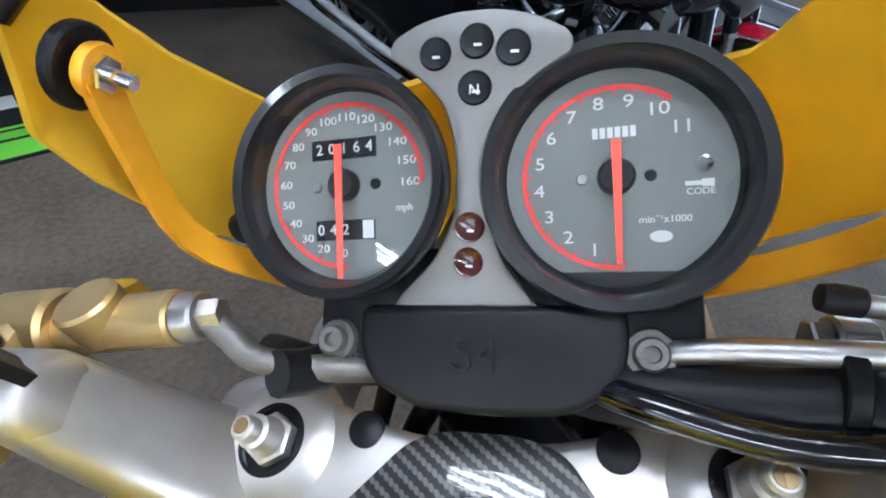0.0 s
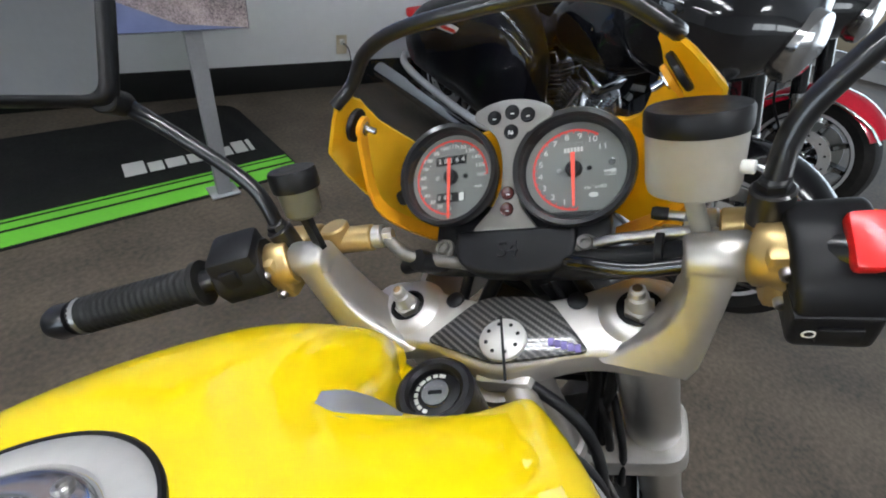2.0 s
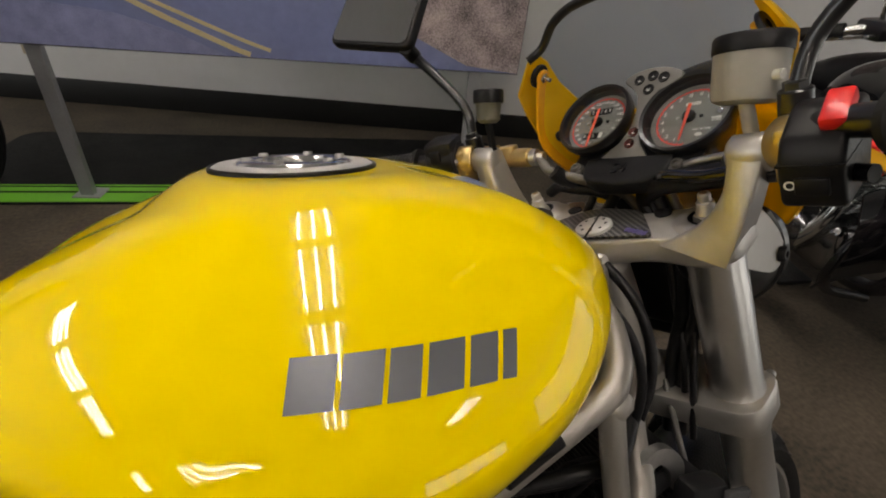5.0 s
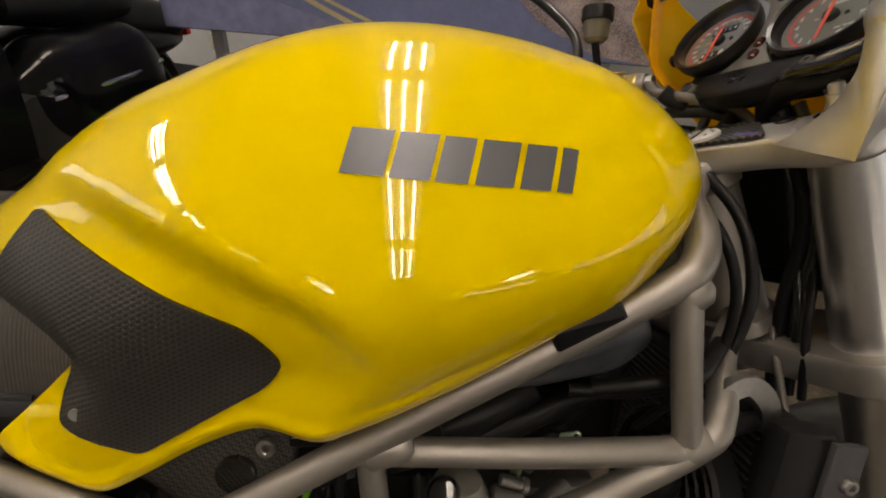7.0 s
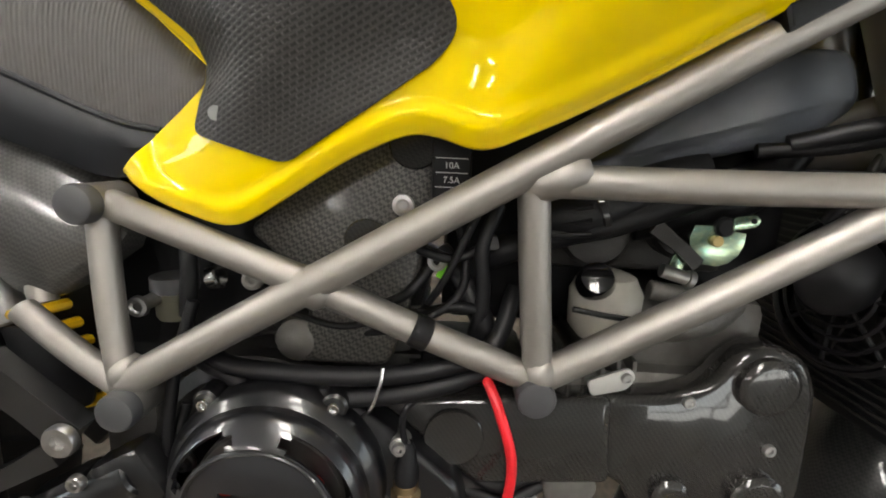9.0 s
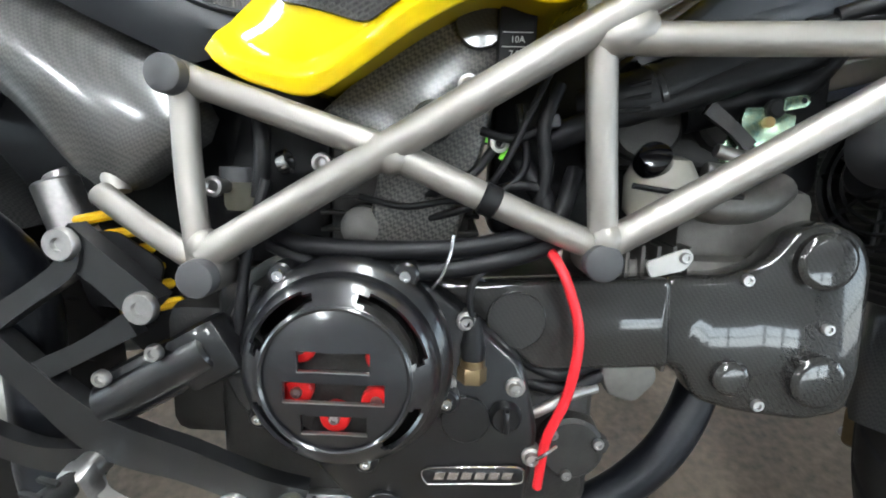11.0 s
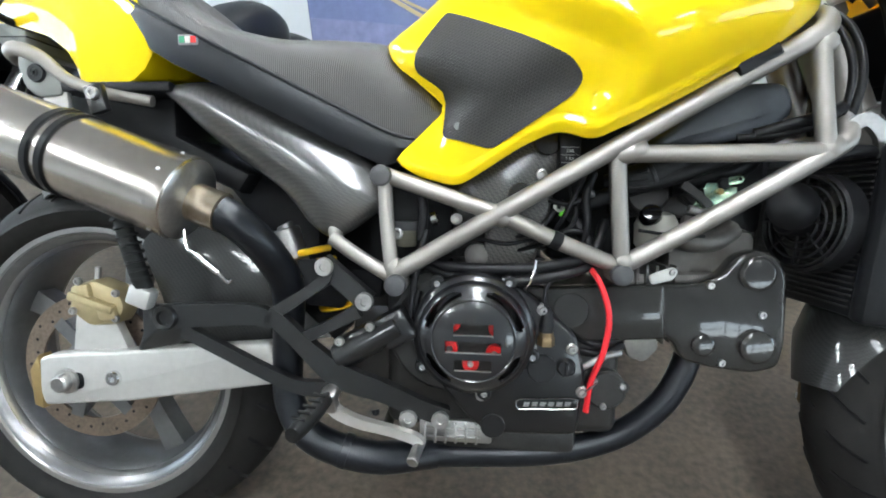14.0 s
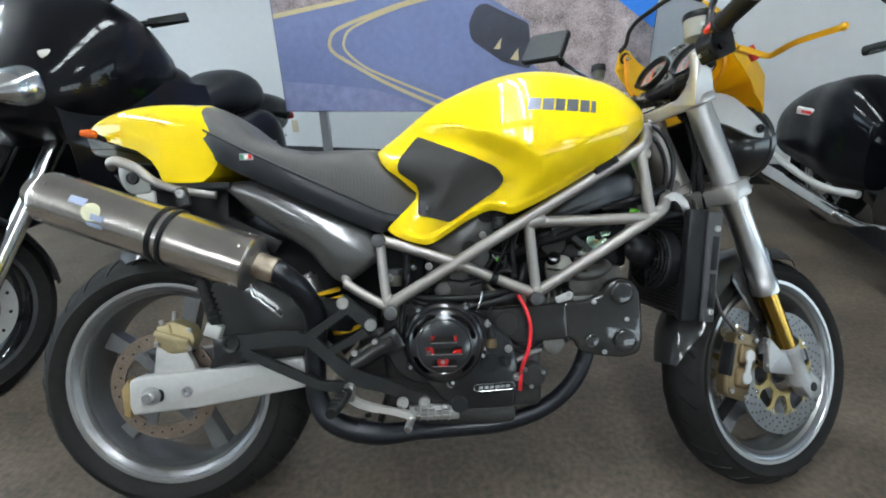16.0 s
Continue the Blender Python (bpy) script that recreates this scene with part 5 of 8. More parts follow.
SP, TA = (0.091, 0.0470, 0.0912), (0.0925, -0.0620, 0.0830)
speedo, sdial, sg = clock(SP, 0.0478, 0.0405)
sg = sg @ Matrix.Diagonal((1.13, 1.13, 1, 1))
arc(sg, 0, 270, 0.0300, 0.0315, sdial)
for n in range(16):
    d = 5 + 17.7 * n
    up, left = spot(d, 0.0258)
    letters(str(10 + 10 * n), 0.0043, on_dial(sg, up, left) @ Matrix.Translation((0, 0, 0.0006)) @ Matrix.Diagonal((1.25, 1, 1, 1)), PRINT, "numeral", sdial)
    part("tick", moved(box(0.0026, 0.0007, 0.0004, Matrix.Translation((0.0296, 0, 0.0007))), sg @ pose(0, 0, 0, 0, 0, 180 - d)), REDPRINT, sdial)
for up, wd, text in ((0.0140, 0.0268, "20164"), (-0.0168, 0.0245, "042")):
    part("counter_window", box(0.0076, wd, 0.0006, sg @ Matrix.Translation((up, 0.0005, 0.0006))), PLASTIC, sdial, "black counter window")
    for k, ch in enumerate(text):
        letters(ch, 0.0058, on_dial(sg, up, 0.0105 - 0.0052 * k) @ Matrix.Translation((0, 0, 0.0011)), PRINT, "digit", sdial)
part("trip_drum", box(0.0068, 0.0044, 0.0004, sg @ Matrix.Translation((-0.0168, -0.0092, 0.0010))), PRINT, sdial, "white counter drum")
letters("mph", 0.0038, on_dial(sg, -0.0095, -0.0235) @ Matrix.Translation((0, 0, 0.0006)), PRINT, "lettering", sdial)
needle = part("needle", plate([(0.0145, -0.0015), (0.0145, 0.0015), (-0.0350, 0.0010), (-0.0350, -0.0010)], 0.001, sg @ Matrix.Translation((0, 0, 0.0062))), NEEDLE, speedo, "red needle")
tacho, tdial, tg = clock(TA, 0.0502, 0.0412)
arc(tg, -3, 216, 0.0332, 0.0350, tdial)
for n in range(11):
    d = 17 + 21.7 * n
    up, left = spot(d, 0.0286)
    letters(str(n + 1), 0.0068, on_dial(tg, up, left) @ Matrix.Translation((0, 0, 0.0006)) @ Matrix.Diagonal((1.25, 1, 1, 1)), PRINT, "numeral", tdial)
for n in range(21):
    d = -4 + 10.85 * n
    part("tick", moved(box(0.0030 if n % 2 else 0.0020, 0.0007, 0.0004, Matrix.Translation((0.0328, 0, 0.0007))), tg @ pose(0, 0, 0, 0, 0, 180 - d)), REDPRINT, tdial)
letters("min\u207b\u00b9x1000", 0.0038, on_dial(tg, -0.0165, -0.0165) @ Matrix.Translation((0, 0, 0.0006)), PRINT, "lettering", tdial)
letters("CODE", 0.0034, on_dial(tg, -0.0070, -0.0285) @ Matrix.Translation((0, 0, 0.0006)), PRINT, "lettering", tdial)
part("key_symbol", joined(box(0.0016, 0.006, 0.0004, tg @ Matrix.Translation((-0.0040, -0.0265, 0.0006))), box(0.0028, 0.004, 0.0004, tg @ Matrix.Translation((-0.0040, -0.031, 0.0006)), 0.0001)), PRINT, tdial)
part("code_lamp", lathe([(0, 0.0015), (0.0028, 0.001), (0.003, 0)], tg @ Matrix.Translation((0.003, -0.0300, 0.0003)), 20), CHROME, tdial)
part("maker_mark", lathe([(0, 0.0006), (0.0034, 0.0006)], tg @ Matrix.Translation((-0.0228, -0.0150, 0)) @ Matrix.Diagonal((0.65, 1.15, 1, 1)), 24), PRINT, tdial, "white oval mark")
for k in range(6):
    part("mark_block", box(0.0040, 0.0020, 0.0004, on_dial(tg, 0.0170, 0.0070 - 0.0027 * k) @ Matrix.Translation((0, 0, 0.0006)) @ Matrix.Rotation(radians(90), 4, "Z")), PRINT, tdial, "white mark block")
for g, d in ((sg, sdial), (tg, tdial)):
    for s in (-1, 1):
        part("dial_screw", lathe([(0, 0.0012), (0.0018, 0.001), (0.0022, 0.0)], g @ Matrix.Translation((0.0, s * 0.0122, 0.0003)), 14), STEEL if s > 0 else PLASTIC, d)
part("needle", plate([(0.0130, -0.0018), (0.0130, 0.0018), (-0.0325, 0.0010), (-0.0325, -0.0010)], 0.001, tg @ Matrix.Translation((0, 0, 0.0062))), NEEDLE, tacho, "red needle")
part("trip_knob", lathe([(0, 0), (0.006, 0), (0.0072, 0.001), (0.0072, 0.010), (0.006, 0.012), (0, 0.012)], along((0.084, 0.088, 0.078), (0.078, 0.11, 0.074)), 14), PLASTIC, speedo)

# grey panel between the clocks
pg = Matrix.Translation((0.0930, -0.0085, 0.0845)) @ pose(0, 0, 0, 0, -41, 0) @ pose(0, 0, -0.003, 0, 0, -5.5)
PAN = [(-0.060, -0.034), (-0.050, -0.030), (-0.032, -0.014), (-0.014, -0.0065), (0.006, -0.0065), (0.018, -0.0085), (0.030, -0.013), (0.040, -0.024), (0.047, -0.036), (0.054, -0.034), (0.060, -0.022), (0.063, -0.008)]
PAN = PAN + [(u, -l) for u, l in PAN[::-1]]
dash = front("dash_panel", plate(rounded(PAN, 0.005), 0.008, pg @ Matrix.Translation((0, 0, -0.007)), 0.0015), PANEL, "metallic grey dash panel with warning lamps")
for u, l, r, col in ((0.0475, 0.0160, 0.0058, PLASTIC), (0.0515, 0.0, 0.0060, PLASTIC), (0.0485, -0.0140, 0.0060, PLASTIC), (0.0345, 0.0, 0.0060, PLASTIC), (-0.0185, 0.0, 0.0056, LAMPRED), (-0.0325, 0.0, 0.0056, LAMPRED)):
    lm = part("warning_lamp", lathe([(0, 0.0012), (r * 0.85, 0.0012), (r, 0.0018), (r * 1.08, 0.0012), (r * 1.1, 0)], pg @ Matrix.Translation((u, l, 0.0005)), 28), col, dash)
    part("symbol", box(r * 0.16, r * 0.5, 0.0003, pg @ Matrix.Translation((u - r * 0.25, l - r * 0.1, 0.0019))), PRINT, lm, "small white symbol")
letters("N", 0.0055, on_dial(pg, 0.0335, 0.0) @ Matrix.Translation((0, 0, 0.0024)), PRINT, "symbol", dash)

# black cover under the clocks
cg = Matrix.Translation((0.036, -0.008, 0.045)) @ pose(0, 0, 0, 0, -22, 0)
cov = front("clock_cover", plate(rounded([(0.021, 0.050), (0.021, -0.056), (0.004, -0.057), (-0.010, -0.051), (-0.019, -0.034), (-0.021, -0.004), (-0.019, 0.026), (-0.010, 0.044), (0.004, 0.050)], 0.006), 0.022, cg @ Matrix.Translation((0, 0, -0.021)), 0.004, 3), PLASTIC, "black plastic cover with raised mark")
letters("S4", 0.020, on_dial(cg, 0.001, 0.0) @ Matrix.Translation((0, 0, 0.0016)), BLACKPAINT, "raised_mark", cov, 0.0010)
brace = front("clock_bracket", joined(plate(rounded([(0.046, 0.072), (0.046, -0.083), (-0.006, -0.082), (-0.011, -0.067), (-0.006, -0.048), (0.004, -0.044), (0.004, 0.040), (-0.003, 0.044), (-0.005, 0.063), (0.002, 0.071)], 0.006), 0.010, cg @ Matrix.Translation((0, 0, -0.014)), 0.003), box(0.02, 0.12, 0.03, cg @ Matrix.Translation((0.014, -0.006, -0.025)), 0.004)), PLASTIC, "black clock bracket")
for x, y in ((0.006, 0.061), (0.004, -0.063)):
    part("bolt", joined(lathe([(0, 0.004), (0.0085, 0.0035), (0.0095, 0)], cg @ Matrix.Translation((x, y, -0.0045)), 24), bolt(cg @ Vector((x, y, -0.001)), cg.to_3x3() @ Vector((0, 0, 1)), 0.0062, 0.0045)), CASEALU, brace, "grey socket bolt and washer")

# bars, grips and controls
for s in (-1, 1):
    bar = front("handlebar", tube([(0.001, s * 0.160, HEADZ[s] + 0.001), (-0.006, s * 0.180, HEADZ[s] + 0.004), (-0.016, s * 0.200, 0.0935), (-0.045, s * 0.26, 0.105), (-0.092, s * 0.362, 0.119)], 0.011, 16), BLACKPAINT, "black handlebar")
    g0, g1 = Vector((-0.038, s * 0.246, 0.102)), Vector((-0.090, s * 0.358, 0.1185))
    prof = [(0.0112, 0), (0.021, 0.001), (0.021, 0.006), (0.0172, 0.009)]
    for k in range(18):
        prof += [(0.0172, 0.012 + 0.006 * k), (0.0166, 0.0135 + 0.006 * k), (0.0166, 0.0155 + 0.006 * k), (0.0172, 0.017 + 0.006 * k)]
    prof += [(0.0172, 0.121), (0.0112, 0.122)]
    part("grip", lathe(prof, along(g0, g1), 28), GRIP, bar, "ribbed black rubber grip")
    e1 = g1 + (g1 - g0).normalized() * 0.024
    part("bar_end", lathe([(0.009, 0), (0.0155, 0.002), (0.0165, 0.016), (0.013, 0.024), (0, 0.026)], along(g1, e1), 24), BLACKPAINT, bar)
    part("end_ring", lathe([(0.0168, 0), (0.0172, 0.001), (0.0172, 0.005), (0.0168, 0.006)], along(g1 - (g1 - g0).normalized() * 0.01, e1), 24), STEEL, bar, "narrow metal ring")
    # switch housing
    mid = Vector((-0.020, s * 0.212, 0.0965))
    hm = along(mid - (g1 - g0).normalized() * 0.022, mid + (g1 - g0))
    sw = front("switch_housing", joined(lathe([(0, 0), (0.024, 0), (0.0265, 0.003), (0.0265, 0.041), (0.024, 0.044), (0, 0.044)], hm, 10), box(0.044, 0.046, 0.042, hm @ Matrix.Translation((0, s * 0.008, 0.022)), 0.006), box(0.032, 0.030, 0.030, hm @ Matrix.Translation((-0.006, -s * 0.0, 0.022)) @ pose(0, 0, 0, 0, 0, 30), 0.005)) if s > 0 else plate(rounded([(-0.047, 0.045), (-0.050, 0.080), (-0.042, 0.095), (-0.012, 0.109), (0.012, 0.106), (0.020, 0.085), (0.012, 0.045)], 0.008), 0.038, Matrix.Translation((0, -0.186, 0)) @ SIDE, 0.004, 3), PLASTIC, "dark plastic switch housing")
    if s < 0:
        part("block_seam", span(-0.0504, 0.020, -0.2244, -0.1856, 0.0785, 0.0800), PLASTIC, sw)
        part("kill_switch", box(0.030, 0.016, 0.012, Matrix.Translation((-0.024, -0.2155, 0.1075)) @ pose(0, 0, 0, 0, -24, 0), 0.003), RED, sw, "red kill switch")
        part("switch_symbol", lathe([(0.0022, 0), (0.0030, 0.0003), (0.0036, 0)], along((-0.0500, -0.1935, 0.0650), (-0.06, -0.1935, 0.0650)), 18), PRINT, sw, "small white switch symbol")
        part("switch_seam", box(0.0008, 0.030, 0.0012, pose(-0.0502, -0.205, 0.0785)), PLASTIC, sw)
        part("start_button", box(0.006, 0.020, 0.014, pose(-0.0485, -0.206, 0.064, 0, 0, 0), 0.002), PLASTIC, sw)
    else:
        part("switch", box(0.012, 0.018, 0.016, hm @ pose(0.020, 0.012, 0.026), 0.003), PLASTIC, sw)
        part("switch", box(0.014, 0.014, 0.014, hm @ pose(-0.022, 0.016, 0.018), 0.003), PLASTIC, sw)
        part("horn_button", rod(hm @ Vector((-0.026, 0.0, 0.030)), hm @ Vector((-0.032, 0.0, 0.030)), 0.006), PLASTIC, sw)
    # gold master cylinder with its clamp
    drop = Matrix.Translation((0, 0, -0.014 if s < 0 else -0.006))
    mc = [lathe([(0.0, 0), (0.0195, 0), (0.021, 0.002), (0.021, 0.020), (0.0195, 0.022), (0.0, 0.022)], along((-0.001, s * 0.176, 0.0915), (-0.012, s * 0.200, 0.095)), 28)]
    mc += [box(0.022, 0.02, 0.046, Matrix.Translation((-0.014, s * 0.186, 0.088)), 0.005), rod((0.030, s * 0.192, 0.080), (0.042 if s > 0 else 0.035, s * (0.118 if s > 0 else 0.162), 0.072 if s > 0 else 0.0765), 0.0125, n=24), rod((0.030, s * 0.200, 0.082), (0.034, s * (0.168 if s > 0 else 0.178), 0.079), 0.017, n=24), box(0.04, 0.03, 0.02, Matrix.Translation((0.016, s * 0.188, 0.086)), 0.006)]
    if s > 0:
        mc.append(rod((0.036, 0.152, 0.072), (0.040, 0.152, 0.092), 0.0135, n=24))
    m_ = front("master_cylinder", moved(joined(*mc), drop), GOLD, "gold brake master cylinder" if s < 0 else "gold clutch master cylinder")
    for z in (0.075, 0.101):
        part("bolt", bolt((-0.025, s * 0.186, z + drop.translation.z), (-1, 0, 0), 0.0045, 0.005), STEEL, m_)
    bj = part("banjo", moved(joined(rod((0.042, s * (0.118 if s > 0 else 0.162), 0.072), (0.0435, s * (0.108 if s > 0 else 0.150), 0.071), 0.011, n=20), hexnut((0.0435, s * (0.108 if s > 0 else 0.150), 0.071), (0.02, -s * 0.1, -0.01), 0.0075, 0.009)), drop), STEEL, m_, "steel banjo bolt")
    # lever
    lv = front("lever", strap([(0.050, s * 0.200, 0.050), (0.082, s * 0.228, 0.012), (0.080, s * 0.26, 0.012), (0.060, s * 0.30, 0.014), (0.052, s * 0.372, 0.006)], [0.020, 0.020, 0.017, 0.013, 0.012], 0.010, up=(0, 0, 1)), LEVER, "amber anodised hand lever")
    part("lever_tip", lathe([(0, -0.008), (0.006, -0.005), (0.008, 0), (0.006, 0.005), (0, 0.008)], Matrix.Translation((0.052, s * 0.374, 0.006)), 16), LEVER, lv)
    part("adjuster", rod((0.070, s * 0.212, 0.014), (0.066, s * 0.212, 0.044), 0.008, n=14), RED, lv, "red lever adjuster")
    # mirror
    st = front("mirror", tube([(0.012, s * 0.182, 0.098), (0.014, s * 0.183, 0.112), (0.030, s * 0.196, 0.150), (0.044, s * 0.245, 0.196), (0.056, s * 0.298, 0.238)], [0.0085, 0.0068, 0.0065, 0.0065, 0.008], 14), BLACKPAINT, "black mirror on a bent stalk")
    X, Y = Vector((0.27, -0.89 * s, -0.35)).normalized(), Vector((0.68, 0.08 * s, 0.70))
    Y = (Y - X * Y.dot(X)).normalized()
    Z = X.cross(Y) * s
    mm = Matrix((X, Y, Z)).transposed().to_4x4()
    mm.translation = (0.043, s * 0.328, 0.309)
    shell = rounded([(-0.074, -0.050), (0.074, -0.050), (0.070, 0.050), (-0.070, 0.050)], 0.016)
    part("mirror_shell", joined(plate(shell, 0.020, mm @ Matrix.Translation((0, 0, -0.018)), 0.006, 3), rod((0.056, s * 0.296, 0.236), mm @ Vector((0.062, -0.044, -0.008)), 0.011)), PLASTIC, st)
    part("mirror_glass", plate(rounded([(-0.068, -0.044), (0.068, -0.044), (0.064, 0.044), (-0.064, 0.044)], 0.013), 0.0015, mm @ Matrix.Translation((0, 0, 0.0012))), MIRROR, st)
    part("stalk_base", joined(rod((0.011, s * 0.182, 0.090), (0.013, s * 0.1825, 0.114), 0.0115), hexnut((0.0128, s * 0.1825, 0.114), (0.05, 0, 1), 0.0085, 0.006)), BLACKPAINT, st)

# fluid reservoirs stand upright
res = part("brake_reservoir", lathe([(0, 0), (0.020, 0.0005), (0.0252, 0.003), (0.0266, 0.008), (0.0276, 0.038), (0.0276, 0.0405)], Matrix.Translation((1.193, -0.131, 1.046)), 40), FLUID, bike, "milky brake fluid reservoir")
part("reservoir_cap", lathe([(0.0270, 0.0395), (0.0286, 0.0395), (0.0290, 0.041), (0.0290, 0.051), (0.0276, 0.0535), (0.012, 0.0525), (0, 0.0525)], Matrix.Translation((1.193, -0.131, 1.046)), 40), PLASTIC, res, "black screw cap")
part("reservoir_hose", rod((1.193, -0.131, 1.048), (1.197, -0.138, 1.018), 0.0058), FLUID, res)
part("level_stud", rod((1.188, -0.157, 1.066), (1.188, -0.164, 1.066), 0.004), WHITE, res)
res = part("clutch_reservoir", lathe([(0, 0), (0.010, 0), (0.0145, 0.004), (0.0160, 0.024), (0.0162, 0.027)], Matrix.Translation((1.070, 0.122, 1.042)), 32), FLUID2, bike, "clutch fluid reservoir with black cap")
part("reservoir_cap", lathe([(0.0160, 0.024), (0.0185, 0.024), (0.0190, 0.026), (0.0190, 0.038), (0.0180, 0.040), (0, 0.039)], Matrix.Translation((1.070, 0.122, 1.042)), 32), PLASTIC, res, "black screw cap")
part("reservoir_arm", strap([(1.070, 0.122, 1.042), (1.074, 0.125, 1.028), (1.08, 0.130, 1.010)], 0.014, 0.005, up=(1, 0, 0)), PLASTIC, res)

# hoses round the clocks
front("brake_hose", tube([(0.043, 0.108, 0.065), (0.038, 0.098, 0.058), (0.030, 0.082, 0.050), (0.034, 0.040, 0.034), (0.050, 0.0, 0.006), (0.058, -0.02, -0.05)], [0.0055, 0.0062, 0.0058, 0.0058, 0.0058, 0.0058], 12), CASEALU, "braided steel hose with fitting")
front("cable", tube([(0.052, 0.112, 0.010), (0.044, 0.088, 0.022), (0.038, 0.060, 0.022), (0.045, 0.020, 0.010), (0.06, 0.0, -0.03)], 0.0075, 12), PLASTIC, "black sleeved cable")
front("cable", tube([(-0.005, -0.185, 0.060), (0.022, -0.150, 0.046), (0.028, -0.100, 0.036), (0.032, -0.060, 0.030), (0.045, -0.030, 0.010), (0.06, -0.02, -0.03)], 0.0125, 14), PLASTIC, "black wiring loom")
front("cable", tube([(0.00, -0.19, 0.070), (0.032, -0.155, 0.060), (0.040, -0.110, 0.051), (0.042, -0.075, 0.042), (0.05, -0.04, 0.01)], 0.0044, 12), STEEL, "braided steel hose along the loom")
front("cable_tie", rod((0.030, -0.128, 0.046), (0.031, -0.122, 0.0455), 0.0136, n=16), PLASTIC)
front("cable", tube([(-0.035, -0.235, 0.066), (-0.012, -0.186, 0.060), (0.010, -0.150, 0.052), (0.014, -0.105, 0.044), (0.026, -0.062, 0.040), (0.046, -0.034, 0.014)], 0.0062, 12), GLOSSBLACK, "glossy black cable")
front("cable_clip", tube([(0.024, 0.072, 0.052), (0.030, 0.066, 0.040), (0.040, 0.058, 0.030)], 0.010, 10), PLASTIC, "black hose sleeve")
bleed = front("brake_fitting", joined(rod((0.0480, -0.138, 0.0405), (0.0484, -0.1255, 0.0424), 0.0085, n=18), hexnut((0.0484, -0.1255, 0.0424), (0.02, 1, 0.1), 0.0068, 0.006), rod((0.0500, -0.150, 0.0560), (0.0535, -0.128, 0.0592), 0.0036, n=14)), STEEL, "steel brake fitting with bleed nipple")
part("nipple_cap", lathe([(0.0042, -0.004), (0.0048, -0.0035), (0.0051, 0.004), (0.0043, 0.0075), (0, 0.008)], along((0.0540, -0.1270, 0.0594), (0.0560, -0.112, 0.0610)), 18), PLASTIC, bleed, "black rubber nipple cap")

# headlight, bikini fairing and screen
lampm = along((0.115, 0, -0.14), (0.235, 0, -0.170))
hl = front("headlight", lathe([(0, 0), (0.045, 0.004), (0.075, 0.030), (0.088, 0.065), (0.092, 0.105), (0.096, 0.108), (0.096, 0.122), (0.090, 0.124)], lampm, 40), BLACKPAINT, "round black headlight")
part("headlight_glass", lathe([(0.090, 0.122), (0.06, 0.135), (0, 0.142)], lampm, 40), LENS, hl)
part("reflector", lathe([(0.089, 0.118), (0.07, 0.08), (0.03, 0.045), (0, 0.04)], lampm, 40), CHROME, hl)
for s in (-1, 1):
    bk = front("headlight_bracket", strap([(0.02, s * 0.100, -0.040), (0.08, s * 0.108, -0.060), (0.150, s * 0.104, -0.120), (0.190, s * 0.098, -0.150)], [0.06, 0.07, 0.055, 0.03], 0.006, up=(0, 1, 0)), ALU, "aluminium headlight bracket")
    part("bolt", bolt((0.170, s * 0.106, -0.138), (0, s, 0), 0.010, 0.008), PLASTIC, bk)


def fair(psi, z):
    """The fairing's skin: psi from the left edge (-90) round the front to the right (90)."""
    a = radians(psi)
    k = lerp(z, (-0.12, 0.0, 0.10, 0.14, 0.165, 0.19), (0.88, 1.0, 1.05, 1.09, 0.98, 0.84))
    x = 0.078 + 0.195 * max(0.0, math.cos(a)) ** 0.85 * lerp(z, (-0.12, -0.03, 0.02, 0.076, 0.19), (0.85, 1.15, 1.0, 0.52, 0.25))
    return Vector((x, -0.142 * k * math.sin(a) - 0.012, z))


rows = []
for k in range(91):
    psi = -90 + 2 * k
    e = abs(psi)
    hi = lerp(e, (0, 38, 45, 49, 53, 60, 70, 84, 90), (0.050, 0.076, 0.086, 0.115, 0.145, 0.168, 0.180, 0.180, 0.145))
    lo = lerp(e, (0, 50, 75, 85, 90), (-0.10, -0.110, -0.055, 0.05, 0.115))
    rows.append([fair(psi, lo + (hi - lo) * j / 22) for j in range(23)])
fairing = front("fairing", thick(grid(rows), 0.003), FAIRING, "yellow bikini fairing", sharp=60)
rows = []
for k in range(41):
    psi = -82 + 164 * k / 40
    e = abs(psi)
    low = fair(psi, lerp(e, (0, 38, 45, 49, 53, 60, 70, 84), (0.045, 0.071, 0.081, 0.110, 0.140, 0.163, 0.175, 0.175)))
    t = psi / 82
    high = Vector((0.088 - 0.010 * t, -0.117 * t - 0.018, 0.222 - 0.035 * abs(t) ** 4))
    rows.append([low.lerp(high, j / 8) + Vector((0.022 * math.sin(math.pi * j / 8) * (1 - abs(t)), 0, 0.010 * math.sin(math.pi * j / 8) * (1 - abs(t)))) for j in range(9)])
rim_pts = [r[-1] for r in rows]
screen = part("windscreen", grid(rows), HAZETINT, fairing, "windscreen with reflected haze put into its tint, black edging", sharp=60)
screen.visible_shadow = False
part("screen_edging", tube([fair(-84, 0.178), *rim_pts[::4], fair(84, 0.178)], 0.0055, 10, 4), BLACKPAINT, fairing, "black rubber edging")
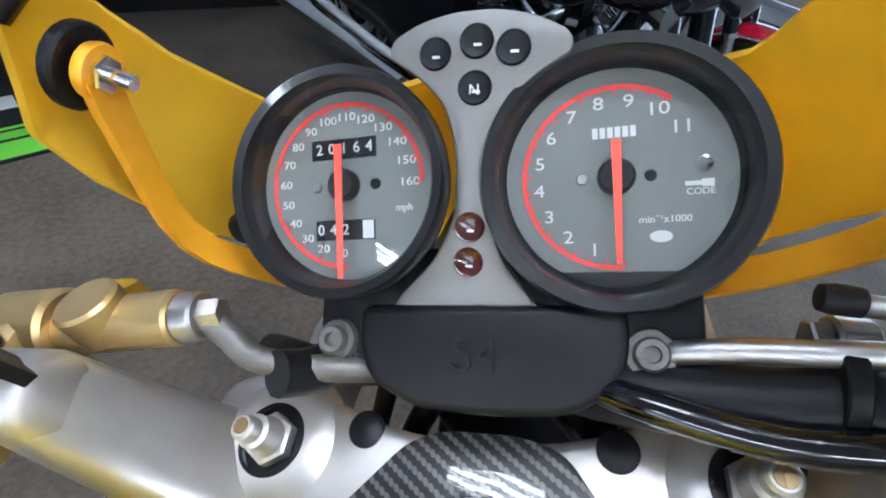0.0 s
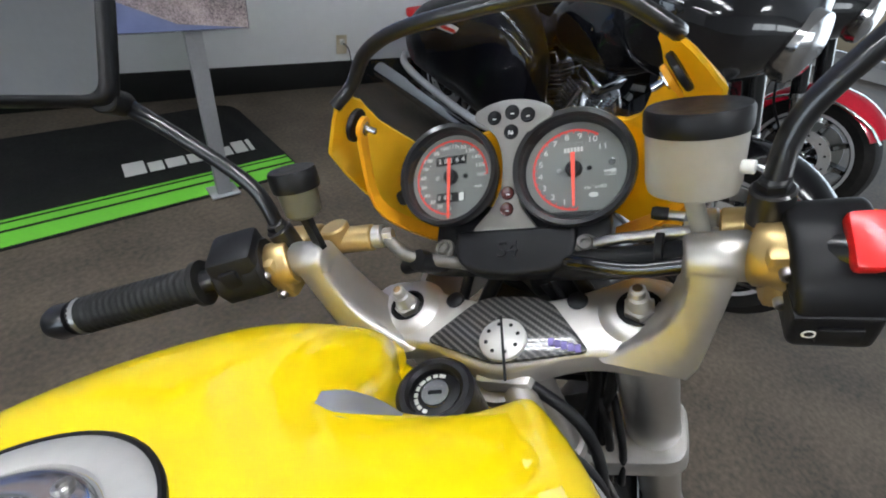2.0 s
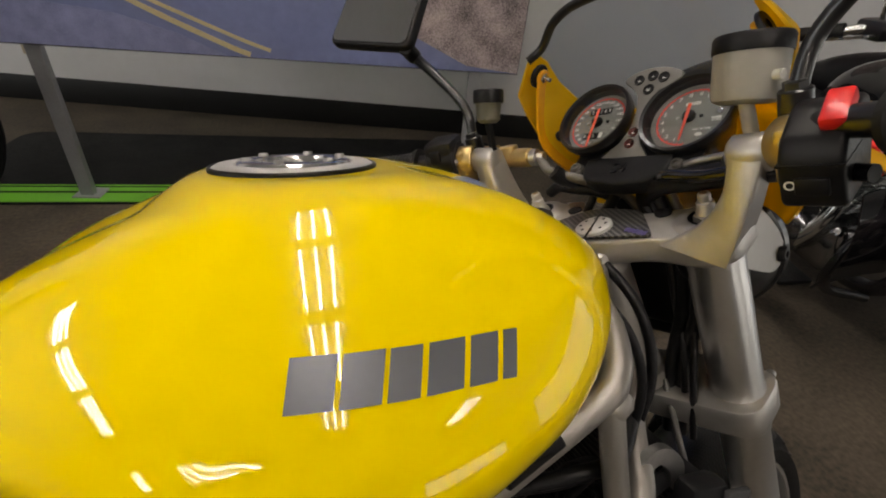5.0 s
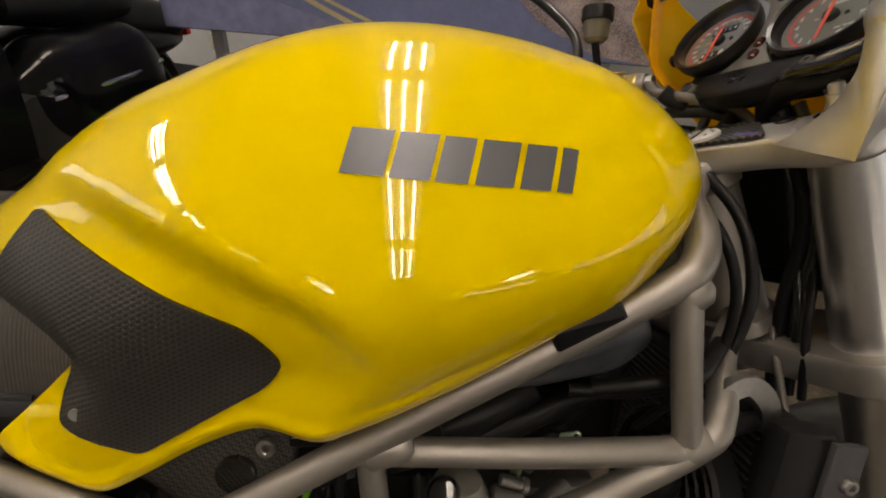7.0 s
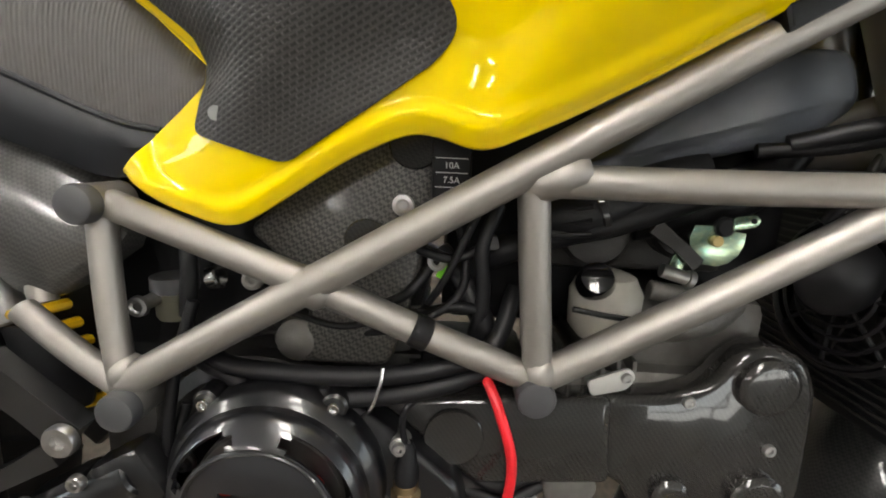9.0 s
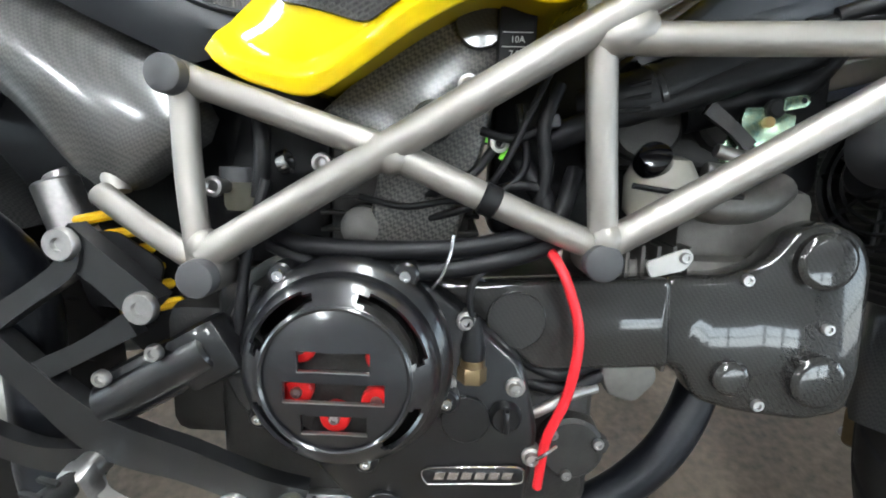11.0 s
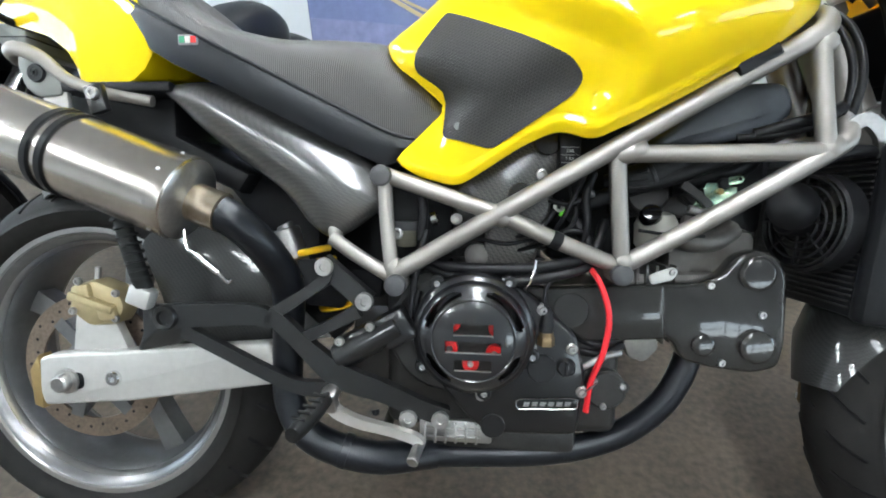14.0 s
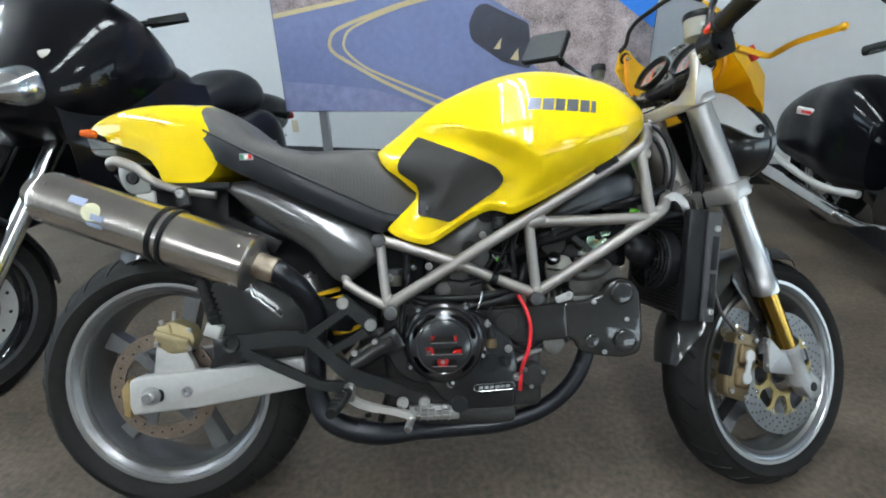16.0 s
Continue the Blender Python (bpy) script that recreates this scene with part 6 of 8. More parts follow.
for s, p in ((1, (0.089, 0.106, 0.155)), (-1, (0.0942, -0.1385, 0.1465))):
    out = Vector((0.12, s * 0.85, 0.40)).normalized()
    q = Vector(p)
    part("grommet", lathe([(0.005, 0), (0.0135, 0), (0.0145, 0.001), (0.0145, 0.004), (0.0135, 0.005), (0.005, 0.005)], along(q, q + out), 24), PLASTIC, fairing)
    arm = front("fairing_bracket", strap([q - out * 0.004, q + Vector((-0.004, s * 0.004, -0.020)), q + Vector((-0.014, s * 0.014, -0.075)), q + Vector((-0.006, -s * 0.004, -0.118)), q + Vector((0.0, -s * 0.050, -0.150))], [0.017, 0.014, 0.013, 0.014, 0.016], 0.0035, up=(0, 1, 0.3)), BRACKET, "amber fairing bracket")
    part("eye", lathe([(0.0, -0.001), (0.0095, -0.001), (0.010, 0.001), (0.0095, 0.003), (0, 0.003)], along(q - out * 0.005, q + out), 24), BRACKET, arm)
    sc = part("stud", joined(hexnut(q - out * 0.003, -out, 0.0066, 0.005), rod(q - out * 0.007, q - out * 0.0165, 0.0028, n=12)), CHROME, arm, "bright nut on a threaded stud")

# front fender and calipers
hub = Vector(HUB)
rows = []
for k in range(41):
    a = radians(149 - 106 * k / 40)
    wv = 0.062 * min(1.0, 0.5 + k / 12) * min(1.0, 0.55 + (40 - k) / 10)
    row = []
    for j in range(13):
        t = (j - 6) / 6
        r = 0.308 - 0.033 * abs(t) ** 2.6 * min(1.0, 0.25 + k / 9)
        row.append(hub + Vector((r * math.cos(a), wv * t * 1.05, r * math.sin(a))))
    rows.append(row)
fender = front("front_fender", thick(grid(rows), 0.0025), CARBON3, "glossy carbon front mudguard", sharp=60)
for s in (-1, 1):
    part("fender_stay", plate(rounded([(-0.06, 0.285), (0.09, 0.300), (0.075, 0.18), (0.03, 0.10), (-0.03, 0.16)], 0.02), 0.003, Matrix.Translation(hub + Vector((0, s * 0.070, 0))) @ SIDE, 0.001), CARBON2, fender)
    cal_c = hub + Vector((-0.136, s * 0.074, 0.099))
    cm = Matrix.Translation(cal_c) @ pose(0, 0, 0, 0, 40, 0)
    cal = front("brake_caliper", joined(plate(rounded([(-0.032, -0.074), (0.026, -0.078), (0.036, -0.050), (0.030, 0.0), (0.040, 0.056), (0.024, 0.076), (-0.030, 0.072), (-0.040, 0.03), (-0.040, -0.03)], 0.010), 0.030, cm @ Matrix.Translation((0, 0.015, 0)) @ SIDE, 0.004, 2), box(0.046, 0.040, 0.048, cm @ Matrix.Translation((0.004, s * 0.004, 0.026)), 0.010, 3), box(0.046, 0.040, 0.048, cm @ Matrix.Translation((0.004, s * 0.004, -0.026)), 0.010, 3)), CALIPER, "dull gold four-piston brake caliper")
    for z in (-0.024, 0.025):
        part("piston_cap", rod(cm @ Vector((0.006, s * 0.020, z)), cm @ Vector((0.006, s * 0.0275, z)), 0.0145, n=28, chamfer=0.002), ALU, cal, "pale round piston cap")
    part("cap_bridge", box(0.014, 0.006, 0.03, cm @ Matrix.Translation((0.006, s * 0.0245, 0)), 0.002), ALU, cal)
    part("pad_slot", box(0.010, 0.030, 0.075, cm @ Matrix.Translation((-0.036, s * 0.004, 0.008)), 0.003), PLASTIC, cal, "dark pad opening")
    for bx, z in ((-0.020, 0.062), (-0.024, -0.060), (0.022, -0.066), (0.028, 0.064)):
        part("bolt", bolt(cm @ Vector((bx, s * 0.015, z)), (0, s, 0), 0.0062, 0.005), STEEL, cal)
    front("brake_hose", tube([cm @ Vector((-0.01, 0, 0.070)), hub + Vector((-0.13, s * 0.08, 0.25)), hub + Vector((-0.09, s * 0.07, 0.40)), hub + Vector((-0.03, s * 0.03, 0.50))], 0.004, 10), CASEALU, "braided brake hose")

# ---------------------------------------------------------------- engine, exhaust and running gear
def eng(name, b, material, label="", sharp=38):
    return part(name, b, material, bike, label, sharp=sharp)


# crankcase
case = eng("crankcase", joined(span(0.50, 0.86, -0.095, 0.12, 0.245, 0.47, 0.02, 3), span(0.56, 0.80, -0.085, 0.10, 0.205, 0.25, 0.012), span(0.44, 0.56, -0.08, 0.09, 0.30, 0.44, 0.02), rod((0.60, -0.10, 0.40), (0.60, 0.15, 0.40), 0.10, n=36)), CASE, "dark engine crankcase")
sump = part("sump", span(0.555, 0.668, -0.103, -0.086, 0.226, 0.262, 0.004), STEEL, case, "ribbed aluminium sump")
for k in range(6):
    part("sump_rib", span(0.562 + 0.016 * k, 0.566 + 0.016 * k, -0.110, -0.1028, 0.228, 0.260, 0.001), STEEL, sump)
for k in range(2):
    part("sump_rib", span(0.560, 0.650, -0.109, -0.1028, 0.236 + 0.013 * k, 0.239 + 0.013 * k, 0.001), STEEL, sump)
# clutch side cover
SC = [(0.556, 0.420), (0.565, 0.460), (0.596, 0.486), (0.645, 0.494), (0.690, 0.488), (0.735, 0.455), (0.785, 0.412), (0.800, 0.352), (0.795, 0.300), (0.790, 0.262), (0.660, 0.258), (0.628, 0.285), (0.590, 0.330), (0.562, 0.375)]
side = eng("engine_side_cover", side_plate(SC, -0.080, 0.050, 0.006, 3, r=0.012), BLACKPAINT, "satin black engine side cover")
CC = (0.637, 0.414)
cl_m = along((CC[0], -0.125, CC[1]), (CC[0], -0.2, CC[1]))
part("clutch_housing", lathe([(0.088, 0), (0.088, 0.020), (0.085, 0.026), (0.079, 0.030), (0.0775, 0.036)], cl_m, 64), BLACKPAINT, side)
# a sloping cover with four curved slots between its bridges
SLOTS = ((12, 74), (106, 164), (198, 242), (303, 343))
CONE = ((0.0770, 0.030), (0.0778, 0.036), (0.0765, 0.0405), (0.0745, 0.0440), (0.0715, 0.0470), (0.0685, 0.0492), (0.0655, 0.0512), (0.0625, 0.0528), (0.0595, 0.0542), (0.0570, 0.0550), (0.0550, 0.0548))


def clutch_cone():
    b = bmesh.new()
    vs = [[b.verts.new((CC[0] + r * math.cos(radians(3 * k)), -0.125 - h, CC[1] + r * math.sin(radians(3 * k)))) for r, h in CONE] for k in range(120)]
    for k in range(120):
        for j in range(len(CONE) - 1):
            a, r = 3 * k + 1.5, (CONE[j][0] + CONE[j + 1][0]) / 2
            ends = [min(a - lo, hi - a) for lo, hi in SLOTS if lo < a < hi]
            if ends and (0.0625 if ends[0] < 4 else 0.0595) < r < (0.0685 if ends[0] < 4 else 0.0715):
                continue
            b.faces.new([vs[k][j], vs[(k + 1) % 120][j], vs[(k + 1) % 120][j + 1], vs[k][j + 1]])
    bmesh.ops.recalc_face_normals(b, faces=b.faces)
    return thick(b, 0.003)


for x, z in ((0.590, 0.4780), (0.6735, 0.4705), (0.5380, 0.4075), (0.7225, 0.3830), (0.548, 0.352), (0.655, 0.322)):
    d = Vector((x - CC[0], 0, z - CC[1])).normalized() * 0.089
    lug = part("housing_lug", rod((CC[0] + d.x, -0.122, CC[1] + d.z), (CC[0] + d.x, -0.146, CC[1] + d.z), 0.0105, n=20, chamfer=0.002), BLACKPAINT, side)
    part("bolt", bolt((CC[0] + d.x, -0.146, CC[1] + d.z), (0, -1, 0), 0.0052, 0.004), CHROME, lug)
clutch = eng("clutch_cover", clutch_cone(), CLUTCHBLACK, "gloss black open clutch cover", 60)
slots = [(0.016, 0.027, 0.017), (-0.008, 0.038, 0.016), (-0.034, 0.025, 0.015)]
# the domed face is cut by three level slots
def cut_dome(R, top, rise):
    xs = sorted(set([round(-R + 2 * R * k / 26, 5) for k in range(27)] + [s_ * hw for _, hw, _ in slots for s_ in (-1, 1)]))
    zs = sorted(set([round(-R + 2 * R * k / 26, 5) for k in range(27)] + [zc + s_ * 0.008 for zc, _, _ in slots for s_ in (-1, 1)]))
    b = bmesh.new()
    vs = {}
    for i, x in enumerate(xs):
        for j, z in enumerate(zs):
            r2 = min(1, (x * x + z * z) / R**2)
            vs[i, j] = (CC[0] + x, top - rise * (1 - r2**1.6), CC[1] + z)
    made = {}
    for i in range(len(xs) - 1):
        for j in range(len(zs) - 1):
            mx, mz = (xs[i] + xs[i + 1]) / 2, (zs[j] + zs[j + 1]) / 2
            if math.hypot(mx, mz) > R * 0.985 or any(abs(mz - zc) < 0.008 and abs(mx) < hw for zc, hw, _ in slots):
                continue
            quad = []
            for c in ((i, j), (i + 1, j), (i + 1, j + 1), (i, j + 1)):
                if c not in made:
                    made[c] = b.verts.new(vs[c])
                quad.append(made[c])
            b.faces.new(quad)
    for v in {v for e in b.edges if len(e.link_faces) == 1 for v in e.verts}:
        x, z = v.co.x - CC[0], v.co.z - CC[1]
        r = math.hypot(x, z)
        if r > R * 0.90:
            v.co = (CC[0] + x / r * R, top, CC[1] + z / r * R)
    return thick(b, 0.003)


part("clutch_face", cut_dome(0.0575, -0.1785, 0.005), CLUTCHBLACK, clutch, sharp=50)
part("face_rim", lathe([(0.0590, 0.0530), (0.0585, 0.0560), (0.0570, 0.0570), (0.0550, 0.0560)], cl_m, 64), CLUTCHBLACK, clutch)
for zc, hw, hh in slots:
    part("slot_edge", span(CC[0] - hw, CC[0] + hw, -0.1838 + 0.9 * zc * zc * 2.4, -0.1800 + 0.9 * zc * zc * 2.4, CC[1] + zc - 0.0084, CC[1] + zc - 0.0072), STEEL, clutch, "bright cut edge")
pp = part("pressure_plate", rod((CC[0], -0.140, CC[1]), (CC[0], -0.158, CC[1]), 0.060, n=40), CASE, clutch)
for k in range(6):
    a = radians(60 * k + 25)
    c = Vector((CC[0] + 0.036 * math.cos(a), -0.158, CC[1] + 0.036 * math.sin(a)))
    part("spring_cap", rod(c, c + Vector((0, -0.010, 0)), 0.012, n=20), RED, pp, "red spring cap")
    part("bolt", bolt(c + Vector((0, -0.010, 0)), (0, -1, 0), 0.0045, 0.003), STEEL, pp)
for x, z in ((0.557, 0.423), (0.675, 0.477), (0.606, 0.486), (0.720, 0.394), (0.778, 0.393), (0.735, 0.449), (0.650, 0.318), (0.795, 0.330)):
    part("bolt", joined(rod((x, -0.118, z), (x, -0.134, z), 0.0085, n=16), bolt((x, -0.134, z), (0, -1, 0), 0.0058, 0.005)), STEEL, side, "bright socket bolt")
part("filler_plug", joined(lathe([(0, 0.008), (0.011, 0.008), (0.013, 0.005), (0.014, 0)], along((0.771, -0.130, 0.366), (0.771, -0.2, 0.366)), 24), span(0.769, 0.773, -0.144, -0.137, 0.356, 0.376, 0.001)), BLACKPAINT, side)
part("round_boss", rod((0.737, -0.128, 0.362), (0.737, -0.134, 0.362), 0.021, n=32), BLACKPAINT, side)
part("round_boss", rod((0.668, -0.128, 0.272), (0.668, -0.135, 0.272), 0.018, n=28), BLACKPAINT, side)
badge = part("badge", side_plate([(0.701, 0.299), (0.789, 0.304), (0.789, 0.320), (0.701, 0.315)], -0.130, 0.002, 0.0006, r=0.0075), BLACKPAINT, side, "oval rimmed badge with silver blocks")
part("badge_rim", joined(tube([(0.706, -0.1325, 0.2995), (0.745, -0.1325, 0.3018), (0.784, -0.1325, 0.304), (0.789, -0.1325, 0.312), (0.784, -0.1325, 0.3195), (0.745, -0.1325, 0.3175), (0.706, -0.1325, 0.3148), (0.701, -0.1325, 0.307), (0.706, -0.1325, 0.2995)], 0.0007, 6)), CHROME, badge)
for k in range(6):
    x = 0.711 + 0.0118 * k
    z = 0.3045 + 0.0006 * k
    part("badge_block", side_plate([(x, z), (x + 0.0085, z), (x + 0.0105, z + 0.0068), (x + 0.002, z + 0.0068)], -0.1318, 0.0009), CHROME, badge)
sens = eng("pressure_sensor", joined(hexnut((0.741, -0.132, 0.398), (0, 0, 1), 0.0125, 0.013), rod((0.741, -0.132, 0.410), (0.741, -0.132, 0.418), 0.0105)), CALIPER, "dull brass oil pressure sensor")
part("sensor_boot", lathe([(0.0100, 0), (0.0105, 0.012), (0.0085, 0.018), (0.0075, 0.030), (0.0040, 0.037)], Matrix.Translation((0.741, -0.132, 0.417)), 18), PLASTIC, sens, "black rubber boot")
part("lead", tube([(0.740, -0.132, 0.448), (0.737, -0.134, 0.472), (0.745, -0.132, 0.490), (0.775, -0.12, 0.502)], 0.0028, 8), PLASTIC, sens)

# belt covers
BM = [(0.700, 0.480), (0.745, 0.476), (0.912, 0.486), (0.918, 0.404), (0.800, 0.396), (0.770, 0.42), (0.735, 0.452)]
mid = eng("belt_cover", side_plate(BM, -0.075, 0.030, 0.005, 2, r=0.008), CARBON2, "carbon fibre belt cover", 50)
part("round_boss", rod((0.779, -0.103, 0.444), (0.779, -0.110, 0.444), 0.026, n=36), CARBON2, mid)
BF = [(0.905, 0.487), (0.960, 0.489), (0.990, 0.500), (1.012, 0.530), (1.040, 0.540), (1.070, 0.528), (1.083, 0.500), (1.087, 0.400), (1.080, 0.366), (1.045, 0.356), (0.985, 0.362), (0.945, 0.372), (0.930, 0.400), (0.912, 0.408)]
fr = eng("front_belt_cover", side_plate(BF, -0.070, 0.032, 0.008, 3, r=0.012), CARBON2, "glossy carbon fibre front belt cover", 50)
for x, z, r in ((1.037, 0.505, 0.025), (1.045, 0.398, 0.024), (0.970, 0.398, 0.016)):
    part("round_boss", lathe([(r, 0), (r, 0.008), (r - 0.003, 0.011), (r - 0.006, 0.0115), (0, 0.011)], along((x, -0.101, z), (x, -0.2, z)), 36), CARBON2, fr)
for x, z in ((0.976, 0.486), (1.050, 0.445), (0.999, 0.372)):
    part("bolt", bolt((x, -0.102, z), (0, -1, 0), 0.0055, 0.004), STEEL, fr, "bright socket bolt")
BV = [(0.600, 0.615), (0.640, 0.650), (0.700, 0.690), (0.745, 0.712), (0.762, 0.690), (0.755, 0.640), (0.738, 0.560), (0.720, 0.500), (0.640, 0.500), (0.655, 0.570)]
up = eng("upright_belt_cover", side_plate(BV, -0.070, 0.028, 0.006, 2, r=0.012), WOVEN, "carbon fibre cover of the upright cylinder", 50)
for x, z, r in ((0.701, 0.612, 0.018), (0.738, 0.690, 0.020)):
    part("round_boss", rod((x, -0.096, z), (x, -0.105, z), r, n=30), CARBON2, up)
part("bolt", bolt((0.731, -0.099, 0.640), (0, -1, 0), 0.006, 0.004), CHROME, up)
# cylinders and heads
fcyl = eng("front_cylinder", joined(span(0.86, 1.07, -0.075, 0.10, 0.395, 0.50, 0.015), span(0.93, 1.06, -0.06, 0.09, 0.48, 0.565, 0.015)), CASEALU, "rough cast front cylinder")
for k in range(6):
    part("cylinder_fin", span(0.865 + 0.014 * k, 0.869 + 0.014 * k, -0.08, 0.105, 0.39, 0.51, 0.001), CASEALU, fcyl)
rcyl = eng("rear_cylinder", joined(span(0.60, 0.74, -0.065, 0.10, 0.46, 0.66, 0.02), span(0.60, 0.75, -0.06, 0.10, 0.60, 0.70, 0.02)), CASE, "dark rear cylinder")
for k in range(5):
    part("cylinder_fin", span(0.595, 0.745, -0.068, 0.105, 0.48 + 0.016 * k, 0.484 + 0.016 * k, 0.001), CASE, rcyl)
eng("coolant_elbow", tube([(0.93, -0.07, 0.56), (0.95, -0.082, 0.548), (0.99, -0.075, 0.55), (1.02, -0.06, 0.565)], 0.016, 14), CASEALU, "cast coolant elbow")
tab = eng("bracket_tab", side_plate([(0.890, 0.498), (0.925, 0.512), (0.932, 0.504), (0.925, 0.492), (0.895, 0.484)], -0.095, 0.004, 0.001, r=0.005), ALU)
part("bolt", bolt((0.923, -0.099, 0.503), (0, -1, 0), 0.005, 0.004), STEEL, tab)
# fuel box, airbox, fuses
eng("airbox", side_plate([(0.86, 0.665), (0.93, 0.725), (1.00, 0.775), (1.07, 0.775), (1.085, 0.735), (1.05, 0.705), (0.985, 0.69)], 0.085, 0.17, 0.012, 3, r=0.015), AIRBOX, "dark airbox with the window's blue sheen in its colour")
eng("throttle_body", joined(rod((0.90, -0.05, 0.62), (0.90, 0.06, 0.62), 0.034), rod((0.98, -0.05, 0.63), (0.98, 0.06, 0.63), 0.034), span(0.86, 1.03, -0.03, 0.06, 0.58, 0.66, 0.01)), CASE, "dark throttle bodies")
fuse = eng("fuse_box", span(0.752, 0.782, -0.115, -0.085, 0.648, 0.700, 0.003), PLASTIC, "black fuse box with white print")
for k, t in enumerate(("10A", "7.5A")):
    letters(t, 0.0068, Matrix.Translation((0.767, -0.1155, 0.6745 - 0.0108 * k)) @ pose(0, 0, 0, 90, 0, 0), PRINT, "lettering", fuse)
for k in range(3):
    part("printed_bar", span(0.755, 0.779, -0.1156, -0.1150, 0.6798 - 0.0108 * k, 0.6803 - 0.0108 * k), PRINT, fuse)
pulley = [(0.9925 + 0.0235 * math.cos(radians(150 + 25 * k)), 0.6220 + 0.0235 * math.sin(radians(150 + 25 * k))) for k in range(10)]
lk_ = eng("throttle_pulley", side_plate([*pulley, (1.004, 0.630), (0.990, 0.634)], -0.072, 0.005, 0.001), ZINC, "iridescent zinc-plated throttle pulley")
part("pulley_bolt", rod((0.9905, -0.076, 0.621), (0.9905, -0.082, 0.621), 0.0048, n=14), GOLD, lk_)
part("return_spring", rod((0.9965, -0.072, 0.633), (0.9965, -0.081, 0.633), 0.0085, n=20, chamfer=0.002), PLASTIC, lk_)
arm = part("arm", side_plate([(1.000, 0.642), (1.018, 0.645), (1.023, 0.640), (1.020, 0.634), (1.000, 0.630)], -0.078, 0.004, 0.001, r=0.003), ZINC, lk_)
part("arm_hole", rod((1.0165, -0.0815, 0.6395), (1.0165, -0.0825, 0.6395), 0.0024, n=12), PLASTIC, arm)
part("arm", side_plate([(0.958, 0.600), (0.964, 0.613), (0.974, 0.609), (0.971, 0.599), (0.968, 0.586), (0.957, 0.586)], -0.068, 0.004, 0.001, r=0.004), ZINC, lk_)
tank2 = eng("coolant_bottle", lathe([(0, 0), (0.022, 0.002), (0.030, 0.012), (0.031, 0.042), (0.024, 0.056), (0.015, 0.060), (0, 0.060)], pose(0.905, -0.075, 0.530, 0, 0, 0), 32), FLUID, "white plastic coolant bottle")
part("bottle_cap", lathe([(0, 0.014), (0.013, 0.012), (0.016, 0.004), (0.016, -0.004)], along((0.890, -0.092, 0.584), (0.884, -0.13, 0.610)), 24), GLOSSBLACK, tank2, "black domed cap")
# dark block added to close the view through the bay, with a hose across it
eng("dark_bay_filler", joined(span(0.985, 1.085, -0.025, 0.09, 0.555, 0.72, 0.015), tube([(0.93, -0.045, 0.632), (0.98, -0.05, 0.645), (1.03, -0.045, 0.662), (1.07, -0.03, 0.70)], 0.020, 14)), PLASTIC, "added dark filler block with a black hose")
# shock absorber with its yellow spring, linkage
shock = eng("shock_absorber", joined(rod((0.315, -0.035, 0.56), (0.400, -0.02, 0.40), 0.016), rod((0.318, -0.040, 0.552), (0.335, -0.040, 0.500), 0.024)), STEEL, "rear shock absorber")
coil = []
for k in range(91):
    a, t = radians(k * 24), k / 90
    coil.append((0.355 + 0.055 * t + 0.030 * math.cos(a), -0.028 + 0.030 * math.sin(a), 0.53 - 0.11 * t + 0.01 * math.cos(a)))
part("spring", tube(coil, 0.0058, 8, 1), SPRING, shock, "yellow coil spring")
part("shock_guard", side_plate([(0.345, 0.505), (0.395, 0.505), (0.440, 0.475), (0.425, 0.425), (0.36, 0.43)], -0.062, 0.004, 0.001, r=0.01), PLASTIC, shock, "black plastic guard")
rr = eng("rear_brake_reservoir", lathe([(0, 0), (0.014, 0), (0.0160, 0.004), (0.0165, 0.026)], Matrix.Translation((0.530, -0.085, 0.532)), 24), FLUID2, "small rear brake fluid reservoir")
part("reservoir_cap", lathe([(0.0165, 0.025), (0.019, 0.025), (0.0195, 0.028), (0.0190, 0.038), (0, 0.039)], Matrix.Translation((0.530, -0.085, 0.532)), 24), GREYPLASTIC, rr)

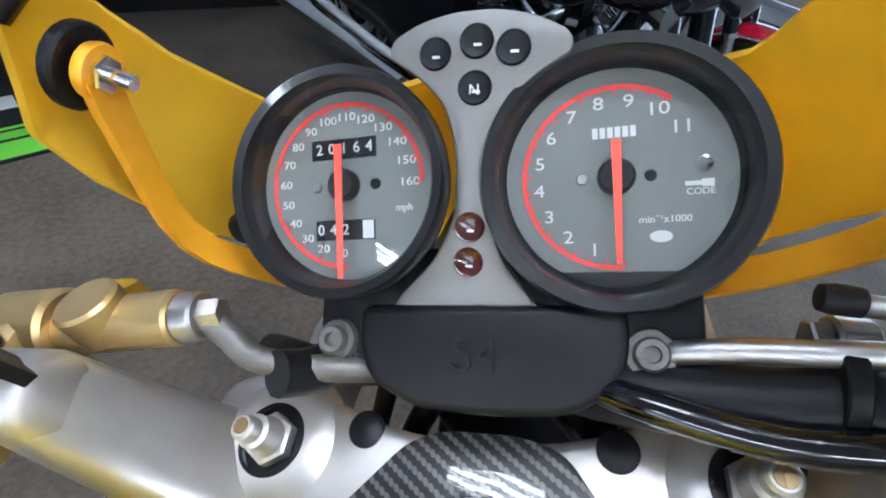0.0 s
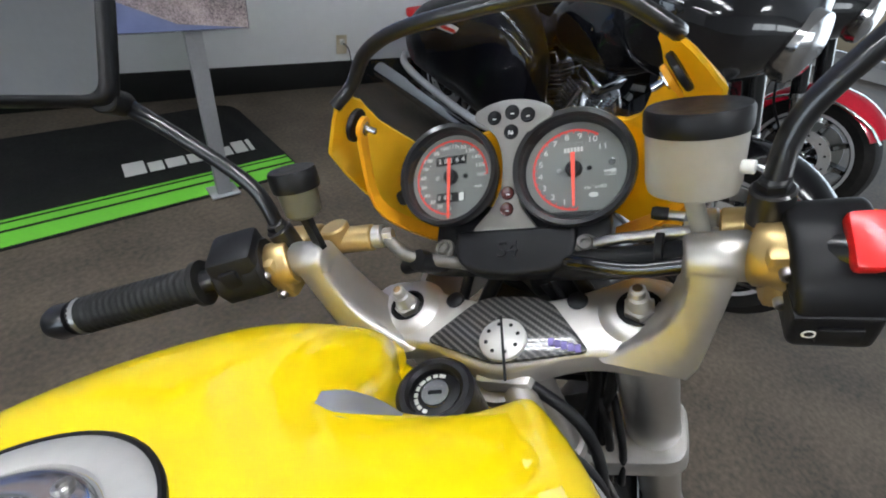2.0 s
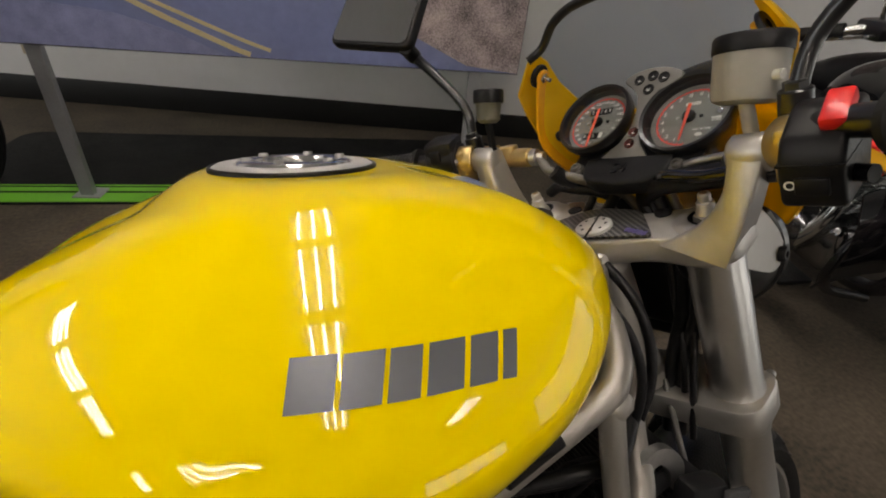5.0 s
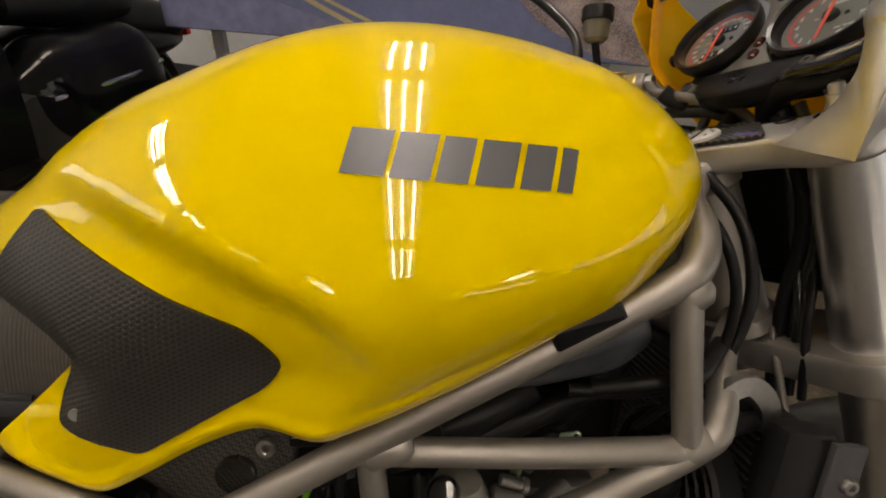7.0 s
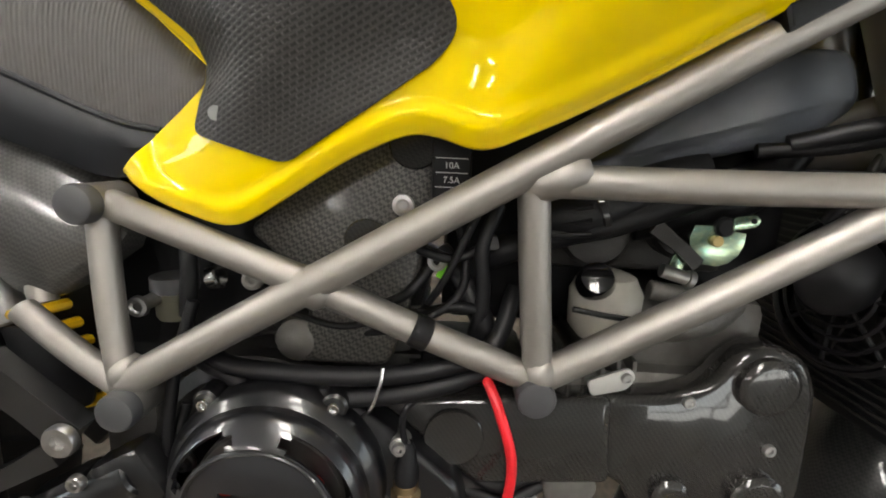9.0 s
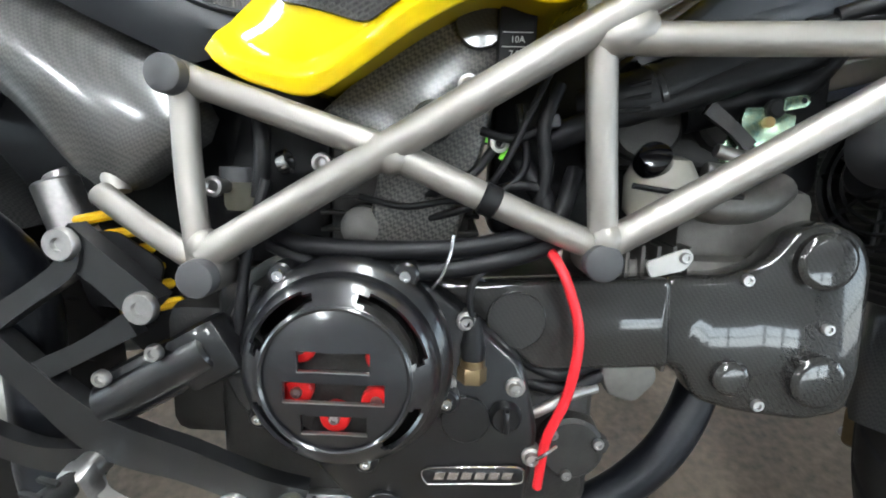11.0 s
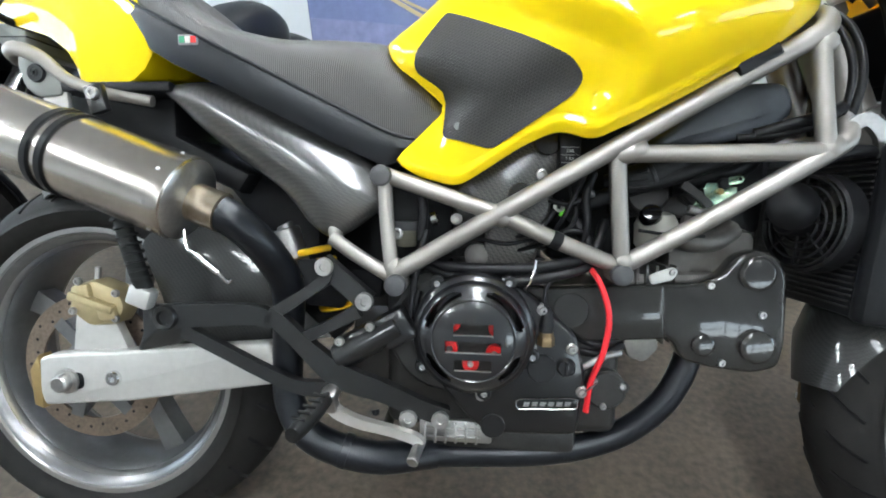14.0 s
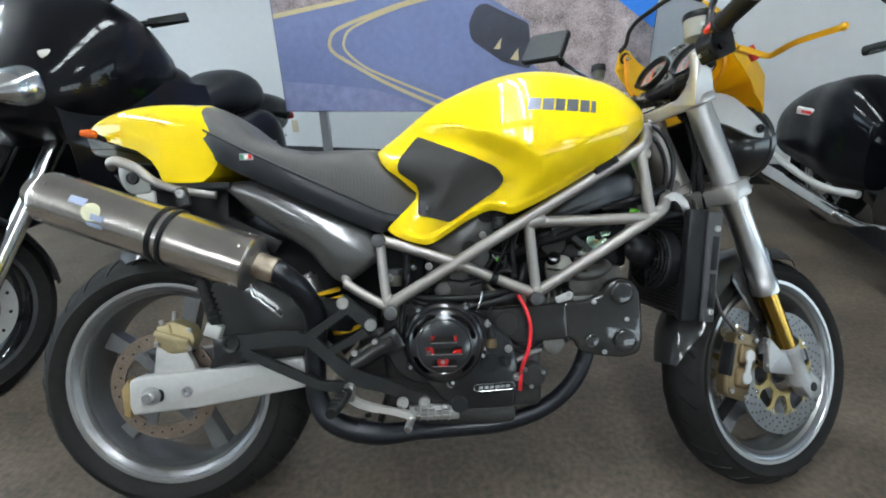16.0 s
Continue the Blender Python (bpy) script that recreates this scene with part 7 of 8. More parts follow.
# hoses along the frame
HOSES = [
    ("hose", [(0.560, -0.110, 0.520), (0.600, -0.125, 0.508), (0.690, -0.130, 0.507), (0.756, -0.128, 0.515), (0.805, -0.115, 0.532), (0.825, -0.09, 0.575)], 0.0078, PLASTIC, "thick black hose"),
    ("hose", [(0.565, -0.112, 0.506), (0.620, -0.126, 0.490), (0.700, -0.132, 0.490), (0.770, -0.128, 0.503), (0.82, -0.11, 0.52)], 0.0075, PLASTIC, "thick black hose"),
    ("red_hose", [(0.800, -0.118, 0.512), (0.812, -0.138, 0.490), (0.825, -0.142, 0.445), (0.820, -0.140, 0.392), (0.806, -0.136, 0.349), (0.802, -0.130, 0.300)], 0.0043, REDHOSE, "bright red breather hose"),
    ("hose", [(0.555, -0.12, 0.47), (0.545, -0.135, 0.43), (0.552, -0.13, 0.50), (0.566, -0.12, 0.56)], 0.0048, PLASTIC, ""),
    ("hose", [(0.80, -0.08, 0.60), (0.86, -0.09, 0.625), (0.90, -0.09, 0.635), (0.96, -0.085, 0.656), (1.03, -0.07, 0.68)], 0.0125, PLASTIC, "black coolant hose"),
    ("hose", [(0.76, -0.07, 0.60), (0.785, -0.09, 0.57), (0.80, -0.10, 0.54), (0.79, -0.08, 0.51)], 0.010, PLASTIC, ""),
    ("hose", [(1.08, -0.12, 0.655), (1.12, -0.125, 0.672), (1.16, -0.115, 0.676), (1.20, -0.10, 0.67)], 0.0085, PLASTIC, ""),
    ("hose", [(1.02, -0.10, 0.70), (1.06, -0.115, 0.712), (1.10, -0.12, 0.722), (1.14, -0.09, 0.74)], 0.008, PLASTIC, ""),
    ("hose", [(1.00, -0.095, 0.695), (1.05, -0.108, 0.700), (1.10, -0.11, 0.712), (1.15, -0.07, 0.72)], 0.006, PLASTIC, ""),
    ("cable", [(1.10, -0.05, 0.88), (1.125, -0.09, 0.84), (1.14, -0.10, 0.78), (1.13, -0.09, 0.71), (1.08, -0.07, 0.64)], 0.0048, PLASTIC, ""),
    ("cable", [(1.13, -0.03, 0.90), (1.155, -0.07, 0.85), (1.165, -0.085, 0.78), (1.15, -0.08, 0.70)], 0.0055, PLASTIC, ""),
    ("cable", [(0.70, -0.095, 0.53), (0.74, -0.11, 0.545), (0.78, -0.10, 0.575), (0.775, -0.08, 0.63)], 0.0035, PLASTIC, ""),
    ("cable", [(0.68, -0.09, 0.545), (0.73, -0.10, 0.565), (0.76, -0.09, 0.60)], 0.0045, PLASTIC, ""),
    ("cable", [(0.87, -0.105, 0.564), (0.91, -0.108, 0.559), (0.96, -0.108, 0.557)], 0.0025, PLASTIC, "thin black cable"),
    ("hose", [(0.79, -0.09, 0.40), (0.82, -0.10, 0.392), (0.85, -0.095, 0.40), (0.90, -0.08, 0.41)], 0.006, PLASTIC, ""),
    ("hose", [(0.79, -0.09, 0.38), (0.83, -0.10, 0.378), (0.87, -0.09, 0.395)], 0.006, PLASTIC, ""),
]
for nm, pts, r, m_, lab in HOSES:
    eng(nm, tube(pts, r, 12), m_, lab)
eng("hose_clip", tube([(0.722, -0.142, 0.522), (0.720, -0.144, 0.508), (0.714, -0.144, 0.490), (0.706, -0.138, 0.478)], 0.0016, 8), CHROME, "thin wire hose clip")
eng("hose_clip", tube([(0.812, -0.150, 0.352), (0.802, -0.152, 0.345), (0.796, -0.148, 0.338)], 0.0014, 8), CHROME, "wire hose clip")
wp = eng("water_pump", joined(rod((0.835, -0.06, 0.325), (0.835, -0.112, 0.325), 0.030), hexnut((0.858, -0.10, 0.330), (0.4, -1, 0), 0.009, 0.012)), CASE, "dark water pump")
for k in range(3):
    a = radians(120 * k + 20)
    part("bolt", bolt((0.835 + 0.024 * math.cos(a), -0.112, 0.325 + 0.024 * math.sin(a)), (0, -1, 0), 0.005, 0.004), STEEL, wp)

# small things between the frame tubes
boot = eng("throttle_boot", tube([(0.828, -0.072, 0.630), (0.852, -0.080, 0.634), (0.872, -0.083, 0.638), (0.905, -0.082, 0.652), (0.940, -0.078, 0.668), (0.972, -0.070, 0.684)], [0.014, 0.021, 0.0225, 0.0205, 0.0180, 0.0150], 20), PLASTIC, "black rubber throttle boot")
part("boot_clamp", rod((0.8845, -0.0825, 0.6425), (0.8905, -0.0825, 0.6450), 0.0238, n=28, chamfer=0.001), BLACKPAINT, boot)
for k in range(3):
    part("boot_rib", tube([(0.842, -0.092 - 0.004 * k, 0.640 - 0.009 * k), (0.862, -0.101 - 0.002 * k, 0.644 - 0.010 * k), (0.878, -0.104 - 0.001 * k, 0.648 - 0.011 * k)], 0.0022, 8), PLASTIC, boot)
eng("cable_lever", strap([(0.936, -0.082, 0.632), (0.962, -0.080, 0.614), (0.978, -0.078, 0.600)], [0.013, 0.011, 0.012], 0.005, up=(0, 1, 0)), CASE, "dark throttle linkage lever")
eng("idle_screw", joined(rod((0.944, -0.088, 0.596), (0.966, -0.088, 0.590), 0.0058, n=14), rod((0.966, -0.088, 0.590), (0.971, -0.088, 0.5885), 0.0075, n=14)), STEEL, "small steel idle screw")
eng("pipe_stub", rod((0.938, -0.084, 0.578), (0.968, -0.086, 0.574), 0.0085, n=16), CASEALU, "pale alloy pipe stub")
eng("wire_tag", box(0.009, 0.0015, 0.012, pose(0.7640, -0.096, 0.5870, 0, 25, 0), 0.0004), mat("green_tape", (0.20, 0.75, 0.03), 0.5, 0, 0.05, 40), "small bright green wire tag")
for x, z, y in ((0.7300, 0.6420, -0.104), (0.522, 0.5535, -0.120), (0.6080, 0.5755, -0.104), (0.7585, 0.5965, -0.094)):
    eng("bay_bolt", joined(lathe([(0.0035, 0.003), (0.0055, 0.0045), (0.0082, 0.0040), (0.0088, 0.0)], along((x, y, z), (x, y - 0.1, z)), 22), rod((x, y + 0.020, z), (x, y, z), 0.0060, n=14)), STEEL, "washer-headed steel bolt")
eng("hose_ring", lathe([(0.0085, 0), (0.0105, 0.001), (0.0105, 0.009), (0.0085, 0.010)], along((0.570, -0.100, 0.574), (0.600, -0.102, 0.582)), 22), CHROME, "bright hose ring")
eng("starter_cover", lathe([(0, 0.006), (0.014, 0.005), (0.019, 0.001), (0.020, -0.010)], along((0.640, -0.094, 0.520), (0.638, -0.2, 0.522)), 28), CASEALU, "pale round starter cover")
for pts, r in (([(0.742, -0.098, 0.606), (0.770, -0.100, 0.600), (0.800, -0.098, 0.612)], 0.0040), ([(0.752, -0.098, 0.560), (0.766, -0.104, 0.585), (0.786, -0.104, 0.630), (0.800, -0.095, 0.660)], 0.0032), ([(0.745, -0.100, 0.552), (0.775, -0.106, 0.561), (0.800, -0.104, 0.558)], 0.0045), ([(0.790, -0.100, 0.530), (0.797, -0.106, 0.570), (0.794, -0.104, 0.610), (0.806, -0.096, 0.645)], 0.0060), ([(0.640, -0.104, 0.548), (0.680, -0.110, 0.541), (0.720, -0.108, 0.547), (0.760, -0.100, 0.540)], 0.0030), ([(0.555, -0.104, 0.620), (0.560, -0.112, 0.585), (0.556, -0.112, 0.545)], 0.0070)):
    eng("cable", tube(pts, r, 10), PLASTIC, "black cable in the engine bay")
eng("connector", box(0.014, 0.010, 0.011, pose(0.800, -0.100, 0.6145, 0, -12, 0), 0.002), GREYPLASTIC, "grey cable connector")
eng("engine_lug", side_plate([(0.858, 0.402), (0.905, 0.408), (0.912, 0.390), (0.892, 0.366), (0.866, 0.374)], -0.080, 0.020, 0.004, 2, r=0.008), CASEALU, "rough cast engine lug")
eng("breather_hose", tube([(0.785, -0.108, 0.350), (0.806, -0.112, 0.364), (0.830, -0.108, 0.376), (0.856, -0.098, 0.380)], 0.0050, 12), STEEL, "braided metal breather hose")

# radiator with its fan
radt = pose(1.180, -0.0, 0.565, 0, 5, 0)
radi = eng("radiator", box(0.036, 0.26, 0.235, radt, 0.006), PLASTIC, "black radiator")
for s in (-1, 1):
    part("end_tank", box(0.050, 0.030, 0.245, radt @ Matrix.Translation((0.002, s * 0.135, 0)), 0.010), PLASTIC, radi)
for k in range(26):
    part("radiator_fin", box(0.004, 0.238, 0.0025, radt @ Matrix.Translation((-0.0195, 0, -0.104 + 0.0083 * k))), CASE, radi)
guard = part("radiator_guard", joined(box(0.030, 0.008, 0.235, radt @ Matrix.Translation((0.030, -0.152, 0)), 0.003)), GREYPLASTIC, radi, "dark grey slotted radiator guard")
for z in (-0.05, 0.03):
    part("slot", box(0.013, 0.002, 0.072, radt @ Matrix.Translation((0.034, -0.1565, z)), 0.0008), PLASTIC, guard)
for z in (-0.095, 0.082):
    part("bolt", bolt(radt @ Vector((0.034, -0.156, z)), (0, -1, 0), 0.007, 0.005), STEEL, guard)
fan_m = along((1.150, -0.055, 0.575), (1.05, -0.075, 0.585))
fan = part("fan_shroud", joined(lathe([(0.070, 0.0), (0.074, 0.004), (0.074, 0.030), (0.070, 0.034), (0.066, 0.030), (0.066, 0.004)], fan_m, 40)), PLASTIC, radi, "black fan shroud with ring grille")
for r in (0.030, 0.042, 0.054, 0.066):
    part("grille_ring", lathe([(r, 0.034), (r + 0.0022, 0.036), (r, 0.038), (r - 0.0022, 0.036), (r, 0.034)], fan_m, 36), PLASTIC, fan)
for k in range(8):
    a = radians(45 * k)
    part("grille_spoke", rod(fan_m @ Vector((0.016 * math.cos(a), 0.016 * math.sin(a), 0.036)), fan_m @ Vector((0.070 * math.cos(a), 0.070 * math.sin(a), 0.034)), 0.0022, n=8), PLASTIC, fan)
for k in range(7):
    a = radians(51.4 * k)
    part("fan_blade", box(0.045, 0.020, 0.003, fan_m @ pose(0.040 * math.cos(a), 0.040 * math.sin(a), 0.018, 25, 0, 51.4 * k), 0.001), CASE, fan)
part("fan_motor", rod(fan_m @ Vector((0, 0, 0.01)), fan_m @ Vector((0, 0, 0.062)), 0.022, n=24), PLASTIC, fan)
eng("horn", lathe([(0, 0), (0.030, 0.004), (0.034, 0.010), (0.030, 0.016), (0.010, 0.024), (0, 0.026)], along((1.085, -0.085, 0.60), (1.075, -0.14, 0.605)), 28), PLASTIC, "black horn")

# exhaust
mufa, mufb = Vector((-0.135, -0.205, 0.742)), Vector((0.258, -0.205, 0.600))
mm_ = along(mufa, mufb)
ln = (mufb - mufa).length
def can_r(d):
    """The silencer widens towards its inlet."""
    return 0.0520 + 0.0055 * d / ln


silencer = eng("silencer", lathe([(can_r(0) - 0.0015, 0.0), (can_r(0), 0.003), (can_r(0), 0.010), (can_r(ln), ln - 0.012), (can_r(ln) + 0.0005, ln - 0.010), (can_r(ln) + 0.0005, ln), (can_r(ln) - 0.002, ln + 0.002)], mm_, 72), TITAN, "brushed titanium silencer")
part("inlet_cone", lathe([(can_r(ln) - 0.001, ln + 0.001), (0.050, ln + 0.006), (0.030, ln + 0.010), (0.025, ln + 0.012)], mm_, 48), STEEL, silencer)
part("inlet_sleeve", lathe([(0.0255, ln + 0.008), (0.0265, ln + 0.010), (0.0265, ln + 0.050), (0.0235, ln + 0.051)], mm_, 40), mat("heat_tinted_steel", (0.42, 0.33, 0.22), 0.3, 1.0, 0.1, 40, tint=(0.5, 0.44, 0.36), rvar=0.03), silencer, "straw-tinted steel sleeve")
part("end_cap", lathe([(0.0505, 0.0), (0.047, -0.006), (0.034, -0.010), (0.028, -0.012), (0.028, -0.034), (0.024, -0.036), (0.022, -0.034), (0.022, 0.0), (0, 0.004)], mm_, 48), TITAN, silencer)
for d in (0.020, ln - 0.018):
    for k in range(8):
        a = radians(45 * k + 10)
        part("rivet", bolt(mm_ @ Vector(((can_r(d) - 0.0003) * math.cos(a), (can_r(d) - 0.0003) * math.sin(a), d)), mm_.to_3x3() @ Vector((math.cos(a), math.sin(a), 0)), 0.0028, 0.0015, False), STEEL, silencer)
for d in (0.232, 0.252):
    r_ = can_r(d)
    part("strap", lathe([(r_ - 0.0002, d), (r_ + 0.003, d + 0.001), (r_ + 0.003, d + 0.009), (r_ - 0.0002, d + 0.010)], mm_, 56), PLASTIC, silencer, "black rubber strap")
hang = part("hanger", joined(box(0.026, 0.012, 0.040, Matrix.Translation((0.105, -0.165, 0.738)) @ pose(0, 0, 0, 0, -15, 0), 0.003)), BLACKPAINT, silencer)
part("bolt", bolt((0.105, -0.171, 0.744), (0, -1, 0), 0.009, 0.006), STEEL, hang)


def on_silencer(d0, d1, a0, a1, lift):
    rows = [[mm_ @ Vector(((can_r(d) + lift) * math.cos(radians(a)), (can_r(d) + lift) * math.sin(radians(a)), d)) for a in np.linspace(a0, a1, 9)] for d in (d0, d1)]
    return thick(grid(rows), 0.0003)


SIDEA = math.degrees(math.atan2((mm_.to_3x3().inverted() @ Vector((0, -1, 0.15))).y, (mm_.to_3x3().inverted() @ Vector((0, -1, 0.15))).x))
STK = mat("sticker_cream", (0.62, 0.60, 0.40), 0.4, 0, 0.08, 60)
STB = mat("sticker_blue", (0.30, 0.34, 0.46), 0.4, 0, 0.1, 60)
disc_rows = []
for rr_ in (0.0, 0.009, 0.018):
    row = []
    for k in range(25):
        a = radians(15 * k)
        dd, off = 0.122 + rr_ * math.cos(a), rr_ * math.sin(a) / 0.0535
        r_ = can_r(dd) + 0.0005
        row.append(mm_ @ Vector((r_ * math.cos(radians(SIDEA) + off), r_ * math.sin(radians(SIDEA) + off), dd)))
    disc_rows.append(row)
part("round_sticker", thick(grid(disc_rows), 0.0003), STK, silencer, "worn round cream sticker")
for d0, d1, a0, a1 in ((0.075, 0.108, -22, -6), (0.125, 0.150, 2, 14), (0.120, 0.152, 20, 28)):
    part("sticker_bar", on_silencer(d0, d1, SIDEA + a0, SIDEA + a1, 0.0008), STB, silencer, "faded blue sticker bar")
pipe = eng("exhaust_pipe", tube([mm_ @ Vector((0, 0, ln + 0.045)), (0.325, -0.200, 0.568), (0.350, -0.176, 0.530), (0.362, -0.136, 0.470), (0.353, -0.121, 0.367), (0.358, -0.126, 0.288), (0.400, -0.135, 0.238), (0.490, -0.132, 0.212), (0.58, -0.10, 0.205)], [0.0235, 0.0235, 0.0235, 0.0235, 0.0230, 0.0230, 0.0240, 0.0240, 0.022], 20), PIPE, "blackened steel exhaust pipe")
part("pipe_sleeve", rod((0.440, -0.1345, 0.2235), (0.454, -0.134, 0.219), 0.0262, n=28), PIPE, pipe)
eng("exhaust_pipe", tube([(0.50, -0.10, 0.200), (0.62, -0.07, 0.190), (0.76, -0.06, 0.196), (0.86, -0.06, 0.226), (0.925, -0.06, 0.275), (0.962, -0.055, 0.330), (0.985, -0.04, 0.39)], 0.020, 18), PIPE, "wrapped front exhaust pipe")
sp_ = eng("spring_hook", tube([(0.255, -0.212, 0.560), (0.262, -0.216, 0.535), (0.270, -0.216, 0.530), (0.300, -0.214, 0.505), (0.312, -0.212, 0.492), (0.318, -0.212, 0.496)], 0.0024, 8), CHROME, "bright exhaust spring")
part("coil", rod((0.272, -0.216, 0.529), (0.302, -0.214, 0.504), 0.0045, n=12), CHROME, sp_)

# swing arm, axle and rear brake
for s in (1, -1):
    b = side_plate([(-0.050, 0.345), (-0.030, 0.352), (0.080, 0.362), (0.330, 0.385), (0.345, 0.322), (0.10, 0.282), (-0.045, 0.268), (-0.052, 0.29)], -0.105, 0.030, 0.006, 3, r=0.006)
    arm_ = eng("swing_arm", b if s > 0 else flipped(b), ALU, "plain aluminium swing arm")
    b = joined(side_plate([(-0.052, 0.350), (-0.068, 0.325), (-0.064, 0.268), (-0.050, 0.262), (-0.046, 0.300)], -0.108, 0.026, 0.003))
    part("end_plate", b if s > 0 else flipped(b), GOLD, arm_, "gold chain adjuster plate")
    b = joined(lathe([(0, 0.022), (0.011, 0.022), (0.013, 0.020), (0.013, 0.008), (0.020, 0.007), (0.020, 0.0)], along((0.0, -0.134, 0.312), (0.0, -0.2, 0.312)), 28))
    part("axle_nut", b if s > 0 else flipped(b), STEEL, arm_)
    b = side_plate([(-0.022, 0.325), (-0.022, 0.300), (0.026, 0.298), (0.026, 0.326)], -0.1340, 0.003, 0.001, r=0.012)
    part("axle_slot", b if s > 0 else flipped(b), PLASTIC, arm_, "dark axle slot")
    b = bolt((0.078, -0.134, 0.320), (0, -1, 0), 0.012, 0.008)
    part("bolt", b if s > 0 else flipped(b), CHROME, arm_)
rc = eng("rear_caliper", joined(side_plate([(0.005, 0.425), (0.020, 0.465), (0.050, 0.475), (0.090, 0.460), (0.100, 0.430), (0.085, 0.405), (0.040, 0.400)], -0.095, 0.040, 0.008, 2, r=0.008), box(0.03, 0.05, 0.025, pose(0.035, -0.118, 0.455, 0, -10, 0), 0.006), box(0.03, 0.05, 0.025, pose(0.075, -0.118, 0.425, 0, -10, 0), 0.006)), PALEGOLD, "pale gold rear brake caliper")
part("caliper_bridge", box(0.075, 0.018, 0.014, pose(0.052, -0.138, 0.440, 0, 18, 0), 0.004), PALEGOLD, rc)
part("bleed_nipple", rod((0.045, -0.118, 0.472), (0.047, -0.118, 0.492), 0.004), STEEL, rc)
for x, z in ((0.018, 0.425), (0.088, 0.415), (0.03, 0.472), (0.09, 0.455)):
    part("bolt", bolt((x, -0.136, z), (0, -1, 0), 0.006, 0.005), STEEL, rc)
eng("caliper_carrier", side_plate([(-0.005, 0.355), (0.005, 0.425), (0.070, 0.405), (0.090, 0.360)], -0.100, 0.018, 0.003), ALU, "aluminium caliper carrier")
# hugger
rows = []
for k in range(25):
    a = radians(112 - 78 * k / 24)
    row = []
    for j in range(11):
        t = (j - 5) / 5
        r = 0.340 - 0.045 * abs(t) ** 2.5
        row.append((r * math.cos(a), 0.092 * t * min(1, 0.55 + k / 8), 0.315 + r * math.sin(a)))
    rows.append(row)
hug = eng("rear_hugger", thick(grid(rows), 0.003), CARBON3, "glossy carbon rear hugger", 60)
part("hugger_flank", side_plate([(0.100, 0.53), (0.175, 0.585), (0.32, 0.50), (0.340, 0.39), (0.30, 0.365), (0.125, 0.365), (0.14, 0.43)], -0.088, 0.010, 0.004, 2, r=0.02), CARBON3, hug)

# foot peg hangers
HANG = [
    strap([(0.185, -0.160, 0.428), (0.230, -0.160, 0.432), (0.274, -0.160, 0.435), (0.325, -0.160, 0.436), (0.352, -0.160, 0.428)], [0.036, 0.034, 0.032, 0.028, 0.024], 0.016, up=(0, 1, 0)),
    strap([(0.345, -0.159, 0.434), (0.388, -0.159, 0.462), (0.424, -0.158, 0.488), (0.428, -0.157, 0.504)], [0.020, 0.016, 0.017, 0.024], 0.014, up=(0, 1, 0)),
    strap([(0.420, -0.152, 0.512), (0.452, -0.152, 0.487), (0.486, -0.152, 0.457)], [0.030, 0.027, 0.030], 0.018, up=(0, 1, 0)),
    strap([(0.388, -0.159, 0.401), (0.434, -0.159, 0.424), (0.474, -0.158, 0.447)], [0.018, 0.016, 0.020], 0.014, up=(0, 1, 0)),
    strap([(0.345, -0.160, 0.438), (0.368, -0.160, 0.420), (0.392, -0.160, 0.397), (0.436, -0.160, 0.358), (0.470, -0.159, 0.342), (0.508, -0.157, 0.330), (0.565, -0.150, 0.303), (0.600, -0.142, 0.289)], [0.024, 0.025, 0.025, 0.034, 0.034, 0.030, 0.027, 0.026], 0.016, up=(0, 1, 0)),
    strap([(0.215, -0.161, 0.410), (0.271, -0.161, 0.383), (0.331, -0.161, 0.354), (0.384, -0.161, 0.333), (0.434, -0.161, 0.330)], [0.020, 0.019, 0.019, 0.020, 0.024], 0.014, up=(0, 1, 0)),
]
HG = eng("peg_hanger", HANG[0], HANGERBLACK, "black cast foot peg hanger", 50)
for b in HANG[1:]:
    part("hanger_arm", b, HANGERBLACK, HG, sharp=50)
part("hanger_tail", side_plate([(0.150, 0.446), (0.212, 0.446), (0.220, 0.396), (0.200, 0.386), (0.139, 0.374), (0.150, 0.402)], -0.150, 0.012, 0.003, 2, r=0.008), HANGERBLACK, HG)
for x, z, y in ((0.427, 0.5085, -0.163), (0.484, 0.4605, -0.162), (0.546, 0.2905, -0.158), (0.592, 0.288, -0.152)):
    part("bolt", joined(lathe([(0, 0.003), (0.0052, 0.003), (0.0056, 0.007), (0.0118, 0.007), (0.0130, 0.005), (0.0130, 0)], along((x, y, z), (x, y - 0.1, z)), 28)), STEEL, HG, "pale washer-headed bolt")
part("boss_ring", lathe([(0, -0.004), (0.0105, -0.004), (0.0110, 0.002), (0.0165, 0.003), (0.0185, 0.0), (0.0190, -0.010)], along((0.191, -0.171, 0.429), (0.191, -0.2, 0.429)), 32), HANGERBLACK, HG)
part("peg_mount", joined(rod((0.436, -0.150, 0.330), (0.436, -0.190, 0.326), 0.012), box(0.022, 0.020, 0.034, pose(0.438, -0.182, 0.322, 20, 0, 0), 0.005)), STEEL, HG)
peg = eng("foot_peg", tube([(0.436, -0.186, 0.327), (0.431, -0.212, 0.322), (0.424, -0.240, 0.316), (0.417, -0.262, 0.311)], [0.0125, 0.0150, 0.0155, 0.0135], 16, flat=0.75), GRIP, "black rubber foot peg")
for k in range(5):
    c = Vector((0.432, -0.203, 0.3385)).lerp(Vector((0.421, -0.250, 0.3275)), k / 4)
    part("rib", box(0.020, 0.0045, 0.0040, Matrix.Translation(c) @ pose(0, 0, 0, 12, 0, -14), 0.0012), GRIP, peg)
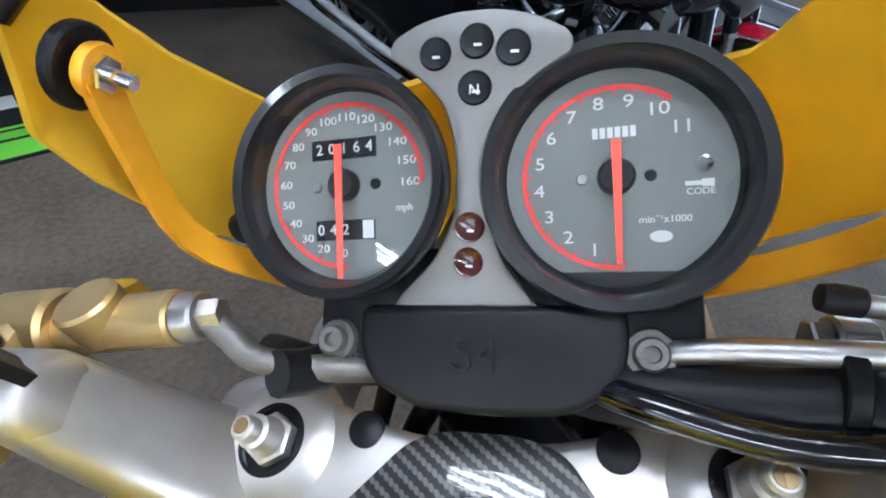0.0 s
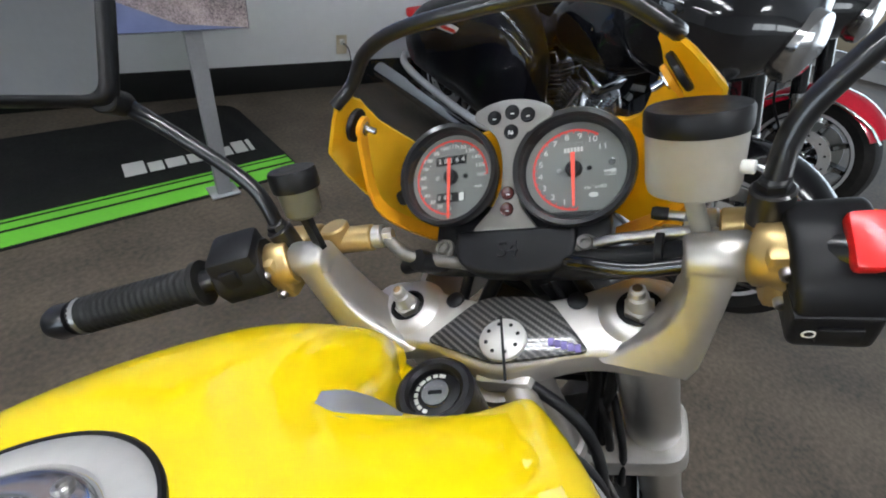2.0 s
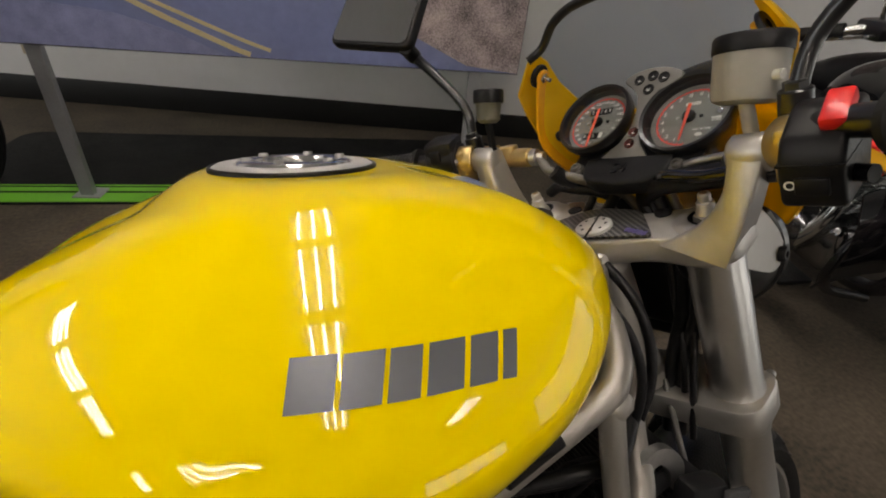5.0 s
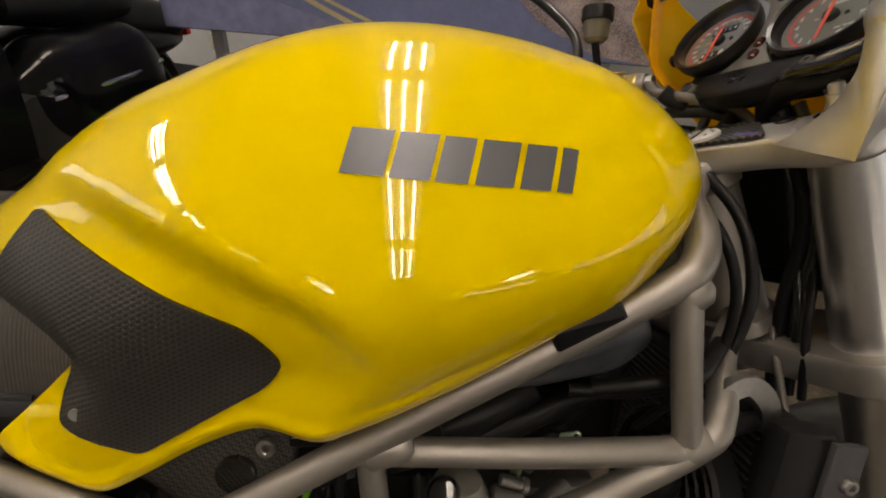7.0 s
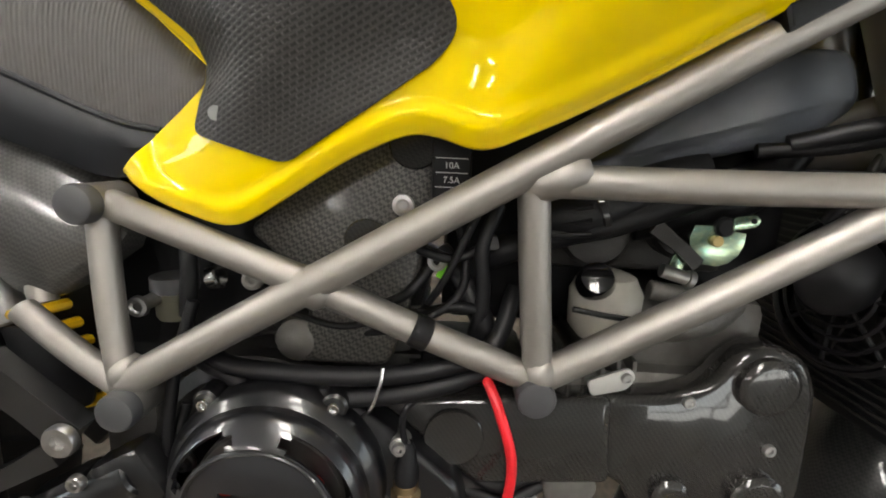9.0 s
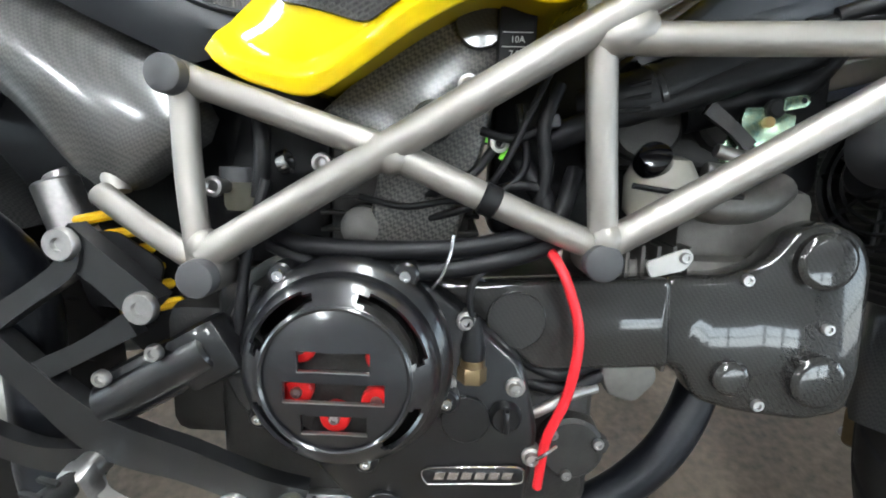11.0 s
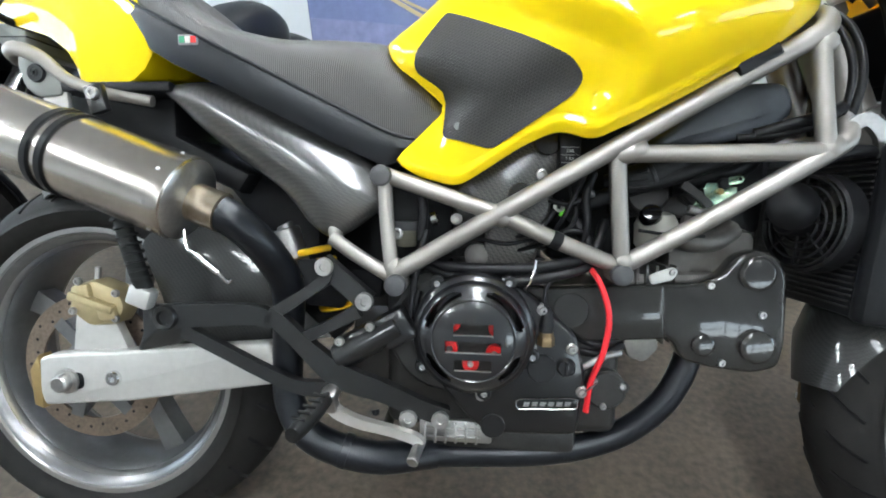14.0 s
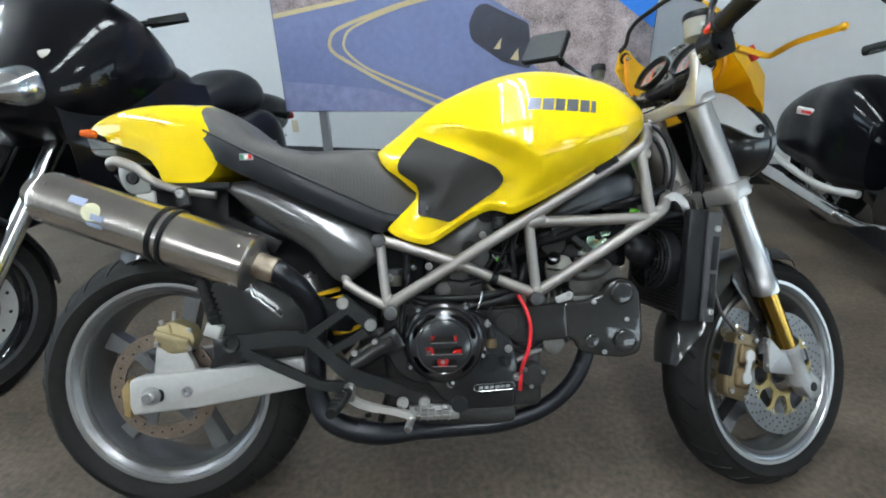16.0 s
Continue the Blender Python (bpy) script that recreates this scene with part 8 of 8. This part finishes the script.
ped = eng("brake_pedal", strap([(0.436, -0.172, 0.318), (0.446, -0.176, 0.304), (0.478, -0.178, 0.291), (0.524, -0.178, 0.281), (0.556, -0.178, 0.272), (0.568, -0.178, 0.263)], [0.016, 0.016, 0.015, 0.013, 0.014, 0.013], 0.012, up=(0, 1, 0)), CAST, "polished brake pedal")
part("toe_peg", rod((0.566, -0.168, 0.264), (0.559, -0.208, 0.252), 0.0080), STEEL, ped)
mcr = eng("rear_master_cylinder", joined(rod((0.44, -0.150, 0.372), (0.53, -0.145, 0.425), 0.020), box(0.05, 0.03, 0.05, pose(0.525, -0.145, 0.42, 0, -30, 0), 0.008), box(0.06, 0.03, 0.045, pose(0.475, -0.145, 0.395, 0, -30, 0), 0.008)), BLACKPAINT, "black rear master cylinder")
for x, z in ((0.448, 0.402), (0.492, 0.425)):
    part("bolt", bolt((x, -0.163, z), (0, -1, 0), 0.007, 0.006), STEEL, mcr)
pas = eng("passenger_peg", tube([(0.165, -0.172, 0.470), (0.152, -0.176, 0.520), (0.140, -0.178, 0.575)], [0.012, 0.012, 0.011], 12, flat=0.7), GRIP, "folded ribbed passenger peg")
for k in range(8):
    c = Vector((0.163, -0.174, 0.485)).lerp(Vector((0.141, -0.178, 0.57)), k / 7)
    part("rib", rod(c, c + Vector((-0.001, 0, 0.004)), 0.0145, n=12), GRIP, pas)
part("peg_hinge", box(0.035, 0.022, 0.030, pose(0.160, -0.172, 0.460, 0, 20, 0), 0.005), ALU, pas)
stand = eng("side_stand", tube([(0.50, 0.11, 0.25), (0.46, 0.17, 0.14), (0.42, 0.235, 0.035), (0.40, 0.262, 0.098 - 0.0)], [0.011, 0.011, 0.011, 0.010], 12), BLACKPAINT, "black side stand")
# two added black blocks stand in for the deep shade inside the engine bay
eng("dark_fill_box", span(0.36, 0.60, -0.04, 0.09, 0.47, 0.71, 0.015), PLASTIC, "black block added to darken the gap under the seat")
eng("dark_fill_block", span(0.76, 1.06, 0.03, 0.12, 0.50, 0.735, 0.015), PLASTIC, "black block added to darken the engine bay gaps")
eng("inner_fender", side_plate([(0.22, 0.62), (0.42, 0.70), (0.52, 0.62), (0.48, 0.44), (0.40, 0.36), (0.335, 0.42), (0.30, 0.52)], 0.06, 0.10, 0.01), PLASTIC, "black inner mudguard")

# ---------------------------------------------------------------- the other motorcycles in the showroom
DARKCHROME = mat("dark_chrome", (0.30, 0.30, 0.31), 0.2, 1.0, 0.1, 40)


def plain_wheel(parent, name, c, radius, stripe, spokes=9):
    turn = Matrix.Translation(c) @ pose(0, 0, 0, 90, 0, 0)
    ty = part(name, lathe([(0.215, -0.045), (0.235, -0.052), (radius - 0.045, -0.062), (radius - 0.012, -0.045), (radius, 0), (radius - 0.012, 0.045), (radius - 0.045, 0.062), (0.235, 0.052), (0.215, 0.045)], turn, 64), RUBBER, parent, "black tyre on a dark wheel")
    part("rim", lathe([(0.222, -0.046), (0.205, -0.040), (0.195, 0), (0.205, 0.040), (0.222, 0.046)], turn, 64), GLOSSBLACK, ty)
    for s in (-1, 1):
        part("pinstripe", lathe([(0.212, s * 0.0475), (0.226, s * 0.0495), (0.226, s * 0.0485), (0.212, s * 0.0465)], turn, 64), stripe, ty, "pale stripe round the rim")
        d = part("brake_disc", lathe([(0.095, s * 0.068), (0.145, s * 0.068), (0.145, s * 0.073), (0.095, s * 0.073), (0.095, s * 0.068)], turn, 48), ALU, ty, "drilled steel brake disc")
        for k in range(12):
            a = radians(30 * k)
            part("drill_hole", moved(rod((0.122 * math.cos(a), 0.122 * math.sin(a), s * 0.0735 - 0.0004), (0.122 * math.cos(a), 0.122 * math.sin(a), s * 0.0735 + 0.0004), 0.006, n=8), turn), PLASTIC, d)
    for k in range(spokes):
        a = radians(360 / spokes * k)
        part("spoke", moved(strap([(0.035 * math.cos(a), 0.035 * math.sin(a), 0), (0.2 * math.cos(a), 0.2 * math.sin(a), 0)], [0.030, 0.022], 0.045, up=(0, 0, 1)), turn), GLOSSBLACK, ty)
        part("spoke_edge", moved(strap([(0.14 * math.cos(a), 0.14 * math.sin(a), 0.024), (0.19 * math.cos(a), 0.19 * math.sin(a), 0.024)], 0.018, 0.004, up=(0, 0, 1)), turn), CHROME, ty, "machined spoke edge")
    part("hub", moved(rod((0, 0, -0.08), (0, 0, 0.08), 0.045, n=24), turn), DARKCHROME, ty)
    return ty


def fender_arc(c, r, a0, a1, w, n=20):
    rows = []
    for k in range(n + 1):
        a = radians(a0 + (a1 - a0) * k / n)
        rows.append([(c[0] + (r - 0.05 * abs(t) ** 2.5) * math.cos(a), w * t, c[2] + (r - 0.05 * abs(t) ** 2.5) * math.sin(a)) for t in np.linspace(-1, 1, 11)])
    return thick(grid(rows), 0.004)


def blob(stations):
    """A smooth body from stations of x, half-width, bottom, top."""
    xs_, ws, bs, ts = zip(*stations)
    rows = []
    for k in range(41):
        x = xs_[0] + (xs_[-1] - xs_[0]) * k / 40
        w, b, t = smooth(x, xs_, ws), smooth(x, xs_, bs), smooth(x, xs_, ts)
        rows.append([(x, w * math.copysign(abs(math.cos(a)) ** 0.75, math.cos(a)), (b + t) / 2 + (t - b) / 2 * math.copysign(abs(math.sin(a)) ** 0.75, math.sin(a))) for a in np.linspace(0, 2 * math.pi, 32, endpoint=False)])
    return capped(grid(rows, close_v=True))


def cruiser(label, at, paint, stripe, guard):
    c = thing("cruiser_motorcycle", label, "motorcycle", at, "parked cruisers")
    plain_wheel(c, "front_wheel", (1.62, 0, 0.31), 0.31, stripe)
    plain_wheel(c, "rear_wheel", (0, 0, 0.31), 0.31, stripe)
    ff = part("front_fender", fender_arc((1.62, 0, 0.31), 0.345, 175, 40, 0.085), guard, c, "deep front mudguard")
    part("fender_trim", tube([(1.62 + 0.350 * math.cos(radians(a)), -0.083, 0.31 + 0.30 * math.sin(radians(a))) for a in (172, 150, 120, 90, 60, 42)], 0.006, 8), CHROME, ff)
    part("rear_fender", fender_arc((0, 0, 0.31), 0.37, 200, 20, 0.10), paint, c)
    for s in (-1, 1):
        leg = part("fork_leg", rod((1.62, s * 0.115, 0.30), (1.50, s * 0.115, 0.60), 0.030), CHROME, c, "chrome fork leg")
        part("fork_cover", rod((1.50, s * 0.115, 0.60), (1.38, s * 0.115, 0.92), 0.034), GLOSSBLACK, leg)
        part("fork_ring", rod((1.505, s * 0.115, 0.585), (1.495, s * 0.115, 0.61), 0.037), CHROME, leg)
        cal = part("caliper", box(0.07, 0.04, 0.12, Matrix.Translation((1.50, s * 0.085, 0.36)) @ pose(0, 0, 0, 0, 20, 0), 0.012), DARKCHROME, c)
        part("reflector", box(0.02, 0.008, 0.06, pose(1.555, s * 0.150, 0.42, 0, -20, 0), 0.003), ORANGE, cal, "orange reflector")
        part("brake_line", tube([(1.50, s * 0.10, 0.42), (1.42, s * 0.13, 0.55), (1.36, s * 0.12, 0.75), (1.33, s * 0.08, 0.9)], 0.006, 8), PLASTIC, c)
        part("spotlight", lathe([(0, -0.05), (0.05, -0.03), (0.06, 0.02), (0.062, 0.03), (0, 0.035)], along((1.44, s * 0.21, 0.86), (1.6, s * 0.21, 0.85)), 24), CHROME, c)
        bag = part("saddlebag", blob([(0.02, 0.05, 0.52, 0.62), (0.10, 0.09, 0.48, 0.71), (0.28, 0.115, 0.455, 0.82), (0.48, 0.12, 0.44, 0.88), (0.76, 0.12, 0.43, 0.88), (0.88, 0.06, 0.46, 0.76)]), TOURBLACK, c, "black hard saddlebag", at=Matrix.Translation((0, s * 0.29, 0)), sharp=60)
        part("bag_rail", tube([(0.03, s * 0.06, 0.505), (0.10, s * 0.105, 0.485), (0.30, s * 0.125, 0.465), (0.70, s * 0.122, 0.440), (0.88, s * 0.06, 0.445)], 0.017, 10), ALU, bag, "chrome rail under the bag")
        part("bag_reflector", box(0.24, 0.012, 0.036, pose(0.48, s * 0.112, 0.745, 0, -2, 0), 0.004), WHITE, bag, "pale reflector with red lens")
        part("bag_lens", box(0.10, 0.012, 0.016, pose(0.46, s * 0.1135, 0.742, 0, -2, 0), 0.003), RED, bag)
        part("silencer", rod((-0.45, s * 0.24, 0.24), (0.55, s * 0.22, 0.22), 0.045), CHROME, c)
        part("header_pipe", tube([(0.55, s * 0.21, 0.22), (0.75, s * 0.20, 0.23), (0.92, s * 0.17, 0.30), (0.98, s * 0.12, 0.45), (0.95, s * 0.08, 0.58)], 0.028, 14), CHROME, c)
        part("footboard", span(0.85, 1.15, s * 0.30 - 0.06, s * 0.30 + 0.06, 0.27, 0.29, 0.008), PLASTIC, c)
        part("engine_guard", tube([(1.22, s * 0.05, 0.62), (1.25, s * 0.22, 0.60), (1.26, s * 0.32, 0.48), (1.24, s * 0.30, 0.34), (1.20, s * 0.08, 0.24)], 0.017, 12), GLOSSBLACK, c)
        part("leg_shield", thick(grid([[(1.24 + 0.05 * math.sin(3 * u), s * (0.12 + 0.22 * v), 0.38 + 0.34 * u - 0.05 * v * v) for v in np.linspace(0, 1, 9)] for u in np.linspace(0, 1, 9)]), 0.006), paint, c, "glossy leg shield", sharp=60)
        bar = part("handlebar", tube([(1.22, 0, 1.00), (1.20, s * 0.10, 1.02), (1.10, s * 0.28, 1.08), (0.95, s * 0.42, 1.04)], 0.013, 12), CHROME, c)
        part("grip", rod((1.0, s * 0.38, 1.058), (0.90, s * 0.45, 1.03), 0.019), GRIP, bar)
        part("control_block", span(1.00, 1.09, s * 0.33 - 0.03, s * 0.33 + 0.03, 1.04, 1.09, 0.01), BLACKPAINT, bar)
        part("lever", strap([(1.08, s * 0.30, 1.06), (1.06, s * 0.40, 1.05), (0.98, s * 0.47, 1.03)], 0.014, 0.008), CHROME, bar)
        mir = part("mirror", joined(tube([(1.05, s * 0.33, 1.08), (1.07, s * 0.38, 1.16), (1.06, s * 0.45, 1.22)], 0.007, 8), lathe([(0, -0.012), (0.05, -0.010), (0.062, 0.0), (0.05, 0.012), (0, 0.014)], along((1.06, s * 0.47, 1.24), (1.2, s * 0.47, 1.26)), 24)), CHROME, c)
    # fairing, screen, lamp
    part("fairing", blob([(1.18, 0.36, 0.86, 1.12), (1.28, 0.40, 0.80, 1.18), (1.40, 0.36, 0.80, 1.15), (1.50, 0.24, 0.84, 1.08), (1.56, 0.06, 0.92, 1.0)]), paint, c, "glossy handlebar fairing", sharp=60)
    scr = part("windscreen", grid([[(1.36 - 0.16 * v - 0.10 * abs(u) ** 2, 0.34 * u, 1.10 + 0.24 * v * (1 - 0.3 * u * u)) for u in np.linspace(-1, 1, 17)] for v in np.linspace(0, 1, 7)]), HAZETINT, c, "smoked windscreen", sharp=60)
    scr.visible_shadow = False
    part("headlight", lathe([(0, 0), (0.09, 0.01), (0.10, 0.04), (0.095, 0.07), (0.06, 0.085), (0, 0.09)], along((1.50, 0, 0.93), (1.7, 0, 0.92)), 32), CHROME, c)
    tk = part("fuel_tank", blob([(0.66, 0.06, 0.74, 0.80), (0.76, 0.13, 0.70, 0.90), (0.95, 0.175, 0.68, 0.96), (1.10, 0.165, 0.70, 0.955), (1.20, 0.08, 0.76, 0.90)]), paint, c, "glossy teardrop fuel tank", sharp=60)
    for s in (-1, 1):
        part("tank_emblem", lathe([(0, 0.004), (0.035, 0.003), (0.045, 0)], along((1.0, s * 0.170, 0.845), (1.0, s * 0.3, 0.85)) @ Matrix.Diagonal((1, 0.55, 1, 1)), 28), DARKCHROME, tk, "oval tank emblem")
        part("emblem_bar", box(0.045, 0.004, 0.010, Matrix.Translation((1.0, s * 0.1745, 0.845))), GOLD, tk)
    part("filler_cap", lathe([(0, 0.012), (0.03, 0.010), (0.035, 0)], Matrix.Translation((0.98, 0, 0.955)), 24), CHROME, tk)
    st = part("seat", blob([(-0.05, 0.08, 0.64, 0.74), (0.10, 0.15, 0.62, 0.76), (0.30, 0.18, 0.60, 0.75), (0.55, 0.17, 0.62, 0.74), (0.74, 0.08, 0.70, 0.78)]), VINYL2, c, "black leather touring seat", sharp=60)
    part("frame_tube", tube([(1.36, 0, 0.88), (1.25, 0, 0.60), (1.18, 0, 0.26), (0.9, 0, 0.20), (0.45, 0, 0.22), (0.25, 0, 0.5), (0.3, 0, 0.66)], 0.03, 12), GLOSSBLACK, c)
    # v-twin engine
    en = part("engine", joined(span(0.62, 1.05, -0.12, 0.12, 0.22, 0.42, 0.04, 3), rod((0.84, -0.20, 0.34), (0.84, 0.18, 0.34), 0.12, n=32), span(0.45, 0.65, -0.10, 0.10, 0.26, 0.46, 0.03)), DARKCHROME, c, "large v-twin engine")
    for tilt in (-24, 24):
        base = Matrix.Translation((0.84, -0.02, 0.38)) @ pose(0, 0, 0, 0, tilt, 0)
        cy = part("cylinder", rod(base @ Vector((0, 0, 0.02)), base @ Vector((0, 0, 0.27)), 0.062, n=28), BLACKPAINT, en)
        for k in range(12):
            part("cooling_fin", box(0.158, 0.170, 0.0055, base @ Matrix.Translation((0, 0, 0.06 + 0.0165 * k)), 0.002, 1), CHROME, cy)
        part("rocker_cover", box(0.14, 0.16, 0.065, base @ Matrix.Translation((0, 0, 0.29)), 0.022, 3), CHROME, cy, "chrome rocker cover")
        part("push_rod_tube", rod(base @ Vector((0.0, -0.10, 0.0)), base @ Vector((0, -0.095, 0.26)), 0.011), CHROME, cy)
    part("side_cover", span(0.36, 0.60, -0.15, 0.15, 0.42, 0.62, 0.05, 3), TOURBLACK, c)
    part("rear_light", box(0.05, 0.14, 0.05, Matrix.Translation((-0.40, 0, 0.55)), 0.015), RED, c)
    part("side_stand", tube([(0.85, 0.12, 0.24), (0.80, 0.22, 0.12), (0.78, 0.29, 0.012)], 0.012, 10), BLACKPAINT, c)
    return c


PEARL = mat("pale_stripe", (0.55, 0.55, 0.56), 0.4, 0.4, 0.05, 40)
REDPAINT = mat("red_paint", (0.55, 0.01, 0.03), 0.25, 0, 0.05, 12, coat=1.0)
cruiser("black touring cruiser with chrome v-twin engine and saddlebags", pose(3.02, 1.83, 0, 6, 0, -103.0), GLOSSBLACK, PEARL, GLOSSBLACK)
cruiser("black touring cruiser with a dark red front mudguard", pose(4.15, 1.75, 0, 6, 0, -103.0), GLOSSBLACK, PEARL, REDPAINT)


def tourer(at):
    c = thing("touring_motorcycle", "black touring motorcycle with full fairing and clear headlight", "motorcycle", at, "parked cruisers")
    plain_wheel(c, "front_wheel", (1.90, 0, 0.31), 0.31, GREYPLASTIC, 5)
    plain_wheel(c, "rear_wheel", (0, 0, 0.31), 0.31, GREYPLASTIC, 5)
    part("front_fender", fender_arc((1.90, 0, 0.31), 0.335, 190, 30, 0.08), TOURBLACK, c)
    for s in (-1, 1):
        part("fork_leg", rod((1.90, s * 0.105, 0.30), (1.36, s * 0.105, 0.80), 0.027), CHROME, c, "bright fork leg")
        hl_ = part("headlight", blob([(1.40, 0.03, 0.86, 0.98), (1.46, 0.085, 0.85, 1.00), (1.54, 0.09, 0.86, 0.985), (1.60, 0.03, 0.89, 0.95)]), CHROME, c, "clear double headlight", at=Matrix.Translation((0, s * 0.14, 0)), sharp=60)
        part("headlight_lens", lathe([(0.075, -0.01), (0.06, 0.03), (0.03, 0.045), (0, 0.048)], along((1.53, s * 0.025, 0.92), (1.7, s * 0.05, 0.93)), 28), LENS, hl_)
        part("fairing_side", thick(grid([[(0.92 + 0.62 * u - 0.05 * v, s * (0.36 - 0.14 * u**3 + 0.03 * math.sin(3 * v)), 0.36 + (0.50 + 0.06 * u) * v + 0.04 * u) for v in np.linspace(0, 1, 13)] for u in np.linspace(0, 1, 15)]), 0.006), TOURBLACK, c, "glossy black fairing side", sharp=60)
        part("indicator", box(0.12, 0.02, 0.025, pose(1.43, s * 0.27, 1.02, 0, 6, s * -35), 0.008), WHITE, c, "pale indicator strip")
        mir = part("mirror", blob([(1.10, 0.02, 1.30, 1.33), (1.16, 0.09, 1.27, 1.36), (1.24, 0.07, 1.275, 1.355), (1.30, 0.02, 1.30, 1.33)]), TOURBLACK, c, at=Matrix.Translation((-0.05, s * 0.42, -0.06)))
        part("mirror_arm", rod((1.22, s * 0.28, 1.16), (1.13, s * 0.40, 1.25), 0.010), BLACKPAINT, c)
        bar = part("handlebar", tube([(1.12, s * 0.05, 1.06), (1.10, s * 0.20, 1.10), (0.98, s * 0.38, 1.12)], 0.012, 10), BLACKPAINT, c)
        part("grip", rod((1.03, s * 0.31, 1.112), (0.95, s * 0.43, 1.125), 0.019), GRIP, bar)
        part("lever", strap([(1.10, s * 0.28, 1.11), (1.06, s * 0.38, 1.11), (0.99, s * 0.46, 1.115)], 0.013, 0.008), BLACKPAINT, bar)
        bag = part("saddlebag", blob([(-0.50, 0.06, 0.48, 0.66), (-0.42, 0.11, 0.42, 0.74), (-0.15, 0.12, 0.38, 0.76), (0.10, 0.11, 0.40, 0.74), (0.20, 0.05, 0.48, 0.66)]), TOURBLACK, c, "glossy black pannier", at=Matrix.Translation((0.58, s * 0.19, -0.08)), sharp=60)
        part("bag_trim", tube([(-0.45, s * 0.10, 0.60), (-0.2, s * 0.125, 0.585), (0.14, s * 0.10, 0.575)], 0.010, 8), CHROME, bag)
    part("fairing", blob([(0.98, 0.33, 0.86, 1.04), (1.10, 0.38, 0.80, 1.18), (1.25, 0.39, 0.74, 1.24), (1.40, 0.34, 0.72, 1.16), (1.52, 0.22, 0.78, 1.02), (1.62, 0.05, 0.84, 0.94)]), TOURBLACK, c, "glossy black front fairing", sharp=60)
    scr = part("windscreen", grid([[(1.40 - 0.26 * v - 0.16 * u * u, 0.30 * u * (1 - 0.2 * v), 1.08 + 0.42 * v * (1 - 0.18 * u * u)) for u in np.linspace(-1, 1, 17)] for v in np.linspace(0, 1, 9)]), HAZETINT, c, "tinted windscreen", sharp=60)
    scr.visible_shadow = False
    part("fuel_tank", blob([(0.52, 0.08, 0.74, 0.82), (0.66, 0.17, 0.70, 0.95), (0.85, 0.20, 0.68, 1.00), (1.02, 0.17, 0.72, 0.98)]), TOURBLACK, c, sharp=60)
    part("rider_seat", blob([(-0.08, 0.08, 0.70, 0.80), (0.02, 0.15, 0.68, 0.865), (0.16, 0.18, 0.68, 0.925), (0.32, 0.17, 0.68, 0.92), (0.44, 0.14, 0.70, 0.88), (0.60, 0.10, 0.72, 0.84)]), VINYL2, c, "padded black seat", sharp=60)
    part("pillion_seat", blob([(-0.42, 0.07, 0.58, 0.66), (-0.34, 0.12, 0.56, 0.71), (-0.20, 0.14, 0.58, 0.755), (-0.04, 0.14, 0.60, 0.78), (0.10, 0.10, 0.64, 0.77)]), VINYL2, c, "rounded pillion seat", sharp=60)
    part("tail", blob([(-0.40, 0.05, 0.52, 0.60), (-0.26, 0.10, 0.50, 0.62), (0.0, 0.14, 0.50, 0.66), (0.3, 0.16, 0.54, 0.72)]), TOURBLACK, c, sharp=60)
    part("engine", joined(span(0.45, 1.10, -0.20, 0.20, 0.22, 0.60, 0.06, 3), rod((0.75, -0.26, 0.40), (0.75, 0.26, 0.40), 0.13, n=28)), CASE, c)
    part("rear_light", box(0.05, 0.2, 0.05, Matrix.Translation((-0.40, 0, 0.585)), 0.015), RED, c)
    part("side_stand", tube([(0.60, 0.12, 0.24), (0.56, 0.22, 0.12), (0.54, 0.30, 0.012)], 0.012, 10), BLACKPAINT, c)
    return c


tourer(pose(-0.53, 2.30, 0, 5, 0, -100.0))
# picture on the back wall
pic = thing("wall_picture", "long framed picture high on the back wall", "picture", back)
part("frame", span(2.9, 4.6, -0.03, 0, 1.30, 2.1, 0.004), EDGE, pic)
part("print", span(2.95, 4.55, -0.033, -0.0295, 1.35, 2.05), ROCKS, pic)
